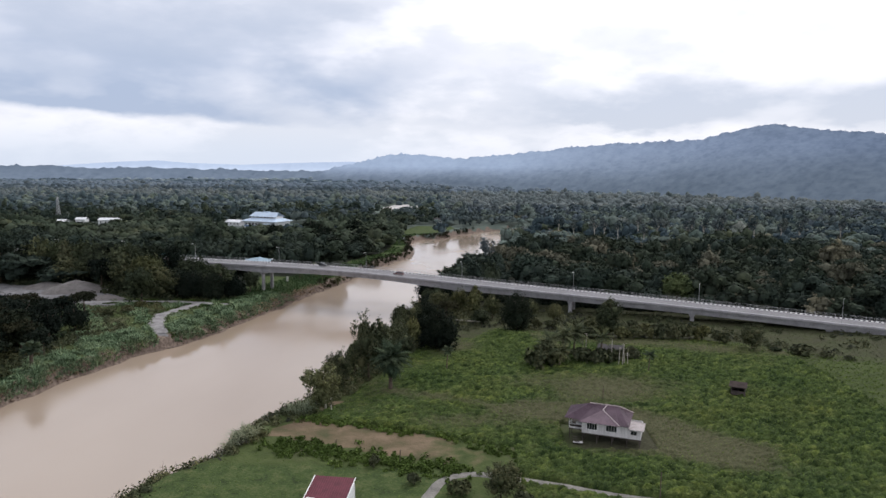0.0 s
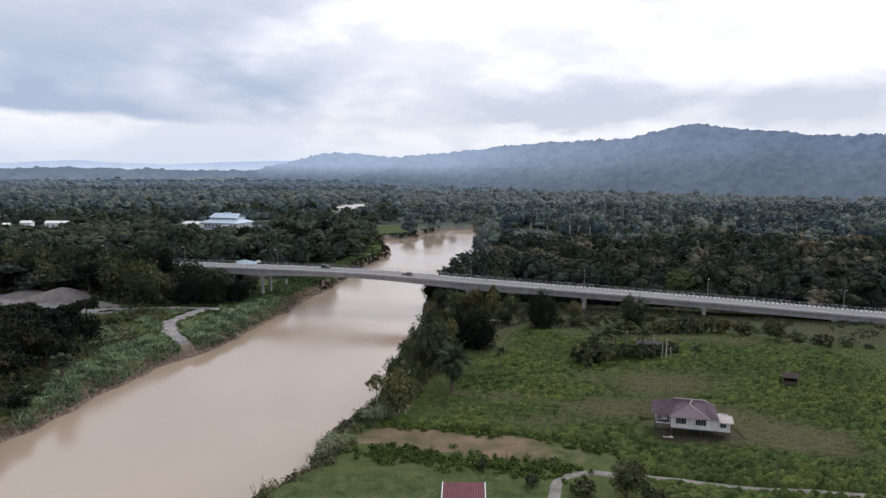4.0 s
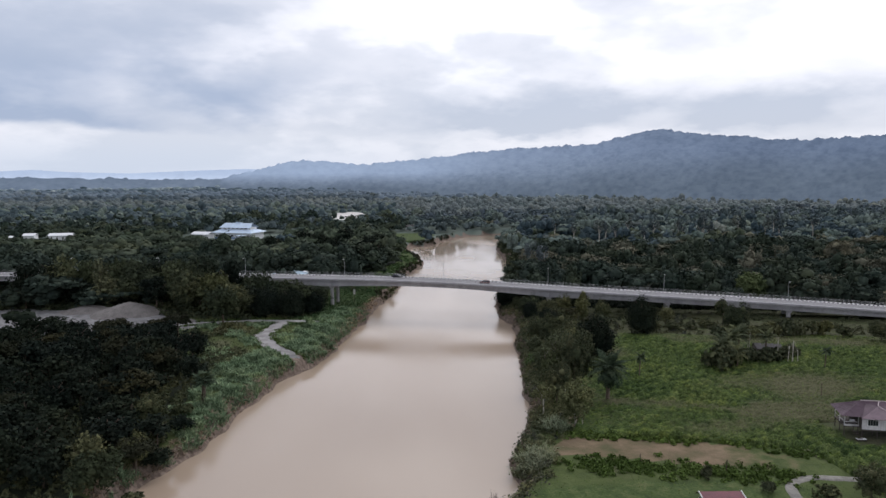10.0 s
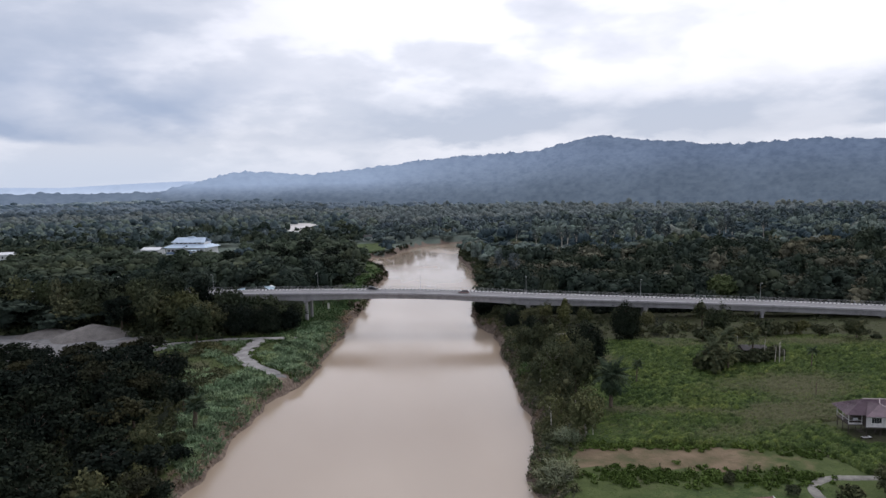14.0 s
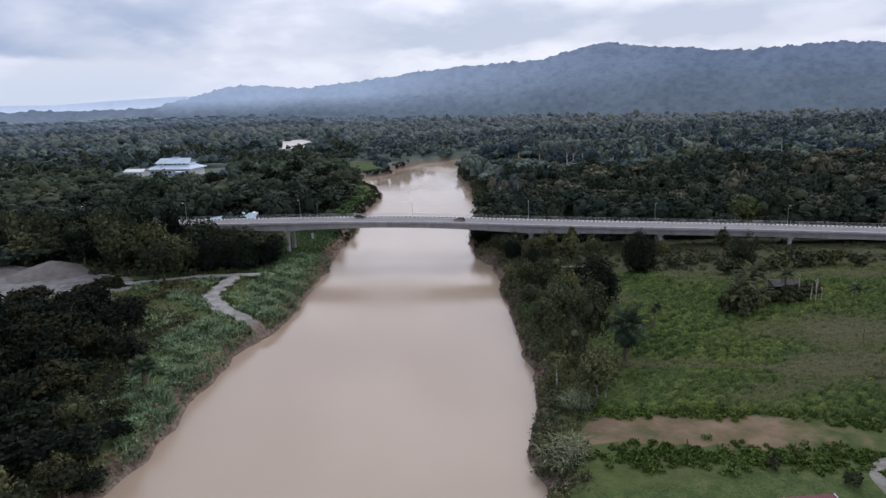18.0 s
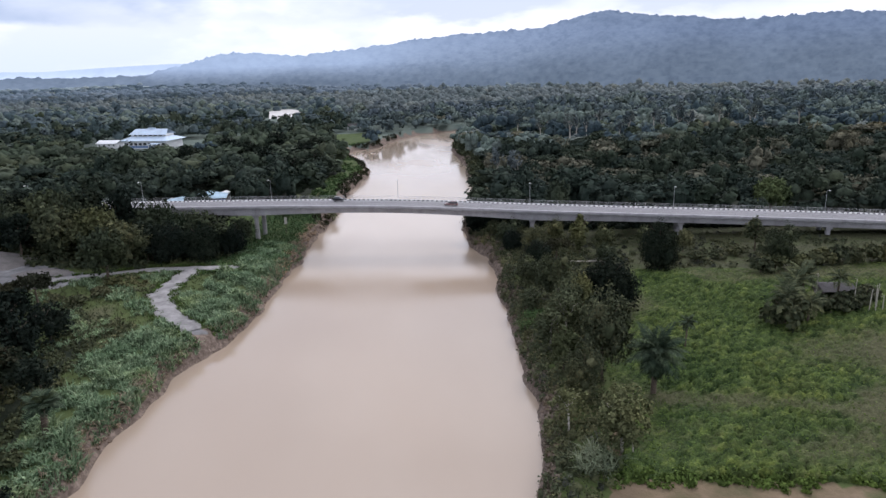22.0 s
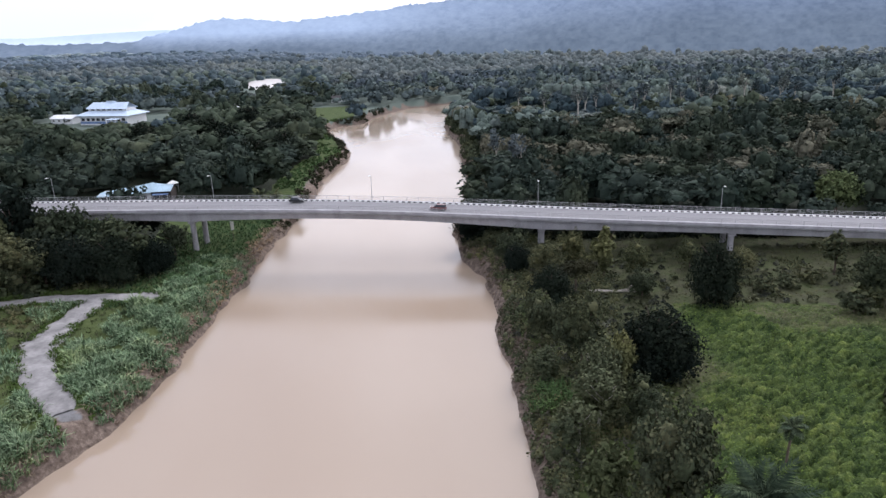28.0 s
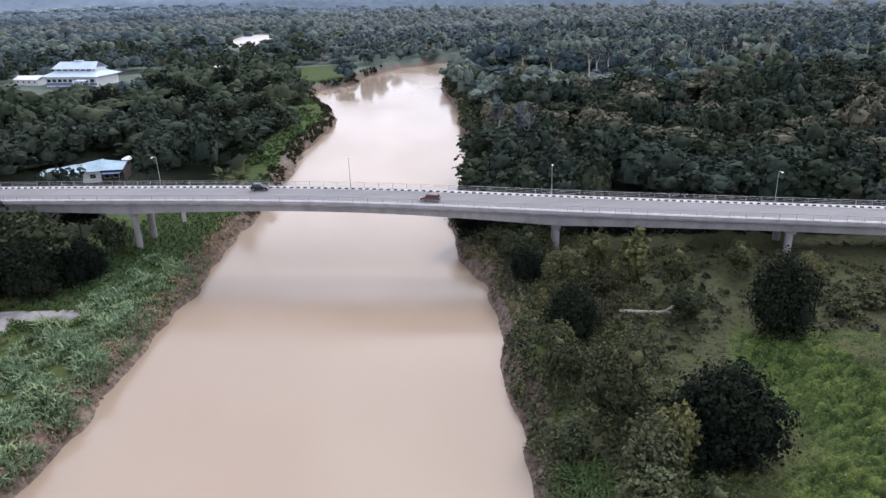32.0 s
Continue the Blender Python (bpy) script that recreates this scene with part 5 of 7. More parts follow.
bare_sapling(-50.5, 119.5, 5.2, 3)
bare_sapling(-48.6, 122.0, 3.8, 5)
fallen = thing("fallen_tree", "fallen tree with bleached bare limbs on the grass", "fallen tree", at=pose(5.5, 236, float(ground_height(5.5, 236)) + 0.2, 0, 0, -28))
bm = bmesh.new()
rod(bm, (-5, 0, 0.1), (3, 0.4, 0.5), 0.34, 0.2, 9)
part("trunk", bm, BARK_PALE, fallen)
for k in range(7):
    bm = bmesh.new()
    a = rng.uniform(-1.2, 1.2)
    s = Vector((rng.uniform(0.5, 3.2), 0.3, 0.45))
    e = s + Vector((math.cos(a) * 2.6, math.sin(a) * 2.6, rng.uniform(0.1, 1.5)))
    rod(bm, s, e, 0.11, 0.03, 6)
    rod(bm, s.lerp(e, 0.5), s.lerp(e, 0.6) + Vector((0.6, rng.uniform(-0.8, 0.8), 0.5)), 0.05, 0.02, 5)
    part("limb", bm, BARK_PALE, fallen)


# ---- reeds, weeds and scrub ----
def blades(P, h, w, r, lean=0.45, per=6):
    """Tufts of arching blades, each in two pieces that bend over."""
    n = len(P)
    P = np.repeat(P, per, 0) + np.c_[r.normal(0, 0.22, (n * per, 2)), np.zeros(n * per)]
    a = r.uniform(0, TAU, n * per)
    d = np.stack([np.cos(a), np.sin(a), np.zeros_like(a)], 1)
    s = np.stack([-np.sin(a), np.cos(a), np.zeros_like(a)], 1)
    hh = (np.repeat(h, per) if np.ndim(h) else np.full(n * per, h)) * r.uniform(0.6, 1.15, n * per)
    hh = hh[:, None]
    ln = lean * r.uniform(0.3, 1.4, (n * per, 1))
    up = np.array([0, 0, 1.0])
    m = P + up * hh * 0.62 + d * hh * ln * 0.4
    e = P + up * hh * (1 - 0.35 * ln) + d * hh * ln * 1.1
    V = np.stack([P - s * w * 0.4, P + s * w * 0.4, m + s * w, m - s * w, e], 1).reshape(-1, 3)
    k = np.arange(n * per)[:, None] * 5
    return V, [k + np.array([[0, 1, 2, 3]]), k + np.array([[3, 2, 4]])]


def scatter(x0, x1, y0, y1, step, keep, r):
    X, Y = np.meshgrid(np.arange(x0, x1, step), np.arange(y0, y1, step))
    x, y = X.ravel() + r.uniform(-0.5, 0.5, X.size) * step, Y.ravel() + r.uniform(-0.5, 0.5, X.size) * step
    k = keep(x, y)
    return x[k], y[k]


def stuff(name, V, F, leaf, label, category):
    return tagged(new(name, np_mesh(name, V, F, LEAF[leaf], True)), label, category, kind="stuff")



r = np.random.default_rng(41)
x, y = scatter(-132, -58, 118, 292, 0.72, lambda x, y: (x < -50) & (inland(x, y) > 0.1) & (inland(x, y) < np.interp(y, [120, 150, 176, 216, 262], [0.5, 2.5, 11.5, 17, 14]) + 3 * wave(x, y, 5.0, 3)) & ~on_sand(x, y) & (y < 300 + x * 0.25 + 8) & (wave(x, y, 3.2, 14) > -0.6), r)
low = np.clip((y - 258) / 25, 0, 1)
h = (2.5 - 1.4 * low) * (0.76 + 0.66 * wave(x, y, 3.2, 14)) * (0.95 + 0.3 * wave(x, y, 7.0, 8)) * (0.8 + 0.42 * wave(x, y, 1.7, 31))
stuff("reeds", *blades(np.c_[x, y, ground_height(x, y) - 0.1], h, 0.10, r, 0.7, 9), "reed", "tall silvery green reeds crowding the river bank", "reeds")
x, y = scatter(-132, -50, 118, 320, 0.95, lambda x, y: (x < -45) & (inland(x, y) > 0.2) & (inland(x, y) < 3.4) & (wave(x, y, 3.0, 17) > -0.4) & ~on_sand(x, y), r)
stuff("bank_tangle", *blades(np.c_[x, y, ground_height(x, y) - 0.1], 1.0, 0.08, r, 1.6, 8), "straw", "withered stalks and roots hanging over the bank", "brushwood")
x, y = scatter(-135, -80, 204, 275, 0.62, lambda x, y: (np.minimum(near_line(x, y, PATH_LINE), near_line(x, y, PATH_BACK)) > 2.0 + 0.7 * wave(x, y, 1.6, 21)) & (np.minimum(near_line(x, y, PATH_LINE), near_line(x, y, PATH_BACK)) < 4.2) & (inland(x, y) > 1.5) & (wave(x, y, 2.0, 8) > -0.25), r)
stuff("path_edge_grass", *blades(np.c_[x, y, ground_height(x, y)], 0.7, 0.09, r, 0.9, 6), "weed", "ragged green grass creeping over the path's edges", "grass")
# low green growth under and beside the bridge
x, y = scatter(-96, -46, 258, 345, 1.1, lambda x, y: (x < -40) & (inland(x, y) > 2.2) & (inland(x, y) < 22) & ~on_sand(x, y), r)
stuff("bank_weeds", *blades(np.c_[x, y, ground_height(x, y)], 0.85, 0.12, r, 0.9, 5), "light", "low bright green weeds on the bank", "weeds")
# weeds over the field
def weedy(x, y):
    left = np.interp(y, RIGHT[:, 0], RIGHT[:, 1]) + np.interp(y, [96, 140, 165, 200, 215], [6, 12, 12, 16, 20])
    open_ = inside(x, y, FIELD) | ((x > left) & (x < 20) & (y > 140) & (y < 214))
    return open_ & (inland(x, y) > 4) & ~inside(x, y, RED) & (near_line(x, y, TRACK) > 1.3) & ((y > 138.0 - 0.27 * (x + 20)) | (x > 14)) & ~((x > 24) & (x < 41) & (y > 127) & (y < 141))


def hummocks(x, y, cell, seed):
    """Rounded tufts on a jittered grid: height 0 to 1 and a random number for each tuft."""
    gx, gy = np.floor(x / cell), np.floor(y / cell)
    best, tone = np.zeros(np.shape(x)), np.zeros(np.shape(x))
    chance = lambda a, c, k: np.modf(np.abs(np.sin(a * 12.9898 + c * 78.233 + seed + k * 37.7) * 43758.5453))[0]
    for dx in (-1, 0, 1):
        for dy in (-1, 0, 1):
            a, c = gx + dx, gy + dy
            px, py = (a + chance(a, c, 1)) * cell, (c + chance(a, c, 2)) * cell
            rad = cell * (0.44 + 0.30 * chance(a, c, 3))
            d = ((x - px) ** 2 * 0.8 + (y - py) ** 2 * 1.3) / rad ** 2
            h = np.sqrt(np.clip(1 - d, 0, 1)) * (0.45 + 0.55 * chance(a, c, 4))
            tone = np.where(h > best, chance(a, c, 5), tone)
            best = np.maximum(best, h)
    return best, tone


def field_edge(x, y):
    """0 at the rim of the weedy field, 1 well inside it."""
    return np.clip(near_line(x, y, FIELD[:10]) / 9.0 + 0.25 * wave(x, y, 6.0, 4), 0.1, 1)


def tufts(x, y):
    """Rolling tufts, drawn out along the lie of the weeds."""
    u, v = x * 0.94 + y * 0.34 + 0.8 * wave(x, y, 5.0, 2), y * 0.94 - x * 0.34
    a, c = hummocks(u * 0.62, v, 1.35, 3.0), hummocks(u * 0.8, v, 0.75, 8.0)
    return a[0], c[0], 0.5 * a[1] + 0.5 * c[1]


def weed_top(x, y):
    """Height of the matted weeds above the soil: soft hummocks, lower where withered and along the rim."""
    a, c, _ = tufts(x, y)
    return (0.08 + 1.0 * a + 0.6 * c + 0.12 * wave(x, y, 9.0, 11)) * (1 - 0.6 * dryness(x, y)) * field_edge(x, y)


def field_sheet():
    xs, ys = np.arange(-40, 96, 0.30), np.arange(97, 230, 0.30)
    X, Y = np.meshgrid(xs, ys)
    x, y = X.ravel(), Y.ravel()
    ok = weedy(x, y)
    z = ground_height(x, y) + np.where(ok, 0.02 + weed_top(x, y), -0.05)
    i = np.arange(X.size).reshape(X.shape)
    F = np.stack([i[:-1, :-1], i[:-1, 1:], i[1:, 1:], i[1:, :-1]], -1).reshape(-1, 4)
    F = F[ok[F].any(1)]
    at = np.unique(F)
    to = np.zeros(X.size, int)
    to[at] = np.arange(len(at))
    me = np_mesh("matted_weeds", np.stack([x, y, z], -1)[at], to[F], WEEDS, True)
    me.attributes.new("dry", "FLOAT", "POINT").data.foreach_set("value", np.clip(dryness(x, y) + 0.45 * (1 - field_edge(x, y)), 0, 1)[at].astype(np.float32))
    me.attributes.new("tone", "FLOAT", "POINT").data.foreach_set("value", tufts(x, y)[2][at].astype(np.float32))
    tagged(new("matted_weeds", me), "matted knee-high weeds in soft hummocks over the field", "weeds", kind="stuff")


field_sheet()
x, y = scatter(-40, 150, 102, 230, 0.41, weedy, r)
k = r.random(len(x)) > 0.75 * dryness(x, y)
x, y = x[k], y[k]
P = np.c_[x, y, ground_height(x, y) + weed_top(x, y) + r.uniform(-0.02, 0.12, len(x))]
slope = np.c_[weed_top(x - 0.3, y) - weed_top(x + 0.3, y), weed_top(x, y - 0.3) - weed_top(x, y + 0.3), np.full(len(x), 0.9)]
stuff("field_weeds", *cards(P, unit(slope), 0.17, r, 0.7, 0.5, 0.2), "weed", "knee-high bright green weeds over the field", "weeds")
x, y = scatter(-44, 60, 84, 126, 1.5, lambda x, y: inside(x, y, FIELD) & (inland(x, y) > 3) & ~inside(x, y, RED) & (near_line(x, y, TRACK) > 1.5), r)
stuff("short_grass", *blades(np.c_[x, y, ground_height(x, y) - 0.03], 0.2, 0.06, r, 1.2, 4), "weed", "short bright grass", "grass")
x, y = scatter(-14, 175, 150, 272, 1.25, lambda x, y: ~inside(x, y, FIELD) & (bridge_sv(x, y)[1] < 12) & ((y > 200 - 0.45 * (x - 90)) | (x < 30)), r)
stuff("rough_grass", *blades(np.c_[x, y, ground_height(x, y) - 0.03], 0.34, 0.13, r, 1.9, 3), "rough", "dull rough grass below the bridge", "grass")


x, y = scatter(-160, -80, 196, 290, 1.5, lambda x, y: (inland(x, y) > 10) & ~on_sand(x, y) & ~inside(x, y, PIT), r)
stuff("path_grass", *blades(np.c_[x, y, ground_height(x, y) - 0.03], 0.7, 0.08, r, 0.9, 5), "rough", "dull rough grass beside the quarry path", "grass")


def scrub(x, y, h, size, leaf, name, label, n=44, seed=5, hull=True):
    """Low tangled growth as many small leafy mounds in one mesh."""
    r, out = np.random.default_rng(seed), []
    z = ground_height(x, y)
    for a, b, c in zip(x, y, z):
        k = h * r.uniform(0.6, 1.3)
        w = k * r.uniform(0.7, 1.1)
        d = unit(r.normal(size=(n, 3)) + np.array([0, 0, 0.5]))
        d[:, 2] = np.abs(d[:, 2])
        P = np.array([a, b, c - 0.1]) + d * np.array([w, w, k]) * r.uniform(0.5, 1.0, (n, 1))
        out.append(cards(P, d, size, r))
        if hull:
            out.append((np.array([a, b, c - 0.2]) + ICO_V * np.array([w, w, k]) * (0.38 + 0.2 * r.random((len(ICO_V), 1))), ICO_F))
    stuff(name, *merge(out), leaf, label, "scrub")


r = np.random.default_rng(43)
x, y = scatter(-62, 16, 96, 292, 2.1, lambda x, y: (x > -62) & (inland(x, y) > 0.8) & (x > -60 + 0 * y) & (x - np.interp(y, RIGHT[:, 0], RIGHT[:, 1]) > 0.5) & (x - np.interp(y, RIGHT[:, 0], RIGHT[:, 1]) < np.interp(y, [96, 128, 140, 165, 200, 240, 292], [5, 5.5, 12, 11, 17, 26, 22])) & ~inside(x, y, RED), r)
pick = r.random(len(x))
scrub(x[pick < 0.42], y[pick < 0.42], 1.7, 0.2, "mid", "bank_scrub", "tangled green scrub on the river bank", 64, 51)
scrub(x[(pick > 0.42) & (pick < 0.72)], y[(pick > 0.42) & (pick < 0.72)], 2.2, 0.2, "dark", "bank_bushes", "dark tangled bushes on the river bank", 64, 52)
scrub(x[(pick > 0.72) & (pick < 0.86)], y[(pick > 0.72) & (pick < 0.86)], 1.6, 0.22, "dry", "bank_dead_scrub", "greyish dry brushwood on the river bank", seed=53, hull=False)
scrub(x[pick > 0.86], y[pick > 0.86], 1.8, 0.24, "olive", "bank_olive_scrub", "olive scrub on the river bank", seed=54)
x, y = scatter(-90, -30, -20, 98, 2.6, lambda x, y: (inland(x, y) > 0.6) & (inland(x, y) < 7) & (x > -75), r)
scrub(x, y, 1.6, 0.3, "mid", "downstream_scrub", "green scrub along the lower river bank", 30, 68)
x, y = scatter(-60, -10, 98, 240, 1.35, lambda x, y: (inland(x, y) > 0.1) & (inland(x, y) < 3.4) & (x > -62) & (wave(x, y, 7.0, 9) > -0.45), r)
pick = r.random(len(x))
scrub(x[pick < 0.6], y[pick < 0.6], 1.5, 0.22, "mid", "bank_overhang", "tangled growth hanging over the muddy bank", 30, 71)
scrub(x[pick > 0.6], y[pick > 0.6], 1.3, 0.2, "olive", "bank_overhang", "olive growth hanging over the muddy bank", 30, 72)
# rough ground between the field and the bridge
x, y = scatter(-2, 140, 196, 262, 2.5, lambda x, y: ~inside(x, y, FIELD) & (bridge_sv(x, y)[1] < 3) & (inland(x, y) > 14) & (wave(x, y, 9.0, 12) > -0.12 + 0.004 * np.clip(x - 30, 0, 100)), r)
pick = r.random(len(x))
scrub(x[pick < 0.5], y[pick < 0.5], 1.2, 0.26, "mid", "verge_scrub", "low green scrub below the bridge", 34, 61)
scrub(x[pick > 0.7], y[pick > 0.7], 1.5, 0.26, "dark", "verge_bushes", "low dark bushes below the bridge", 40, 62)
scrub(x[(pick > 0.5) & (pick < 0.7)], y[(pick > 0.5) & (pick < 0.7)], 1.0, 0.32, "dry", "verge_brush", "greyish brushwood below the bridge", 20, 63, hull=False)
x, y = scatter(-66, -24, 318, 560, 2.3, lambda x, y: (x < np.interp(y, LEFT[:, 0], LEFT[:, 1])) & (inland(x, y) > 2.5) & (inland(x, y) < 13) & (wave(x, y, 14.0, 2) > -0.25), r)
scrub(x, y, 1.1, 0.36, "light", "upstream_scrub", "light green growth on the upstream bank", 24, 64)
x, y = scatter(-70, 10, 318, 640, 1.9, lambda x, y: (x < np.interp(y, LEFT[:, 0], LEFT[:, 1])) & (inland(x, y) > 0.2) & (inland(x, y) < 4.5) & (wave(x, y, 11.0, 7) > -0.35), r)
scrub(x, y, 1.5, 0.34, "drab", "upstream_bank_scrub", "drab growth hanging over the upstream bank", 26, 66)
x, y = scatter(-62, 0, 112, 320, 1.2, lambda x, y: (x > -62) & (inland(x, y) > 0.1) & (inland(x, y) < np.interp(y, [112, 190, 210, 320], [1.8, 2.2, 4.0, 4.0])) & (wave(x, y, 6.0, 7) > -0.35), r)
scrub(x, y, 0.9, 0.2, "straw", "bank_roots", "withered roots and stalks on the eroded bank", 26, 67, hull=False)
x, y = scatter(-10, 60, 296, 600, 2.6, lambda x, y: (x > np.interp(y, RIGHT[:, 0], RIGHT[:, 1])) & (inland(x, y) > 0.8) & (inland(x, y) < 7), r)
scrub(x, y, 2.6, 0.55, "dark", "forest_edge_scrub", "dark growth hanging over the forested bank", 26, 65)
ss, vv = r.uniform(70, 290, 330), r.uniform(10.5, 17, 330)
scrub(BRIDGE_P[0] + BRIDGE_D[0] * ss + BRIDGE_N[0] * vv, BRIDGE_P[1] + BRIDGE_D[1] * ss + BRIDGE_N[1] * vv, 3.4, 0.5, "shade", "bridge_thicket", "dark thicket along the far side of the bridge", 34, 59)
# undergrowth below the trees in front of the bridge, and low growth by the quarry path
ss, vv = r.uniform(-150, -18, 330), r.uniform(-33, -6, 330)
x, y = BRIDGE_P[0] + BRIDGE_D[0] * ss + BRIDGE_N[0] * vv, BRIDGE_P[1] + BRIDGE_D[1] * ss + BRIDGE_N[1] * vv
k = ~on_sand(x, y) & (inland(x, y) > 14)
scrub(x[k], y[k], 3.2, 0.55, "dark", "bridge_undergrowth", "dark undergrowth below the trees before the bridge", 34, 57)
x, y = scatter(-150, -102, 206, 264, 1.1, lambda x, y: (inland(x, y) > 12) & ~on_sand(x, y) & (wave(x, y, 6.0, 24) > 0.15), r)
stuff("path_reeds", *blades(np.c_[x, y, ground_height(x, y) - 0.1], 1.7 * (0.8 + 0.4 * wave(x, y, 3.0, 4)), 0.1, r, 0.7, 9), "reed", "patches of silvery reeds beside the quarry path", "reeds")
x, y = scatter(-150, -100, 216, 262, 2.4, lambda x, y: (inland(x, y) > 12) & ~on_sand(x, y) & (wave(x, y, 8.0, 5) > 0.0), r)
scrub(x, y, 1.3, 0.26, "mid", "path_scrub", "green scrub beside the quarry path", 36, 58)
# weedy strips that bound the bare soil
hx, hy = [], []
for a, b, w, n in (((-31, 144), (7, 132.5), 2.0, 170), ((-33, 129.0), (4, 117.5), 3.6, 300), ((6, 129), (16, 124), 1.8, 40)):
    t = r.random(n)
    hx += list(a[0] + (b[0] - a[0]) * t + r.normal(0, w * 0.5, n))
    hy += list(a[1] + (b[1] - a[1]) * t + r.normal(0, w * 0.6, n))
scrub(np.array(hx), np.array(hy), 0.9, 0.22, "weed", "weedy_strip", "weedy overgrown strips along the bare soil", 40, 55)
# growth hiding the foot of the left wood and behind the reeds
x, y = scatter(-150, -84, 126, 292, 2.6, lambda x, y: (inland(x, y) > np.interp(y, [126, 150, 176, 216], [2.5, 4.5, 12, 18])) & (inland(x, y) < 34) & ~on_sand(x, y) & ((y < 222) | (y > 272)), r)
scrub(x, y, 1.7, 0.3, "dark", "wood_edge_scrub", "dark undergrowth at the wood's edge", seed=56)
x, y = scatter(-46, -14, 112, 206, 1.0, lambda x, y: ((x + 39.5) ** 2 + (y - 131.5) ** 2 < 14) | ((x + 31) ** 2 + (y - 146) ** 2 < 7), r)
stuff("bank_reeds", *blades(np.c_[x, y, ground_height(x, y)], 2.6, 0.09, r, 0.8, 12), "silver", "clump of tall pale reeds on the bank", "reeds")
x, y = scatter(-26, -16, 194, 206, 0.8, lambda x, y: (x + 21) ** 2 + (y - 200) ** 2 < 12, r)
stuff("bank_grass", *blades(np.c_[x, y, ground_height(x, y)], 2.2, 0.07, r, 0.7, 10), "light", "clump of tall green grass on the bank", "grass")
# mud clods and drift along the water's edge
cx, cy = [], []
for side, tab in ((-1, LEFT), (1, RIGHT)):
    yy = r.uniform(118, 330, 260)
    cx += list(np.interp(yy, tab[:, 0], tab[:, 1]) + side * r.uniform(0.0, 3.0, 260))
    cy += list(yy)
cx, cy = np.array(cx), np.array(cy)
k = near_line(cx, cy, PATH_LINE) > 5
cx, cy = cx[k], cy[k]
cz = ground_height(cx, cy)
out = []
for a, b, c in zip(cx, cy, cz):
    out.append((np.array([a, b, c]) + ICO_V * r.uniform(0.2, 0.75, 3) * np.array([1, 1, 0.6]) * r.uniform(0.75, 1.2, (len(ICO_V), 1)), ICO_F))
MUD = plain("mud_clods", (0.145, 0.105, 0.078), 0.45, 0.8, 0.85, fine=3, bump=0.5)
tagged(new("mud_clods", np_mesh("mud_clods", *merge(out), MUD)), "slumped clods of brown mud at the water's edge", "mud", kind="stuff")


# ---- the forest ----
def forest_templates(count, n, size, blobs, hull, seed, hull_at=0.62):
    r = np.random.default_rng(seed)
    shapes = ("round", "dome", "round", "umbrella", "round", "dome") if blobs > 4 else ("round", "dome", "round", "dome", "round", "umbrella")
    return [crown(r, 5.0, 10.5, 0.8 if shapes[k % 6] != "umbrella" else 4.0, blobs, n, size, shapes[k % 6], hull, hull_at, 0.3, 10) for k in range(count)]


def no_wood(x, y):
    d = inland(x, y)
    s, v = bridge_sv(x, y)
    river = d < np.where((y > 322) & (y < 480) & (x < 0), 13.0, np.where(x < 0, 6.0, 3.5))
    bad = river | inside(x, y, FIELD) | inside(x, y, YARD) | inside(x, y, CLEARING) | on_sand(x, y)
    bad |= (v > -9) & (v < 15) & (s > -60)
    bad |= (v > -5) & (v < 12)
    bad |= (v > -45) & (v < 0) & (s < -128) & (s > -190)
    bad |= (s > -20) & (s < 24) & (v > 0) & (v < 42) & (x < -30)
    bad |= (v <= 0) & (x > -112) & (y > 40)
    bad |= (v <= 0) & (x <= -100) & (y < 232)
    bad |= (v <= 0) & (y < 300) & (x > -216) & (x < -100)
    bad |= (x > -131) & (x < -89) & (y > 322) & (y < 380)
    bad |= np.hypot((x - LAKE[0]) / (LAKE[2] + 3), (y - LAKE[1]) / (LAKE[3] + 3)) < 1 + 0.5 * wave(x, y, 19.0, 5)
    bad |= (np.abs(x + 84 - 8 * wave(y, y, 16.0, 2)) < 21 - 0.06 * (840 - y)) & (y > 730) & (y < 930)
    bad |= (np.hypot(x - 87, y - 272) < 9.5) | ((np.abs(s - 168) < 8) & (v < 32) & (v > 0))
    bad |= (np.abs(x + 335) < 44) & (y > 560) & (y < 618)
    bad |= (np.abs(x + 80) < 26) & (y > 890) & (y < 940)
    bad |= (np.hypot((x + 300) / 62, (y - 872) / 22) < 1) | (np.hypot((x + 205) / 40, (y - 905) / 16) < 1)
    return bad


def in_sight(x, y, wide=46):
    a = np.degrees(np.arctan2(x + 45, y + 60))
    return (a > -wide + 8) & (a < wide + 2)


def hill_foot(x, y):
    """True where the rising ground of the ridge has taken over from the plain."""
    a, d = np.degrees(np.arctan2(x + 83, y - 11)), np.hypot(x + 83, y - 11)
    return d > np.interp(a, *np.array(HILL_FOOT).T) + 190


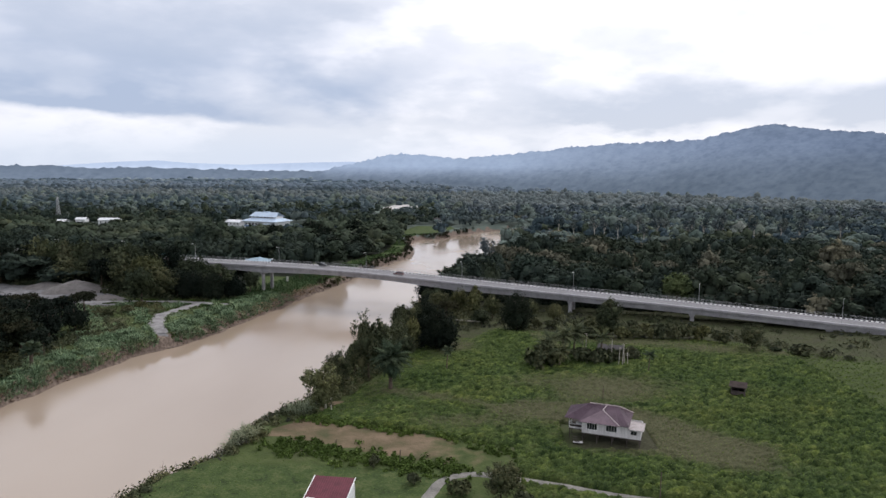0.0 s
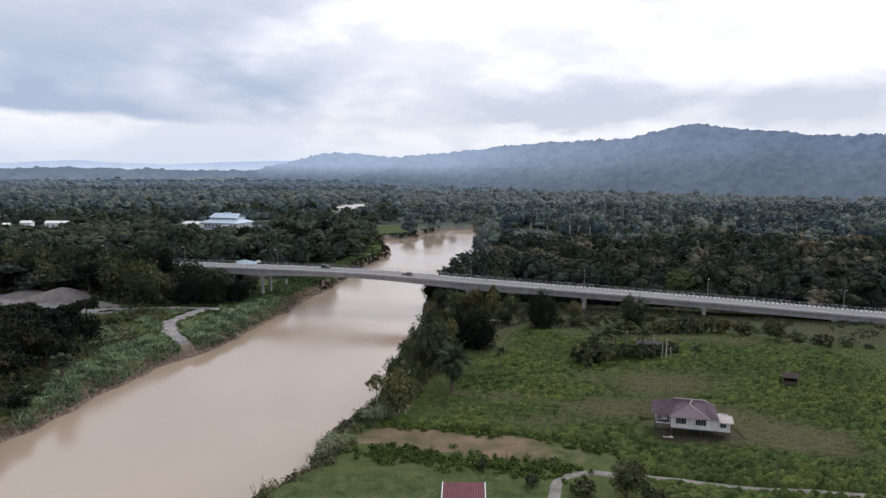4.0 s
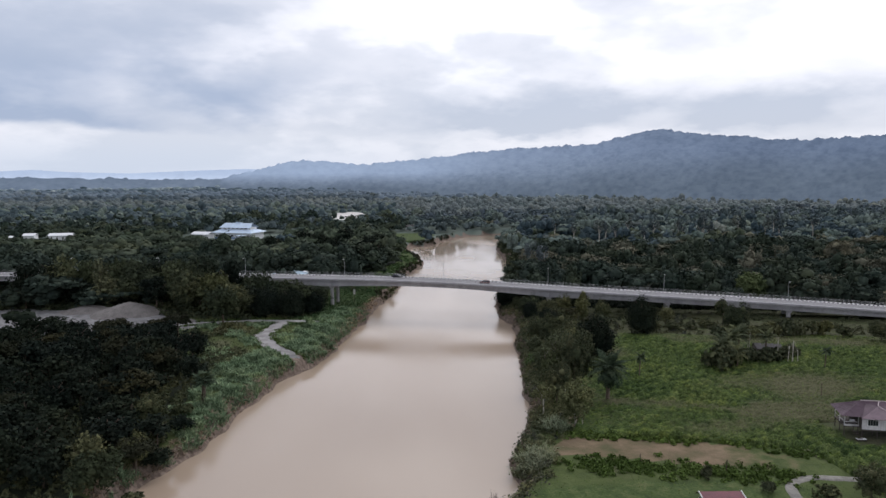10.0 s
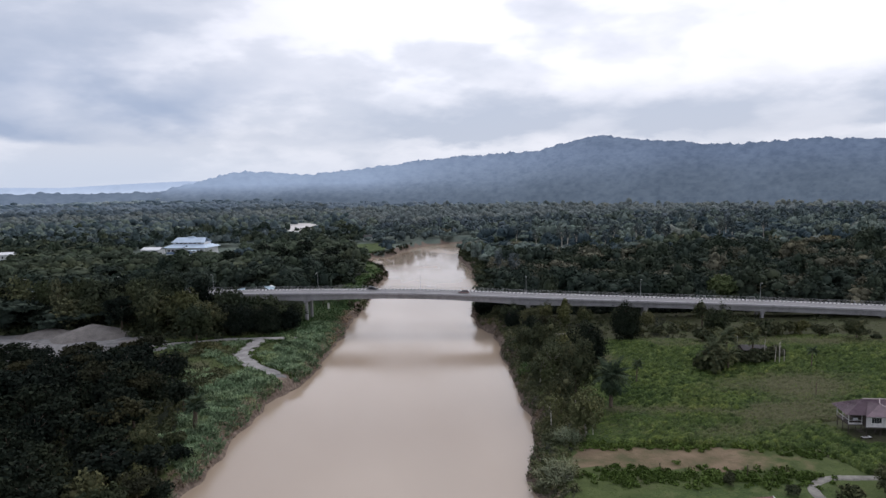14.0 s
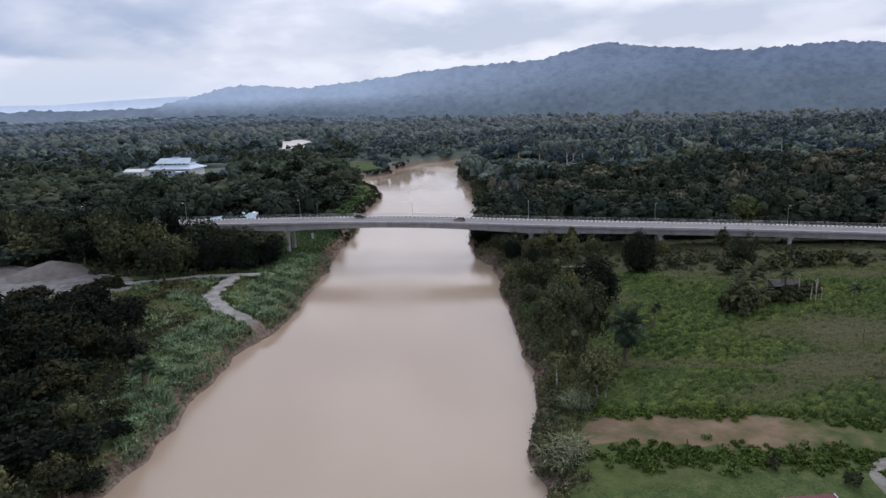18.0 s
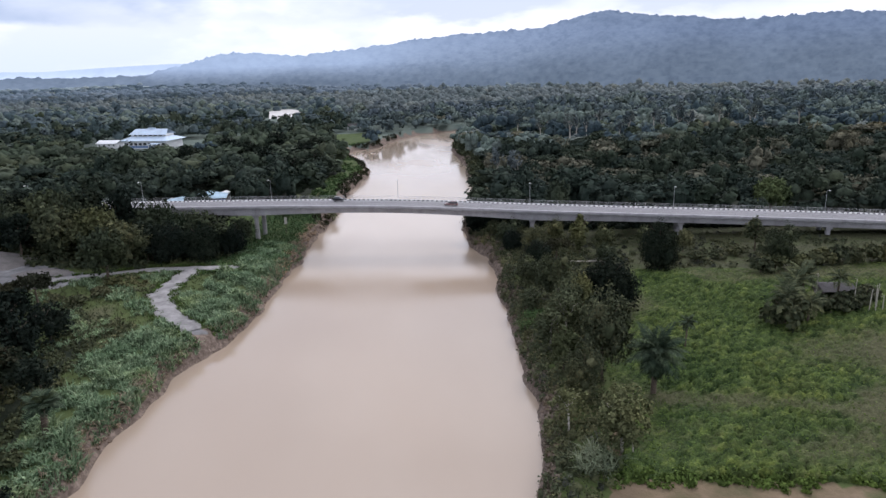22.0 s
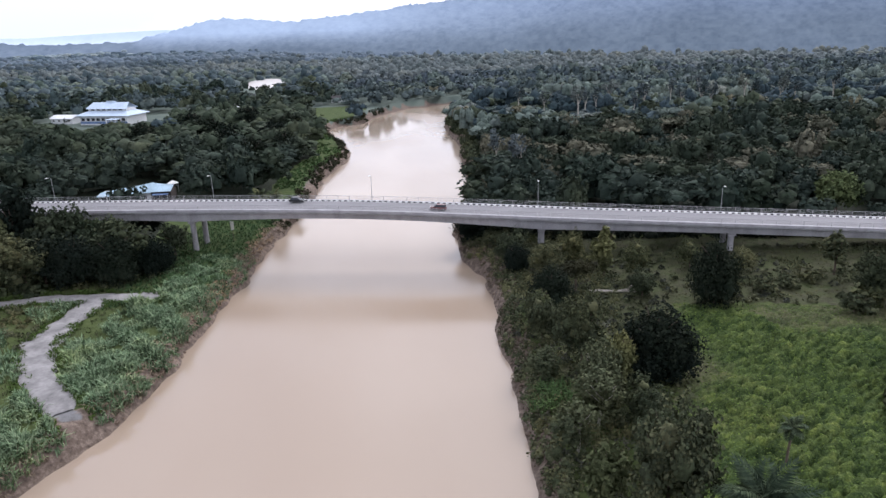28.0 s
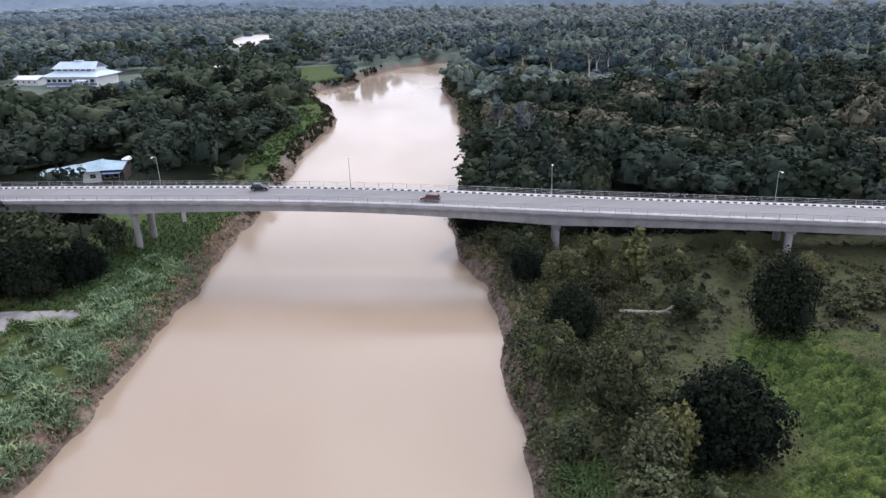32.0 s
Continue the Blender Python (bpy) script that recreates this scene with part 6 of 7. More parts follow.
def plant(name, label, leaf, x, y, temps, r, h_lo, h_hi, width=(0.85, 1.25)):
    out = []
    z = ground_height(x, y)
    which = r.integers(len(temps), size=len(x))
    for k, (V, F) in enumerate(temps):
        i = np.nonzero(which == k)[0]
        if not len(i):
            continue
        a, s = r.uniform(0, TAU, len(i)), r.uniform(*width, len(i)) * np.where(r.random(len(i)) < 0.12, 1.35, 1.0)
        s = s * np.where((x[i] < -20) & (y[i] < 560), 1.25, 1.0)
        hz = r.uniform(h_lo, h_hi, len(i)) / 10.5 * np.where(r.random(len(i)) < 0.1, 1.3, 1.0)
        big = 1 + 0.25 * wave(x[i], y[i], 40.0, 1.0)
        hz *= big
        c, sn = np.cos(a), np.sin(a)
        W = np.empty((len(i), len(V), 3), np.float32)
        W[:, :, 0] = (V[:, 0] * c[:, None] - V[:, 1] * sn[:, None]) * s[:, None] + x[i][:, None]
        W[:, :, 1] = (V[:, 0] * sn[:, None] + V[:, 1] * c[:, None]) * s[:, None] + y[i][:, None]
        W[:, :, 2] = V[:, 2] * hz[:, None] + z[i][:, None] - 0.4
        off = (np.arange(len(i)) * len(V))[:, None, None]
        out.append((W.reshape(-1, 3), [(f[None] + off).reshape(-1, f.shape[1]) for f in F]))
    stuff(name, *merge(out), leaf, label, "forest")


r = np.random.default_rng(77)
NEAR_T = forest_templates(8, 460, 0.49, 10, 4, 81, 0.46)
MID_T = forest_templates(7, 60, 0.8, 5, 4, 82, 0.7)
MID_FAR_T = forest_templates(6, 42, 0.95, 3, 4, 85, 0.72)
FAR_T = forest_templates(5, 10, 1.2, 2, 4, 83, 0.95)
EDGE_T = forest_templates(5, 0, 1.9, 1, 4, 84, 1.0)
x, y = scatter(-330, 330, 240, 430, 10.6, lambda x, y: in_sight(x, y) & ~no_wood(x, y) & (wave(x, y, 17.0, 9) > -0.8), r)
pick = r.random(len(x)) + 0.25 * wave(x, y, 30.0, 6) - 0.3 * (bridge_sv(x, y)[1] < 45) - 0.2 * (x < -20) + 0.12 * (x > 0)
for lo, hi, leaf, name, label in ((-9, 0.46, "wood_dark", "forest_dark", "dense dark green forest behind the bridge"), (0.46, 0.88, "wood_mid", "forest_green", "dense mid-green forest behind the bridge"), (0.88, 9, "wood_pale", "forest_olive", "scattered olive crowns in the forest")):
    k = (pick >= lo) & (pick < hi)
    plant(name, label, leaf, x[k], y[k], NEAR_T, r, 7.0, 14.5, (0.95, 1.8))
x, y = scatter(-260, -178, 96, 246, 8.6, lambda x, y: y < 320 + x * 0.33, r)
plant("wood_behind", "dark wood behind the river bank", "shade", x, y, MID_T, r, 9, 13)


def upstream_woods(x, y, temps, h, w, tag):
    """Sorts crowns by leaf colour; the haze painted into the leaves grows gradually up the valley."""
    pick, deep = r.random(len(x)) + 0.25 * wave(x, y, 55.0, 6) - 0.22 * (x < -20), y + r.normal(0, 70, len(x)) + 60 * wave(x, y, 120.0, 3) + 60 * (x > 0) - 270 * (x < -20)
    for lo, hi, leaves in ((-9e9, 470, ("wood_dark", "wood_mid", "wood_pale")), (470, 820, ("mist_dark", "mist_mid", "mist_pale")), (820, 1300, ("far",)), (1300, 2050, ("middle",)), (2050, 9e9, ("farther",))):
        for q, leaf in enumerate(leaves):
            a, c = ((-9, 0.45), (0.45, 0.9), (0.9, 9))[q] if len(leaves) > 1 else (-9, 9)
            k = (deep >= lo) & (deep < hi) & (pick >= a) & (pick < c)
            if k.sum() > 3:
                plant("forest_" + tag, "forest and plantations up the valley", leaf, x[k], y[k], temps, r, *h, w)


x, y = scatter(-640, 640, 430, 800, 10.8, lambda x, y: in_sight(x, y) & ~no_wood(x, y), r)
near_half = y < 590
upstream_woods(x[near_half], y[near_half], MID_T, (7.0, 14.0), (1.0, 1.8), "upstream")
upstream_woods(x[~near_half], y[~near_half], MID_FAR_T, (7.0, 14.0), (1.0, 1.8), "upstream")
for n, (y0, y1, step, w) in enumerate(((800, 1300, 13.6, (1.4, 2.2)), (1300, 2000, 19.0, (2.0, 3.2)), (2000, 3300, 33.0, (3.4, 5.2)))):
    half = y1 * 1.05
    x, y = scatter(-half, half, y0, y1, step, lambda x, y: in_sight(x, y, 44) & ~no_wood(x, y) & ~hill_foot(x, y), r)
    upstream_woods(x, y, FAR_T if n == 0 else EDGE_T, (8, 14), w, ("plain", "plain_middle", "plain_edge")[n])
# emergent trees with bare pale trunks, haze painted into their leaf colour
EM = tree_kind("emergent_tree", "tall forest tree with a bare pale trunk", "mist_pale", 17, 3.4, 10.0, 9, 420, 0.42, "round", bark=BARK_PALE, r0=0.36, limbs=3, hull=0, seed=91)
EM["group"] = "pale-trunked trees above the forest"
spots = [(158, 455), (150, 462), (132, 470), (120, 458), (172, 470), (186, 452), (108, 478), (200, 480), (96, 466), (142, 490), (210, 462), (164, 498), (88, 455), (178, 490), (225, 470), (240, 500), (128, 505), (78, 478), (16, 330), (14, 352), (70, 500), (255, 475), (190, 510)]
for k, (ex, ey) in enumerate(spots):
    s = rng.uniform(1.0, 1.3)
    m = pose(ex, ey, float(ground_height(ex, ey)) - 0.2, 0, 0, k * 67) @ Matrix.Diagonal((s, s, s, 1))
    if k:
        keep = EM.matrix_basis.copy()
        EM.matrix_basis = Matrix.Identity(4)
        copy_thing(EM, m)
        EM.matrix_basis = keep
    else:
        EM.matrix_basis = m

# ==== buildings ====
def corrugated(name, a, b, c, d, material, parent, label="", ribs=24, depth=0.035, thick=0.05):
    """A roof sheet over the corners a, b (eave) and c, d (ridge; d over a), with ribs running down the slope."""
    bm = bmesh.new()
    A, B, C, D = (Vector(p) for p in (a, b, c, d))
    n = (B - A).cross(D - A).normalized()
    if n.z < 0:
        n = -n
    rows = []
    for k in range(ribs * 2 + 1):
        t = k / (ribs * 2)
        off = n * (depth if k % 2 else 0)
        rows.append((A.lerp(B, t) + off, D.lerp(C, t) + off))
    top = [(bm.verts.new(p), bm.verts.new(q)) for p, q in rows]
    low = [(bm.verts.new(p - n * thick), bm.verts.new(q - n * thick)) for p, q in rows]
    for (p0, q0), (p1, q1), (r0, s0), (r1, s1) in zip(top[:-1], top[1:], low[:-1], low[1:]):
        bm.faces.new((p0, p1, q1, q0)), bm.faces.new((r1, r0, s0, s1))
        bm.faces.new((p1, p0, r0, r1))
    bmesh.ops.recalc_face_normals(bm, faces=bm.faces[:])
    return part(name, bm, material, parent, label)


def window(parent, u0, u1, v, z0, z1, panes=3, out=-1, frame_mat=None):
    """A framed window in a wall that faces -v."""
    w = part("window", boxes(((u0 - 0.07, v + out * 0.05, z0 - 0.07), (u1 + 0.07, v + out * 0.005, z0)), ((u0 - 0.07, v + out * 0.05, z1), (u1 + 0.07, v + out * 0.005, z1 + 0.07)),
                             ((u0 - 0.07, v + out * 0.05, z0), (u0, v + out * 0.005, z1)), ((u1, v + out * 0.05, z0), (u1 + 0.07, v + out * 0.005, z1))), frame_mat or PAINT_WHITE, parent)
    step = (u1 - u0) / panes
    for k in range(panes):
        part("pane", boxes(((u0 + k * step + 0.03, v + out * 0.025, z0), (u0 + (k + 1) * step - 0.03, v + out * 0.004, z1))), GLASS, w)
    return w


def stilt_house():
    g = 0.72
    h = thing("house", "whitewashed timber stilt house with a faded maroon tin roof", "house", at=pose(27.1, 131.2, g, 0, 0, -18.5))
    F, E = 2.1, 4.55
    part("floor_deck", boxes(((-2.75, 1.6, F - 0.18), (0, 7.2, F)), ((0, 0, F - 0.18), (8.7, 7.2, F)), ((8.7, 0.15, F - 0.3), (11.0, 5.2, F - 0.12))), PLANK_DARK, h)
    # front wall of single boards, with gaps for the windows behind the frames
    board = boxes(((0, 0, 0), (0.196, 0.05, 1)))
    me = bpy.data.meshes.new("board")
    board.to_mesh(me), board.free()
    me.materials.append(PLANK)
    front = part("front_wall", boxes(((0.02, 0.06, F), (8.68, 0.12, E))), PLANK, h)
    for k in range(43):
        part("board", me, None, front, at=pose(0.05 + k * 0.2, rng.uniform(0.0, 0.008), F - 0.12 - rng.uniform(0, 0.06)) @ Matrix.Diagonal((1, 1, E - F + 0.1, 1)))
    part("side_wall", boxes(((8.6, 0.14, F), (8.7, 7.2, E))), PLANK, h)
    part("back_wall", boxes(((0, 7.1, F), (8.6, 7.2, E))), PLANK, h)
    part("veranda_wall", boxes(((0.0, 0.14, F), (0.1, 7.1, E))), PLANK_DARK, h)
    window(h, 1.0, 2.9, 0, 2.95, 4.1, 4), window(h, 4.6, 6.6, 0, 2.95, 4.1, 4)
    # veranda rail and posts
    for u, v in ((-2.65, 1.7), (-2.65, 4.4), (-2.65, 7.1), (-0.1, 1.7)):
        part("veranda_post", boxes(((u - 0.06, v - 0.06, F), (u + 0.06, v + 0.06, E)), bevel=0.01), PLANK, h)
    part("veranda_rail", boxes(((-2.7, 1.62, F + 0.8), (0, 1.7, F + 0.9)), ((-2.72, 1.62, F), (0, 1.67, F + 0.34)), ((-2.7, 1.7, F + 0.8), (-2.62, 7.1, F + 0.9))), PLANK, h)
    part("laundry", boxes(((-1.5, 2.4, F + 0.5), (-0.5, 2.45, F + 1.1)), bevel=0.02), WALL_WHITE, h, "pale cloth hung in the veranda")
    # annex
    ax = part("annex", boxes(((8.75, 0.2, F - 0.12), (11.0, 0.28, 4.0)), ((10.92, 0.3, F - 0.12), (11.0, 5.2, 4.0)), ((8.75, 5.1, F - 0.12), (10.9, 5.2, 4.0))), PLANK, h, "lean-to of pale weathered boards")
    window(ax, 9.2, 10.2, 0.2, 2.9, 3.5, 2, frame_mat=PLANK_DARK)
    corrugated("annex_roof", (8.75, -0.35, 4.02), (11.6, -0.35, 3.92), (11.6, 3.0, 4.42), (8.75, 3.0, 4.52), plain("roof_sheet_bleached", (0.36, 0.32, 0.31), 0.45, 0.9, 0.7), h, "bleached and rusting tin sheet", 9)
    # stilts
    for u in (0.2, 2.9, 5.7, 8.4, 10.8):
        for v in (0.3, 2.6, 5.0, 7.0):
            if u < 10 or v < 5.1:
                bm = bmesh.new()
                rod(bm, (u, v, -0.5), (u, v, F - 0.17), 0.09, n=8)
                part("stilt", bm, PLANK_DARK, h)
    for v in (1.8, 4.4, 7.0):
        bm = bmesh.new()
        rod(bm, (-2.6, v, -0.5), (-2.6, v, F - 0.17), 0.09, n=8)
        part("stilt", bm, PLANK_DARK, h)
    # hipped roof and the smaller hip over the front
    L, R, Fr, B, K = -3.5, 9.5, -0.75, 8.0, 6.75
    e = E - 0.08
    rl, rr, rv = 0.9, 6.4, 4.0
    corrugated("roof_slope", (L, Fr + 1.5, e - 0.1), (L, B, e), (rl, rv, K), (rl, rv - 0.02, K), ROOF_PURPLE, h, ribs=22)
    corrugated("roof_slope", (L, Fr + 1.5, e - 0.1), (R - 0.6, Fr + 0.1, e), (rr, rv, K), (rl, rv, K), ROOF_PURPLE, h, ribs=30)
    corrugated("roof_slope", (R - 0.6, Fr + 0.1, e), (R - 0.6, B, e), (rr, rv, K), (rr, rv - 0.02, K), ROOF_PURPLE, h, ribs=22)
    corrugated("roof_slope", (L, B, e), (R - 0.6, B, e), (rr, rv, K), (rl, rv, K), ROOF_PURPLE, h, ribs=30)
    ap = (3.6, 2.5, 6.2)
    # front face of the small hip is paler than its sides
    pink = plain("roof_sheet_pinkish", (0.150, 0.105, 0.125), 0.3, 0.6, 0.65, fine=4)
    bm = bmesh.new()
    poly(bm, [(-0.5, Fr - 0.1, e + 0.02), (7.2, Fr - 0.1, e + 0.02), ap], 0.05)
    part("front_hip", bm, pink, h, "paler pinkish tin sheet")
    bm = bmesh.new()
    poly(bm, [(7.2, Fr - 0.1, e + 0.02), (6.0, 3.2, 6.35), ap], 0.05)
    part("front_hip_side", bm, ROOF_PURPLE, h)
    bm = bmesh.new()
    poly(bm, [(-0.5, Fr - 0.1, e + 0.02), ap, (1.6, 3.2, 6.35)], 0.05)
    part("front_hip_side", bm, ROOF_PURPLE, h)
    caps = plain("ridge_cap_pale", (0.45, 0.38, 0.38), 0.3, 1.0, 0.6)
    for a, b in (((rl, rv, K + 0.04), (rr, rv, K + 0.04)), ((rr, rv, K + 0.04), (R - 0.6, B, e + 0.06)), (ap, (7.2, Fr - 0.1, e + 0.06)), (ap, (4.2, 3.9, 6.74))):
        part("ridge_cap", rods((a, b, 0.11), n=6), caps, h)
    bm = bmesh.new()
    for k in range(5):
        box(bm, (-2.0 + k * 0.28, -0.6 - k * 0.25, F - 0.35 - k * 0.38), (-1.0 + k * 0.28, -0.35 - k * 0.25, F - 0.3 - k * 0.38))
    part("steps", bm, PLANK_DARK, h)


stilt_house()
tub = thing("bench", "low weathered plank bench before the house", "bench", at=pose(26.3, 130.2, 0.8, 0, 0, -10))
part("seat", boxes(((-0.9, -0.4, 0.42), (0.9, 0.4, 0.5)), bevel=0.01), PLANK, tub)
for u in (-0.8, 0.8):
    part("leg", boxes(((u - 0.06, -0.35, -0.15), (u + 0.06, 0.35, 0.42))), PLANK_DARK, tub)


def field_hut(x, y, turn, size, label, roof, wall_h=1.9, stilts=0.9):
    h = thing("hut", label, "hut", at=pose(x, y, float(ground_height(x, y)), 0, 0, turn))
    s = size / 2
    for u in (-s, s):
        for v in (-s, s):
            part("post", boxes(((u - 0.07, v - 0.07, -0.4), (u + 0.07, v + 0.07, stilts + wall_h))), PLANK_DARK, h)
    part("floor_deck", boxes(((-s - 0.1, -s - 0.1, stilts - 0.12), (s + 0.1, s + 0.1, stilts))), PLANK_DARK, h)
    part("front_wall", boxes(((-s + 0.08, -s - 0.03, stilts), (s - 0.08, -s + 0.03, stilts + 0.8))), PLANK_DARK, h)
    part("side_wall", boxes(((-s - 0.03, -s + 0.08, stilts), (-s + 0.03, s - 0.08, stilts + wall_h))), PLANK_DARK, h)
    part("side_wall", boxes(((s - 0.03, -s + 0.08, stilts), (s + 0.03, s - 0.08, stilts + wall_h))), PLANK_DARK, h)
    part("back_wall", boxes(((-s + 0.08, s - 0.03, stilts), (s - 0.08, s + 0.03, stilts + wall_h))), PLANK_DARK, h)
    z, e = stilts + wall_h, s + 0.45
    corrugated("roof_slope", (-e, -e, z - 0.1), (e, -e, z - 0.1), (e, 0, z + 0.75), (-e, 0, z + 0.75), roof, h, ribs=12)
    corrugated("roof_slope", (-e, e, z - 0.1), (e, e, z - 0.1), (e, 0, z + 0.75), (-e, 0, z + 0.75), roof, h, ribs=12)


field_hut(67.6, 159.2, -25, 2.9, "small ruined field hut on stilts with a rusty roof", ROOF_RUST)
field_hut(45.5, 193.5, -18, 6.4, "abandoned hut with a grey tin roof in the scrub", ROOF_GREY, 2.3, 0.3)


def red_house():
    h = thing("house", "small house with a faded red tin roof and white trim", "house", at=pose(-16.3, 104.3, float(ground_height(-16, 104)), 0, 0, -6))
    for a, b in (((-3, -3.4, -0.3), (3, -3.3, 2.4)), ((-3, 3.3, -0.3), (3, 3.4, 2.4)), ((-3, -3.3, -0.3), (-2.9, 3.3, 2.4)), ((2.9, -3.3, -0.3), (3, 3.3, 2.4))):
        part("wall", boxes((a, b)), WALL_WHITE, h)
    red = plain("roof_sheet_red", (0.115, 0.022, 0.034), 0.4, 0.6, 0.6, fine=4)
    corrugated("roof_slope", (-3.3, -4.2, 2.35), (3.3, -4.2, 2.35), (3.3, 2.6, 3.7), (-3.3, 2.6, 3.7), red, h, ribs=18)
    corrugated("roof_slope", (-3.3, 4.4, 2.6), (3.3, 4.4, 2.6), (3.3, 2.6, 3.7), (-3.3, 2.6, 3.7), red, h, ribs=18)
    for u in (-3.34, 3.34):
        part("barge_board", rods(((u, -4.2, 2.42), (u, 2.6, 3.77), 0.09), n=4), PAINT_WHITE, h)
    part("roof_patch", boxes(((-3.0, -3.9, 2.55), (-1.6, -2.9, 2.72))), PAINT_WHITE, h, "pale patch of newer sheet")


red_house()


def hall():
    h = thing("assembly_hall", "large white hall with a two-tier pale blue roof", "hall", at=pose(-170, 606, 0.2, 0, 0, -24) @ Matrix.Diagonal((1, 1, 1.2, 1)))
    W, D = 17.0, 10.0
    for lo, hi in (((-W, -D, -1), (W, -D + 0.3, 5)), ((-W, D - 0.3, -1), (W, D, 5)), ((-W, -D + 0.3, -1), (-W + 0.3, D - 0.3, 5)), ((W - 0.3, -D + 0.3, -1), (W, D - 0.3, 5))):
        part("wall", boxes((lo, hi)), WALL_WHITE, h)
    part("blue_band", boxes(((-W, -D - 0.06, 0.6), (W, -D - 0.005, 1.8))), WALL_BLUE, h, "blue painted wall band")
    for k in range(9):
        u = -W + 1.0 + k * 3.65
        window(h, u, u + 2.4, -D - 0.01, 2.1, 3.5, 3)
    e = 4.8
    for pts in (((-W - 2, -D - 2, e), (W + 2, -D - 2, e), (W - 3, -5, 6.8), (-W + 3, -5, 6.8)), ((-W - 2, D + 2, e), (W + 2, D + 2, e), (W - 3, 5, 6.8), (-W + 3, 5, 6.8)),
                ((-W - 2, -D - 2, e), (-W - 2, D + 2, e), (-W + 3, 5, 6.8), (-W + 3, -5, 6.8)), ((W + 2, -D - 2, e), (W + 2, D + 2, e), (W - 3, 5, 6.8), (W - 3, -5, 6.8))):
        corrugated("lower_roof", *pts, ROOF_PALE, h, ribs=36, depth=0.05)
    part("clerestory", boxes(((-W + 3.2, -4.9, 6.6), (W - 3.2, 4.9, 8.2))), WALL_WHITE, h)
    for k in range(6):
        u = -W + 5.2 + k * 4.0
        window(h, u, u + 2.6, -4.9, 7.1, 7.7, 3)
    corrugated("upper_roof", (-W + 2, -6.2, 8.0), (W - 2, -6.2, 8.0), (W - 4, 0, 11.0), (-W + 4, 0, 11.0), ROOF_PALE, h, ribs=36, depth=0.05)
    corrugated("upper_roof", (-W + 2, 6.2, 8.0), (W - 2, 6.2, 8.0), (W - 4, 0, 11.0), (-W + 4, 0, 11.0), ROOF_PALE, h, ribs=36, depth=0.05)
    part("ridge_cap", boxes(((-3, -0.6, 11.0), (3, 0.6, 11.6)), bevel=0.1), ROOF_PALE, h)
    porch = part("porch", boxes(((W - 9, -D - 9, 3.4), (W - 2, -D - 3, 3.7))), ROOF_PALE, h, "entrance porch with a flat roof")
    for u in (W - 8.6, W - 2.4):
        for v in (-D - 8.6, -D - 3.4):
            part("porch_post", boxes(((u - 0.15, v - 0.15, -1), (u + 0.15, v + 0.15, 3.4))), PAINT_WHITE, porch)


hall()


def long_building(x, y, turn, L, W, H, label, roof, wall=WALL_WHITE, name="building"):
    b = thing(name, label, "building", at=pose(x, y, float(ground_height(x, y)), 0, 0, turn))
    for lo, hi in (((-L / 2, -W / 2, -0.8), (L / 2, -W / 2 + 0.2, H)), ((-L / 2, W / 2 - 0.2, -0.8), (L / 2, W / 2, H)), ((-L / 2, -W / 2 + 0.2, -0.8), (-L / 2 + 0.2, W / 2 - 0.2, H)), ((L / 2 - 0.2, -W / 2 + 0.2, -0.8), (L / 2, W / 2 - 0.2, H))):
        part("wall", boxes((lo, hi)), wall, b)
    e, k = W / 2 + 0.8, H + W * 0.2
    corrugated("roof_slope", (-L / 2 - 0.8, -e, H - 0.2), (L / 2 + 0.8, -e, H - 0.2), (L / 2 + 0.8, 0, k), (-L / 2 - 0.8, 0, k), roof, b, ribs=26)
    corrugated("roof_slope", (-L / 2 - 0.8, e, H - 0.2), (L / 2 + 0.8, e, H - 0.2), (L / 2 + 0.8, 0, k), (-L / 2 - 0.8, 0, k), roof, b, ribs=26)
    n = max(2, int(L / 3.5))
    for q in range(n):
        u = -L / 2 + (q + 0.5) * L / n
        window(b, u - 0.6, u + 0.6, -W / 2, H * 0.4, H * 0.75, 2)
    return b


PALE_SHEET = plain("roof_sheet_white", (0.70, 0.71, 0.73), 0.12, 0.2, 0.55, fine=3)
for x, y, turn, L, W, H, roof in ((-350, 592, 5, 17, 8, 5.0, PALE_SHEET), (-329, 595, 2, 8, 7, 6.5, PALE_SHEET), (-310, 606, 0, 17, 8, 5.5, PALE_SHEET), (-372, 588, 8, 16, 7, 4.5, PALE_SHEET)):
    long_building(x, y, turn, L, W, H, "low school building with a white sheet roof", roof)["group"] = "white-roofed buildings among the trees"
long_building(-203, 622, -24, 16, 9, 3.6, "low white outbuilding beside the hall", PALE_SHEET)
long_building(-98, 632, -10, 11, 6, 3.0, "small pale house on the grass beyond the wood", PALE_SHEET)
long_building(-20, 668, -10, 12, 7, 3.4, "small pale house beyond the grassy bank", ROOF_GREY)
long_building(-68, 836, 0, 7, 5, 3.2, "pale house in front of the far river bend", PALE_SHEET)


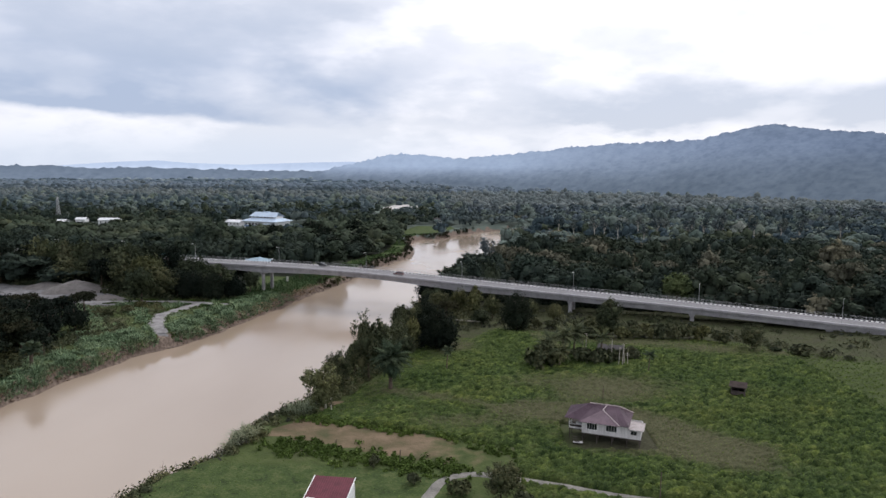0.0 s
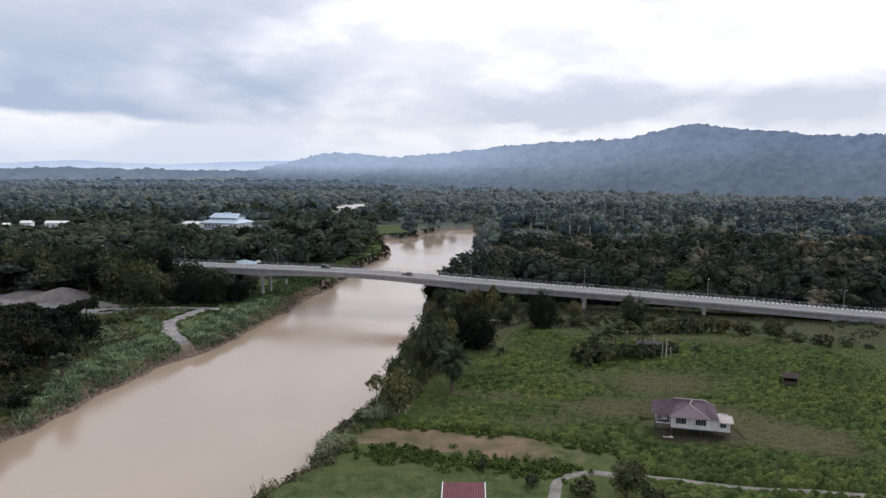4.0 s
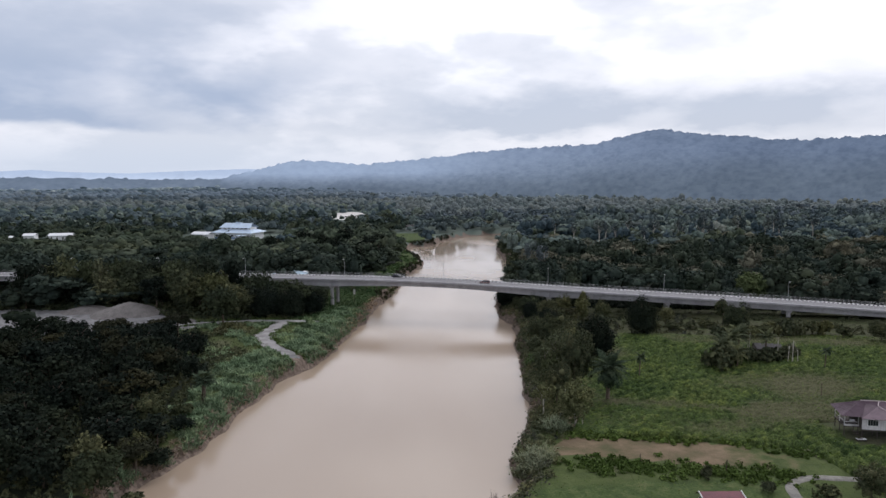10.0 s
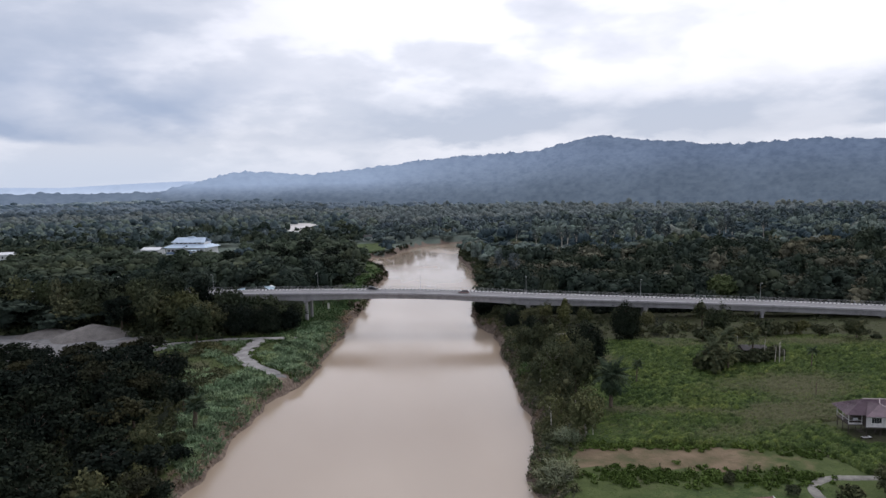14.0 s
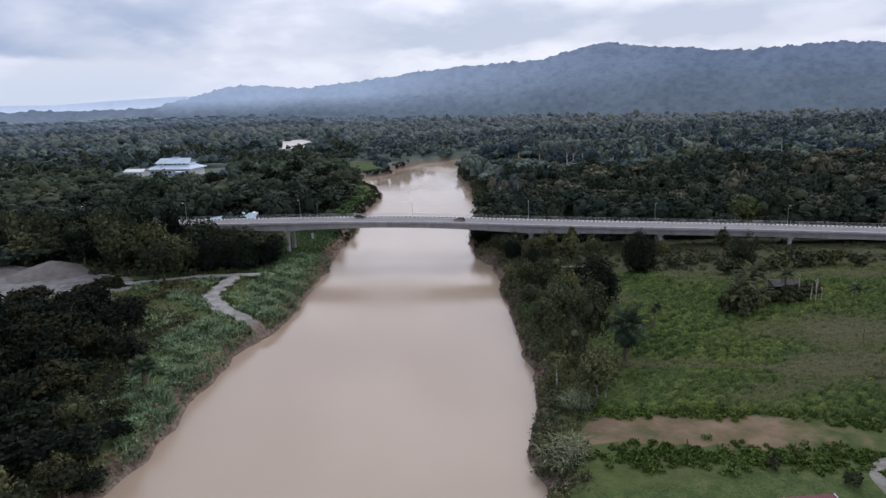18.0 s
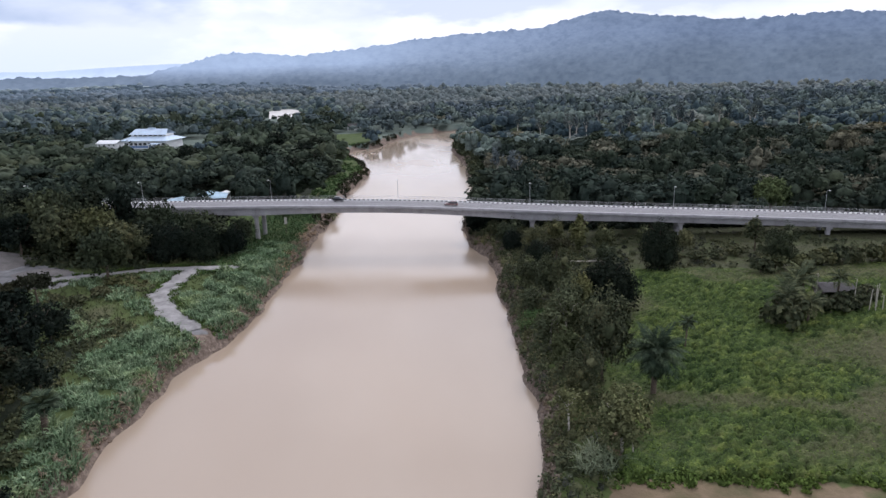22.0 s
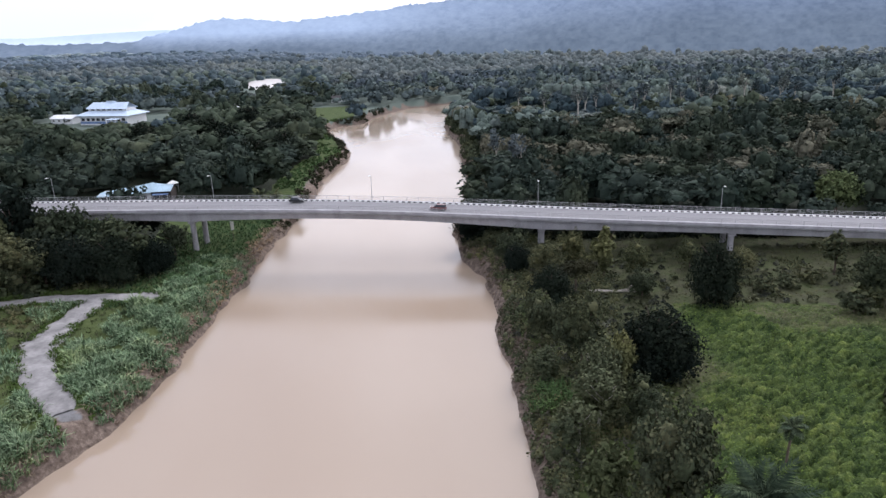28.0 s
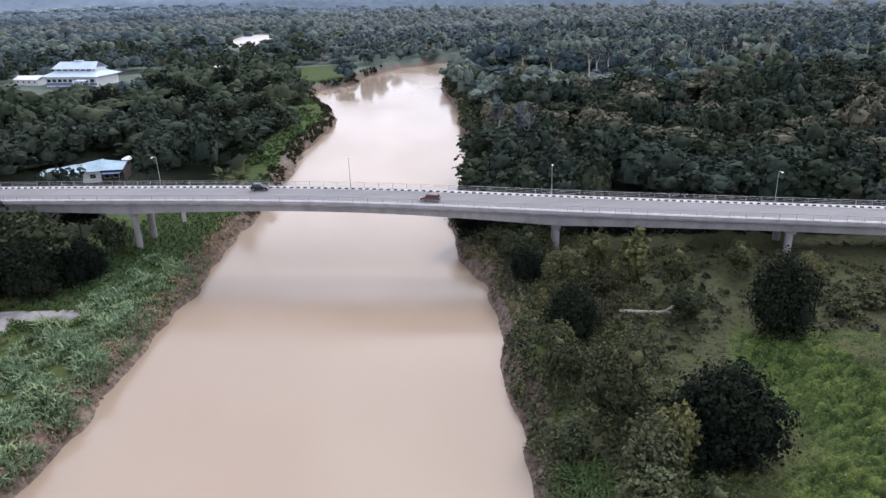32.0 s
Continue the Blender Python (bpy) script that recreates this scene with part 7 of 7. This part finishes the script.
def blue_house():
    h = thing("roadside_house", "rambling roadside house with light blue tin roofs", "house", at=pose(-121, 359, float(ground_height(-118, 357)) + 0.2, 0, 0, -6))
    for k, (u0, u1, d, H, ra, rb) in enumerate(((0, 9.5, 7, 3.0, 0.1, 1.7), (9.5, 17, 8, 3.6, 0.7, 2.2), (17, 23.5, 7, 3.8, 1.9, 0.9))):
        # third wing's walls are dark to stand for shaded verandah openings
        wing = part("wing", boxes(((u0 + 0.05, 0, -0.8), (u1 - 0.05, 0.2, H)), ((u0 + 0.05, d - 0.2, -0.8), (u1 - 0.05, d, H)), ((u0 + 0.05, 0.2, -0.8), (u0 + 0.25, d - 0.2, H)), ((u1 - 0.25, 0.2, -0.8), (u1 - 0.05, d - 0.2, H))), (PLANK, WALL_WHITE, PLANK_DARK)[k], h)
        corrugated("roof_slope", (u0 - 0.3, -1.2, H - 0.35), (u1 + 0.3, -1.2, H - 0.35), (u1 + 0.3, d / 2, H + rb), (u0 - 0.3, d / 2, H + ra), ROOF_BLUE, h, ribs=20)
        corrugated("roof_slope", (u0 - 0.3, d + 1, H - 0.35), (u1 + 0.3, d + 1, H - 0.35), (u1 + 0.3, d / 2, H + rb), (u0 - 0.3, d / 2, H + ra), ROOF_BLUE, h, ribs=20)
        window(wing, u0 + 1.0, u0 + 2.6, 0, 1.0, 2.2, 3), window(wing, u1 - 3.0, u1 - 1.4, 0, 1.0, 2.2, 3)
    part("awning", boxes(((18, -2.6, 2.6), (23, -0.4, 2.75))), WALL_BLUE, h, "blue canvas awning")
    for u in (18.1, 22.9):
        part("awning_post", boxes(((u - 0.05, -2.5, -0.8), (u + 0.05, -2.4, 2.6))), STEEL, h)


blue_house()
hut = thing("roadside_canopy", "small white canopy beside the blue-roofed house", "canopy", at=pose(-99, 371, float(ground_height(-99.5, 363))))
bm = bmesh.new()
bmesh.ops.create_cone(bm, cap_ends=True, segments=12, radius1=2.0, radius2=0.4, depth=0.8, matrix=Matrix.Translation((0, 0, 3.7)))
part("roof", bm, PAINT_WHITE, hut)
for a in range(4):
    part("post", rods(((1.6 * math.cos(a * TAU / 4), 1.6 * math.sin(a * TAU / 4), -0.3), (1.6 * math.cos(a * TAU / 4), 1.6 * math.sin(a * TAU / 4), 3.35), 0.09)), STEEL, hut)


def lattice_mast(x, y, H):
    m = thing("lattice_mast", "slim grey steel lattice mast above the trees", "mast", at=pose(x, y, float(ground_height(x, y))))
    legs = [(1, 1), (-1, 1), (-1, -1), (1, -1)]
    for a, b in legs:
        part("leg", rods(((a * 1.8, b * 1.8, -0.5), (a * 0.35, b * 0.35, H), 0.16), n=5), STEEL, m)
    n = 7
    for k in range(n):
        t0, t1 = k / n, (k + 1) / n
        w0, w1 = 1.8 - 1.45 * t0, 1.8 - 1.45 * t1
        bm = bmesh.new()
        for (a, b), (c, d) in zip(legs, legs[1:] + legs[:1]):
            rod(bm, (a * w0, b * w0, H * t0), (c * w1, d * w1, H * t1), 0.09, n=4)
            rod(bm, (a * w0, b * w0, H * t0), (c * w0, d * w0, H * t0), 0.08, n=4)
        part("bracing", bm, STEEL, m)


lattice_mast(-372, 632, 24)

# ==== small things ====
for x, y, h in ((-7, 121, 2.6), (36, 108.5, 4.4), (36, 156, 3.6), (-20, 128.5, 1.2)):
    p = thing("fence_post", "lone weathered wooden post in the grass", "post", at=pose(x, y, float(ground_height(x, y)) - 0.3))
    part("shaft", rods(((0, 0, 0), (0.05, 0, h + 0.3), 0.09)), BARK, p)
board = thing("gauge_board", "white board on a post beside the bridge column", "sign", at=pose(-73.6, 300.8, float(ground_height(-73.6, 300.8))))
part("post", rods(((0, 0.1, -0.3), (0, 0.1, 5.4), 0.08)), PLANK_DARK, board)
part("panel", boxes(((-0.45, -0.02, 3.2), (0.45, 0.03, 5.5)), bevel=0.01), PAINT_WHITE, board)


def gravel_heap(x, y, r0, h, seed):
    r = np.random.default_rng(seed)
    n, m = 40, 16
    a, t = np.meshgrid(np.linspace(0, TAU, n, endpoint=False), np.linspace(0.02, 1, m))
    rad = r0 * t * (1 + 0.12 * np.sin(2 * a + seed) + 0.06 * np.sin(5 * a))
    X, Y = x + rad * np.cos(a) * 1.35, y + rad * np.sin(a)
    Z = ground_height(X, Y) + h * (1 - t) ** 0.85 + r.normal(0, 0.05, X.shape) - 0.15 * t
    i = np.arange(n * m).reshape(m, n)
    F = np.stack([i[:-1], np.roll(i[:-1], -1, 1), np.roll(i[1:], -1, 1), i[1:]], -1).reshape(-1, 4)
    V = np.stack([X, Y, Z], -1).reshape(-1, 3)
    tagged(new("gravel_mound", np_mesh("gravel_mound", V, [F, i[0][None]], GRAVEL, True)), "conical heap of grey gravel in the quarry yard", "gravel heap")


gravel_heap(-160, 287, 10, 5.0, 1)
gravel_heap(-178, 296, 8, 2.6, 2)
gravel_heap(-140, 272, 6, 1.6, 3)


def car(s, v, body, glass_label, label, L=3.7, flip=1):
    z = deck_z(s) + 0.065
    slope = math.degrees(math.atan((deck_z(s + 1) - deck_z(s - 1)) / 2))
    c = thing("car", label, "car", at=pose(*bpt(s, v, z), 0, 0, ang + (180 if flip < 0 else 0)) @ pose(0, 0, 0, 0, -slope * flip, 0), group="cars on the bridge")
    h = L / 2
    prof = [(-h, 0.35), (-h, 0.85), (-h + 0.15, 0.95), (h - 0.95, 0.92), (h - 0.1, 0.75), (h, 0.55), (h, 0.3)]
    bm = bmesh.new()
    a = [bm.verts.new((x, -0.78, z)) for x, z in prof]
    b = [bm.verts.new((x, 0.78, z)) for x, z in prof]
    bm.faces.new(a), bm.faces.new(b[::-1])
    for k in range(len(a)):
        bm.faces.new((a[k - 1], a[k], b[k], b[k - 1]))
    bmesh.ops.recalc_face_normals(bm, faces=bm.faces[:])
    bmesh.ops.bevel(bm, geom=bm.edges[:], offset=0.06, segments=2, affect="EDGES")
    bd = part("body", bm, body, c)
    bm = bmesh.new()
    lo = [bm.verts.new(p) for p in ((-h + 0.2, -0.74, 0.9), (h - 0.95, -0.74, 0.9), (h - 0.95, 0.74, 0.9), (-h + 0.2, 0.74, 0.9))]
    up = [bm.verts.new(p) for p in ((-h + 0.45, -0.6, 1.42), (h - 1.65, -0.6, 1.42), (h - 1.65, 0.6, 1.42), (-h + 0.45, 0.6, 1.42))]
    bm.faces.new(up)
    for k in range(4):
        bm.faces.new((lo[k - 1], lo[k], up[k], up[k - 1]))
    bmesh.ops.recalc_face_normals(bm, faces=bm.faces[:])
    part("cabin_glass", bm, GLASS, c)
    part("roof", boxes(((-h + 0.42, -0.61, 1.40), (h - 1.62, 0.61, 1.46)), bevel=0.02), body, c)
    for u in (-h + 0.65, h - 0.7):
        for w in (-0.72, 0.72):
            wh = part("wheel", rods(((u, w - 0.09, 0.29), (u, w + 0.09, 0.29), 0.29), n=14), PAINT_BLACK, c)
            part("rim", rods(((u, w - 0.1, 0.29), (u, w + 0.1, 0.29), 0.17), n=10), STEEL, wh)
    for w in (-0.55, 0.55):
        part("headlight", boxes(((h - 0.06, w - 0.16, 0.58), (h + 0.005, w + 0.16, 0.70))), PAINT_WHITE, c)
        part("tail_light", boxes(((-h - 0.005, w - 0.14, 0.68), (-h + 0.05, w + 0.14, 0.82))), ROOF_RED, c)


def paint(name, c):
    return plain(name, c, 0.08, 1.0, 0.25, metal=0.2, spec=0.6, bump=0.02)


car(26.0, 5.9, paint("car_paint_black", (0.02, 0.022, 0.025)), "", "small black hatchback driving on the bridge", flip=1)
car(63.0, 1.2, paint("car_paint_maroon", (0.16, 0.06, 0.055)), "", "maroon saloon car driving on the bridge", 4.1, flip=-1)


def truck(s, v, flip):
    z = deck_z(s) + 0.065
    t = thing("lorry", "lorry with a white cab and teal load bed", "lorry", at=pose(*bpt(s, v, z), 0, 0, ang + (180 if flip < 0 else 0)))
    teal = plain("lorry_bed_teal", (0.10, 0.26, 0.27), 0.25, 0.8, 0.6)
    part("chassis", boxes(((-3.6, -0.5, 0.55), (3.4, 0.5, 0.8))), PAINT_BLACK, t)
    cab = part("cab", boxes(((2.0, -1.1, 0.6), (3.7, 1.1, 2.6)), bevel=0.12), PAINT_WHITE, t)
    part("windscreen", boxes(((3.66, -0.95, 1.55), (3.72, 0.95, 2.35))), GLASS, cab)
    for w in (-1.115, 1.085):
        part("side_window", boxes(((2.5, w, 1.55), (3.35, w + 0.03, 2.3))), GLASS, cab)
    part("bed_floor", boxes(((-3.7, -1.15, 0.85), (1.85, 1.15, 1.0))), teal, t)
    for a, b in (((-3.7, -1.2, 1.0), (1.85, -1.12, 2.2)), ((-3.7, 1.12, 1.0), (1.85, 1.2, 2.2)), ((1.77, -1.12, 1.0), (1.85, 1.12, 2.3)), ((-3.7, -1.12, 1.0), (-3.62, 1.12, 2.2))):
        part("side_board", boxes((a, b)), teal, t)
    part("load", boxes(((-3.5, -1.1, 1.0), (1.7, 1.1, 1.95)), bevel=0.2), GRAVEL, t, "grey gravel load")
    for u in (-2.9, -1.8, 2.6):
        for w in (-0.95, 0.95):
            wh = part("wheel", rods(((u, w - 0.16, 0.46), (u, w + 0.16, 0.46), 0.46), n=14), PAINT_BLACK, t)
            part("rim", rods(((u, w - 0.17, 0.46), (u, w + 0.17, 0.46), 0.24), n=10), STEEL, wh)


truck(-62.0, 5.6, -1)
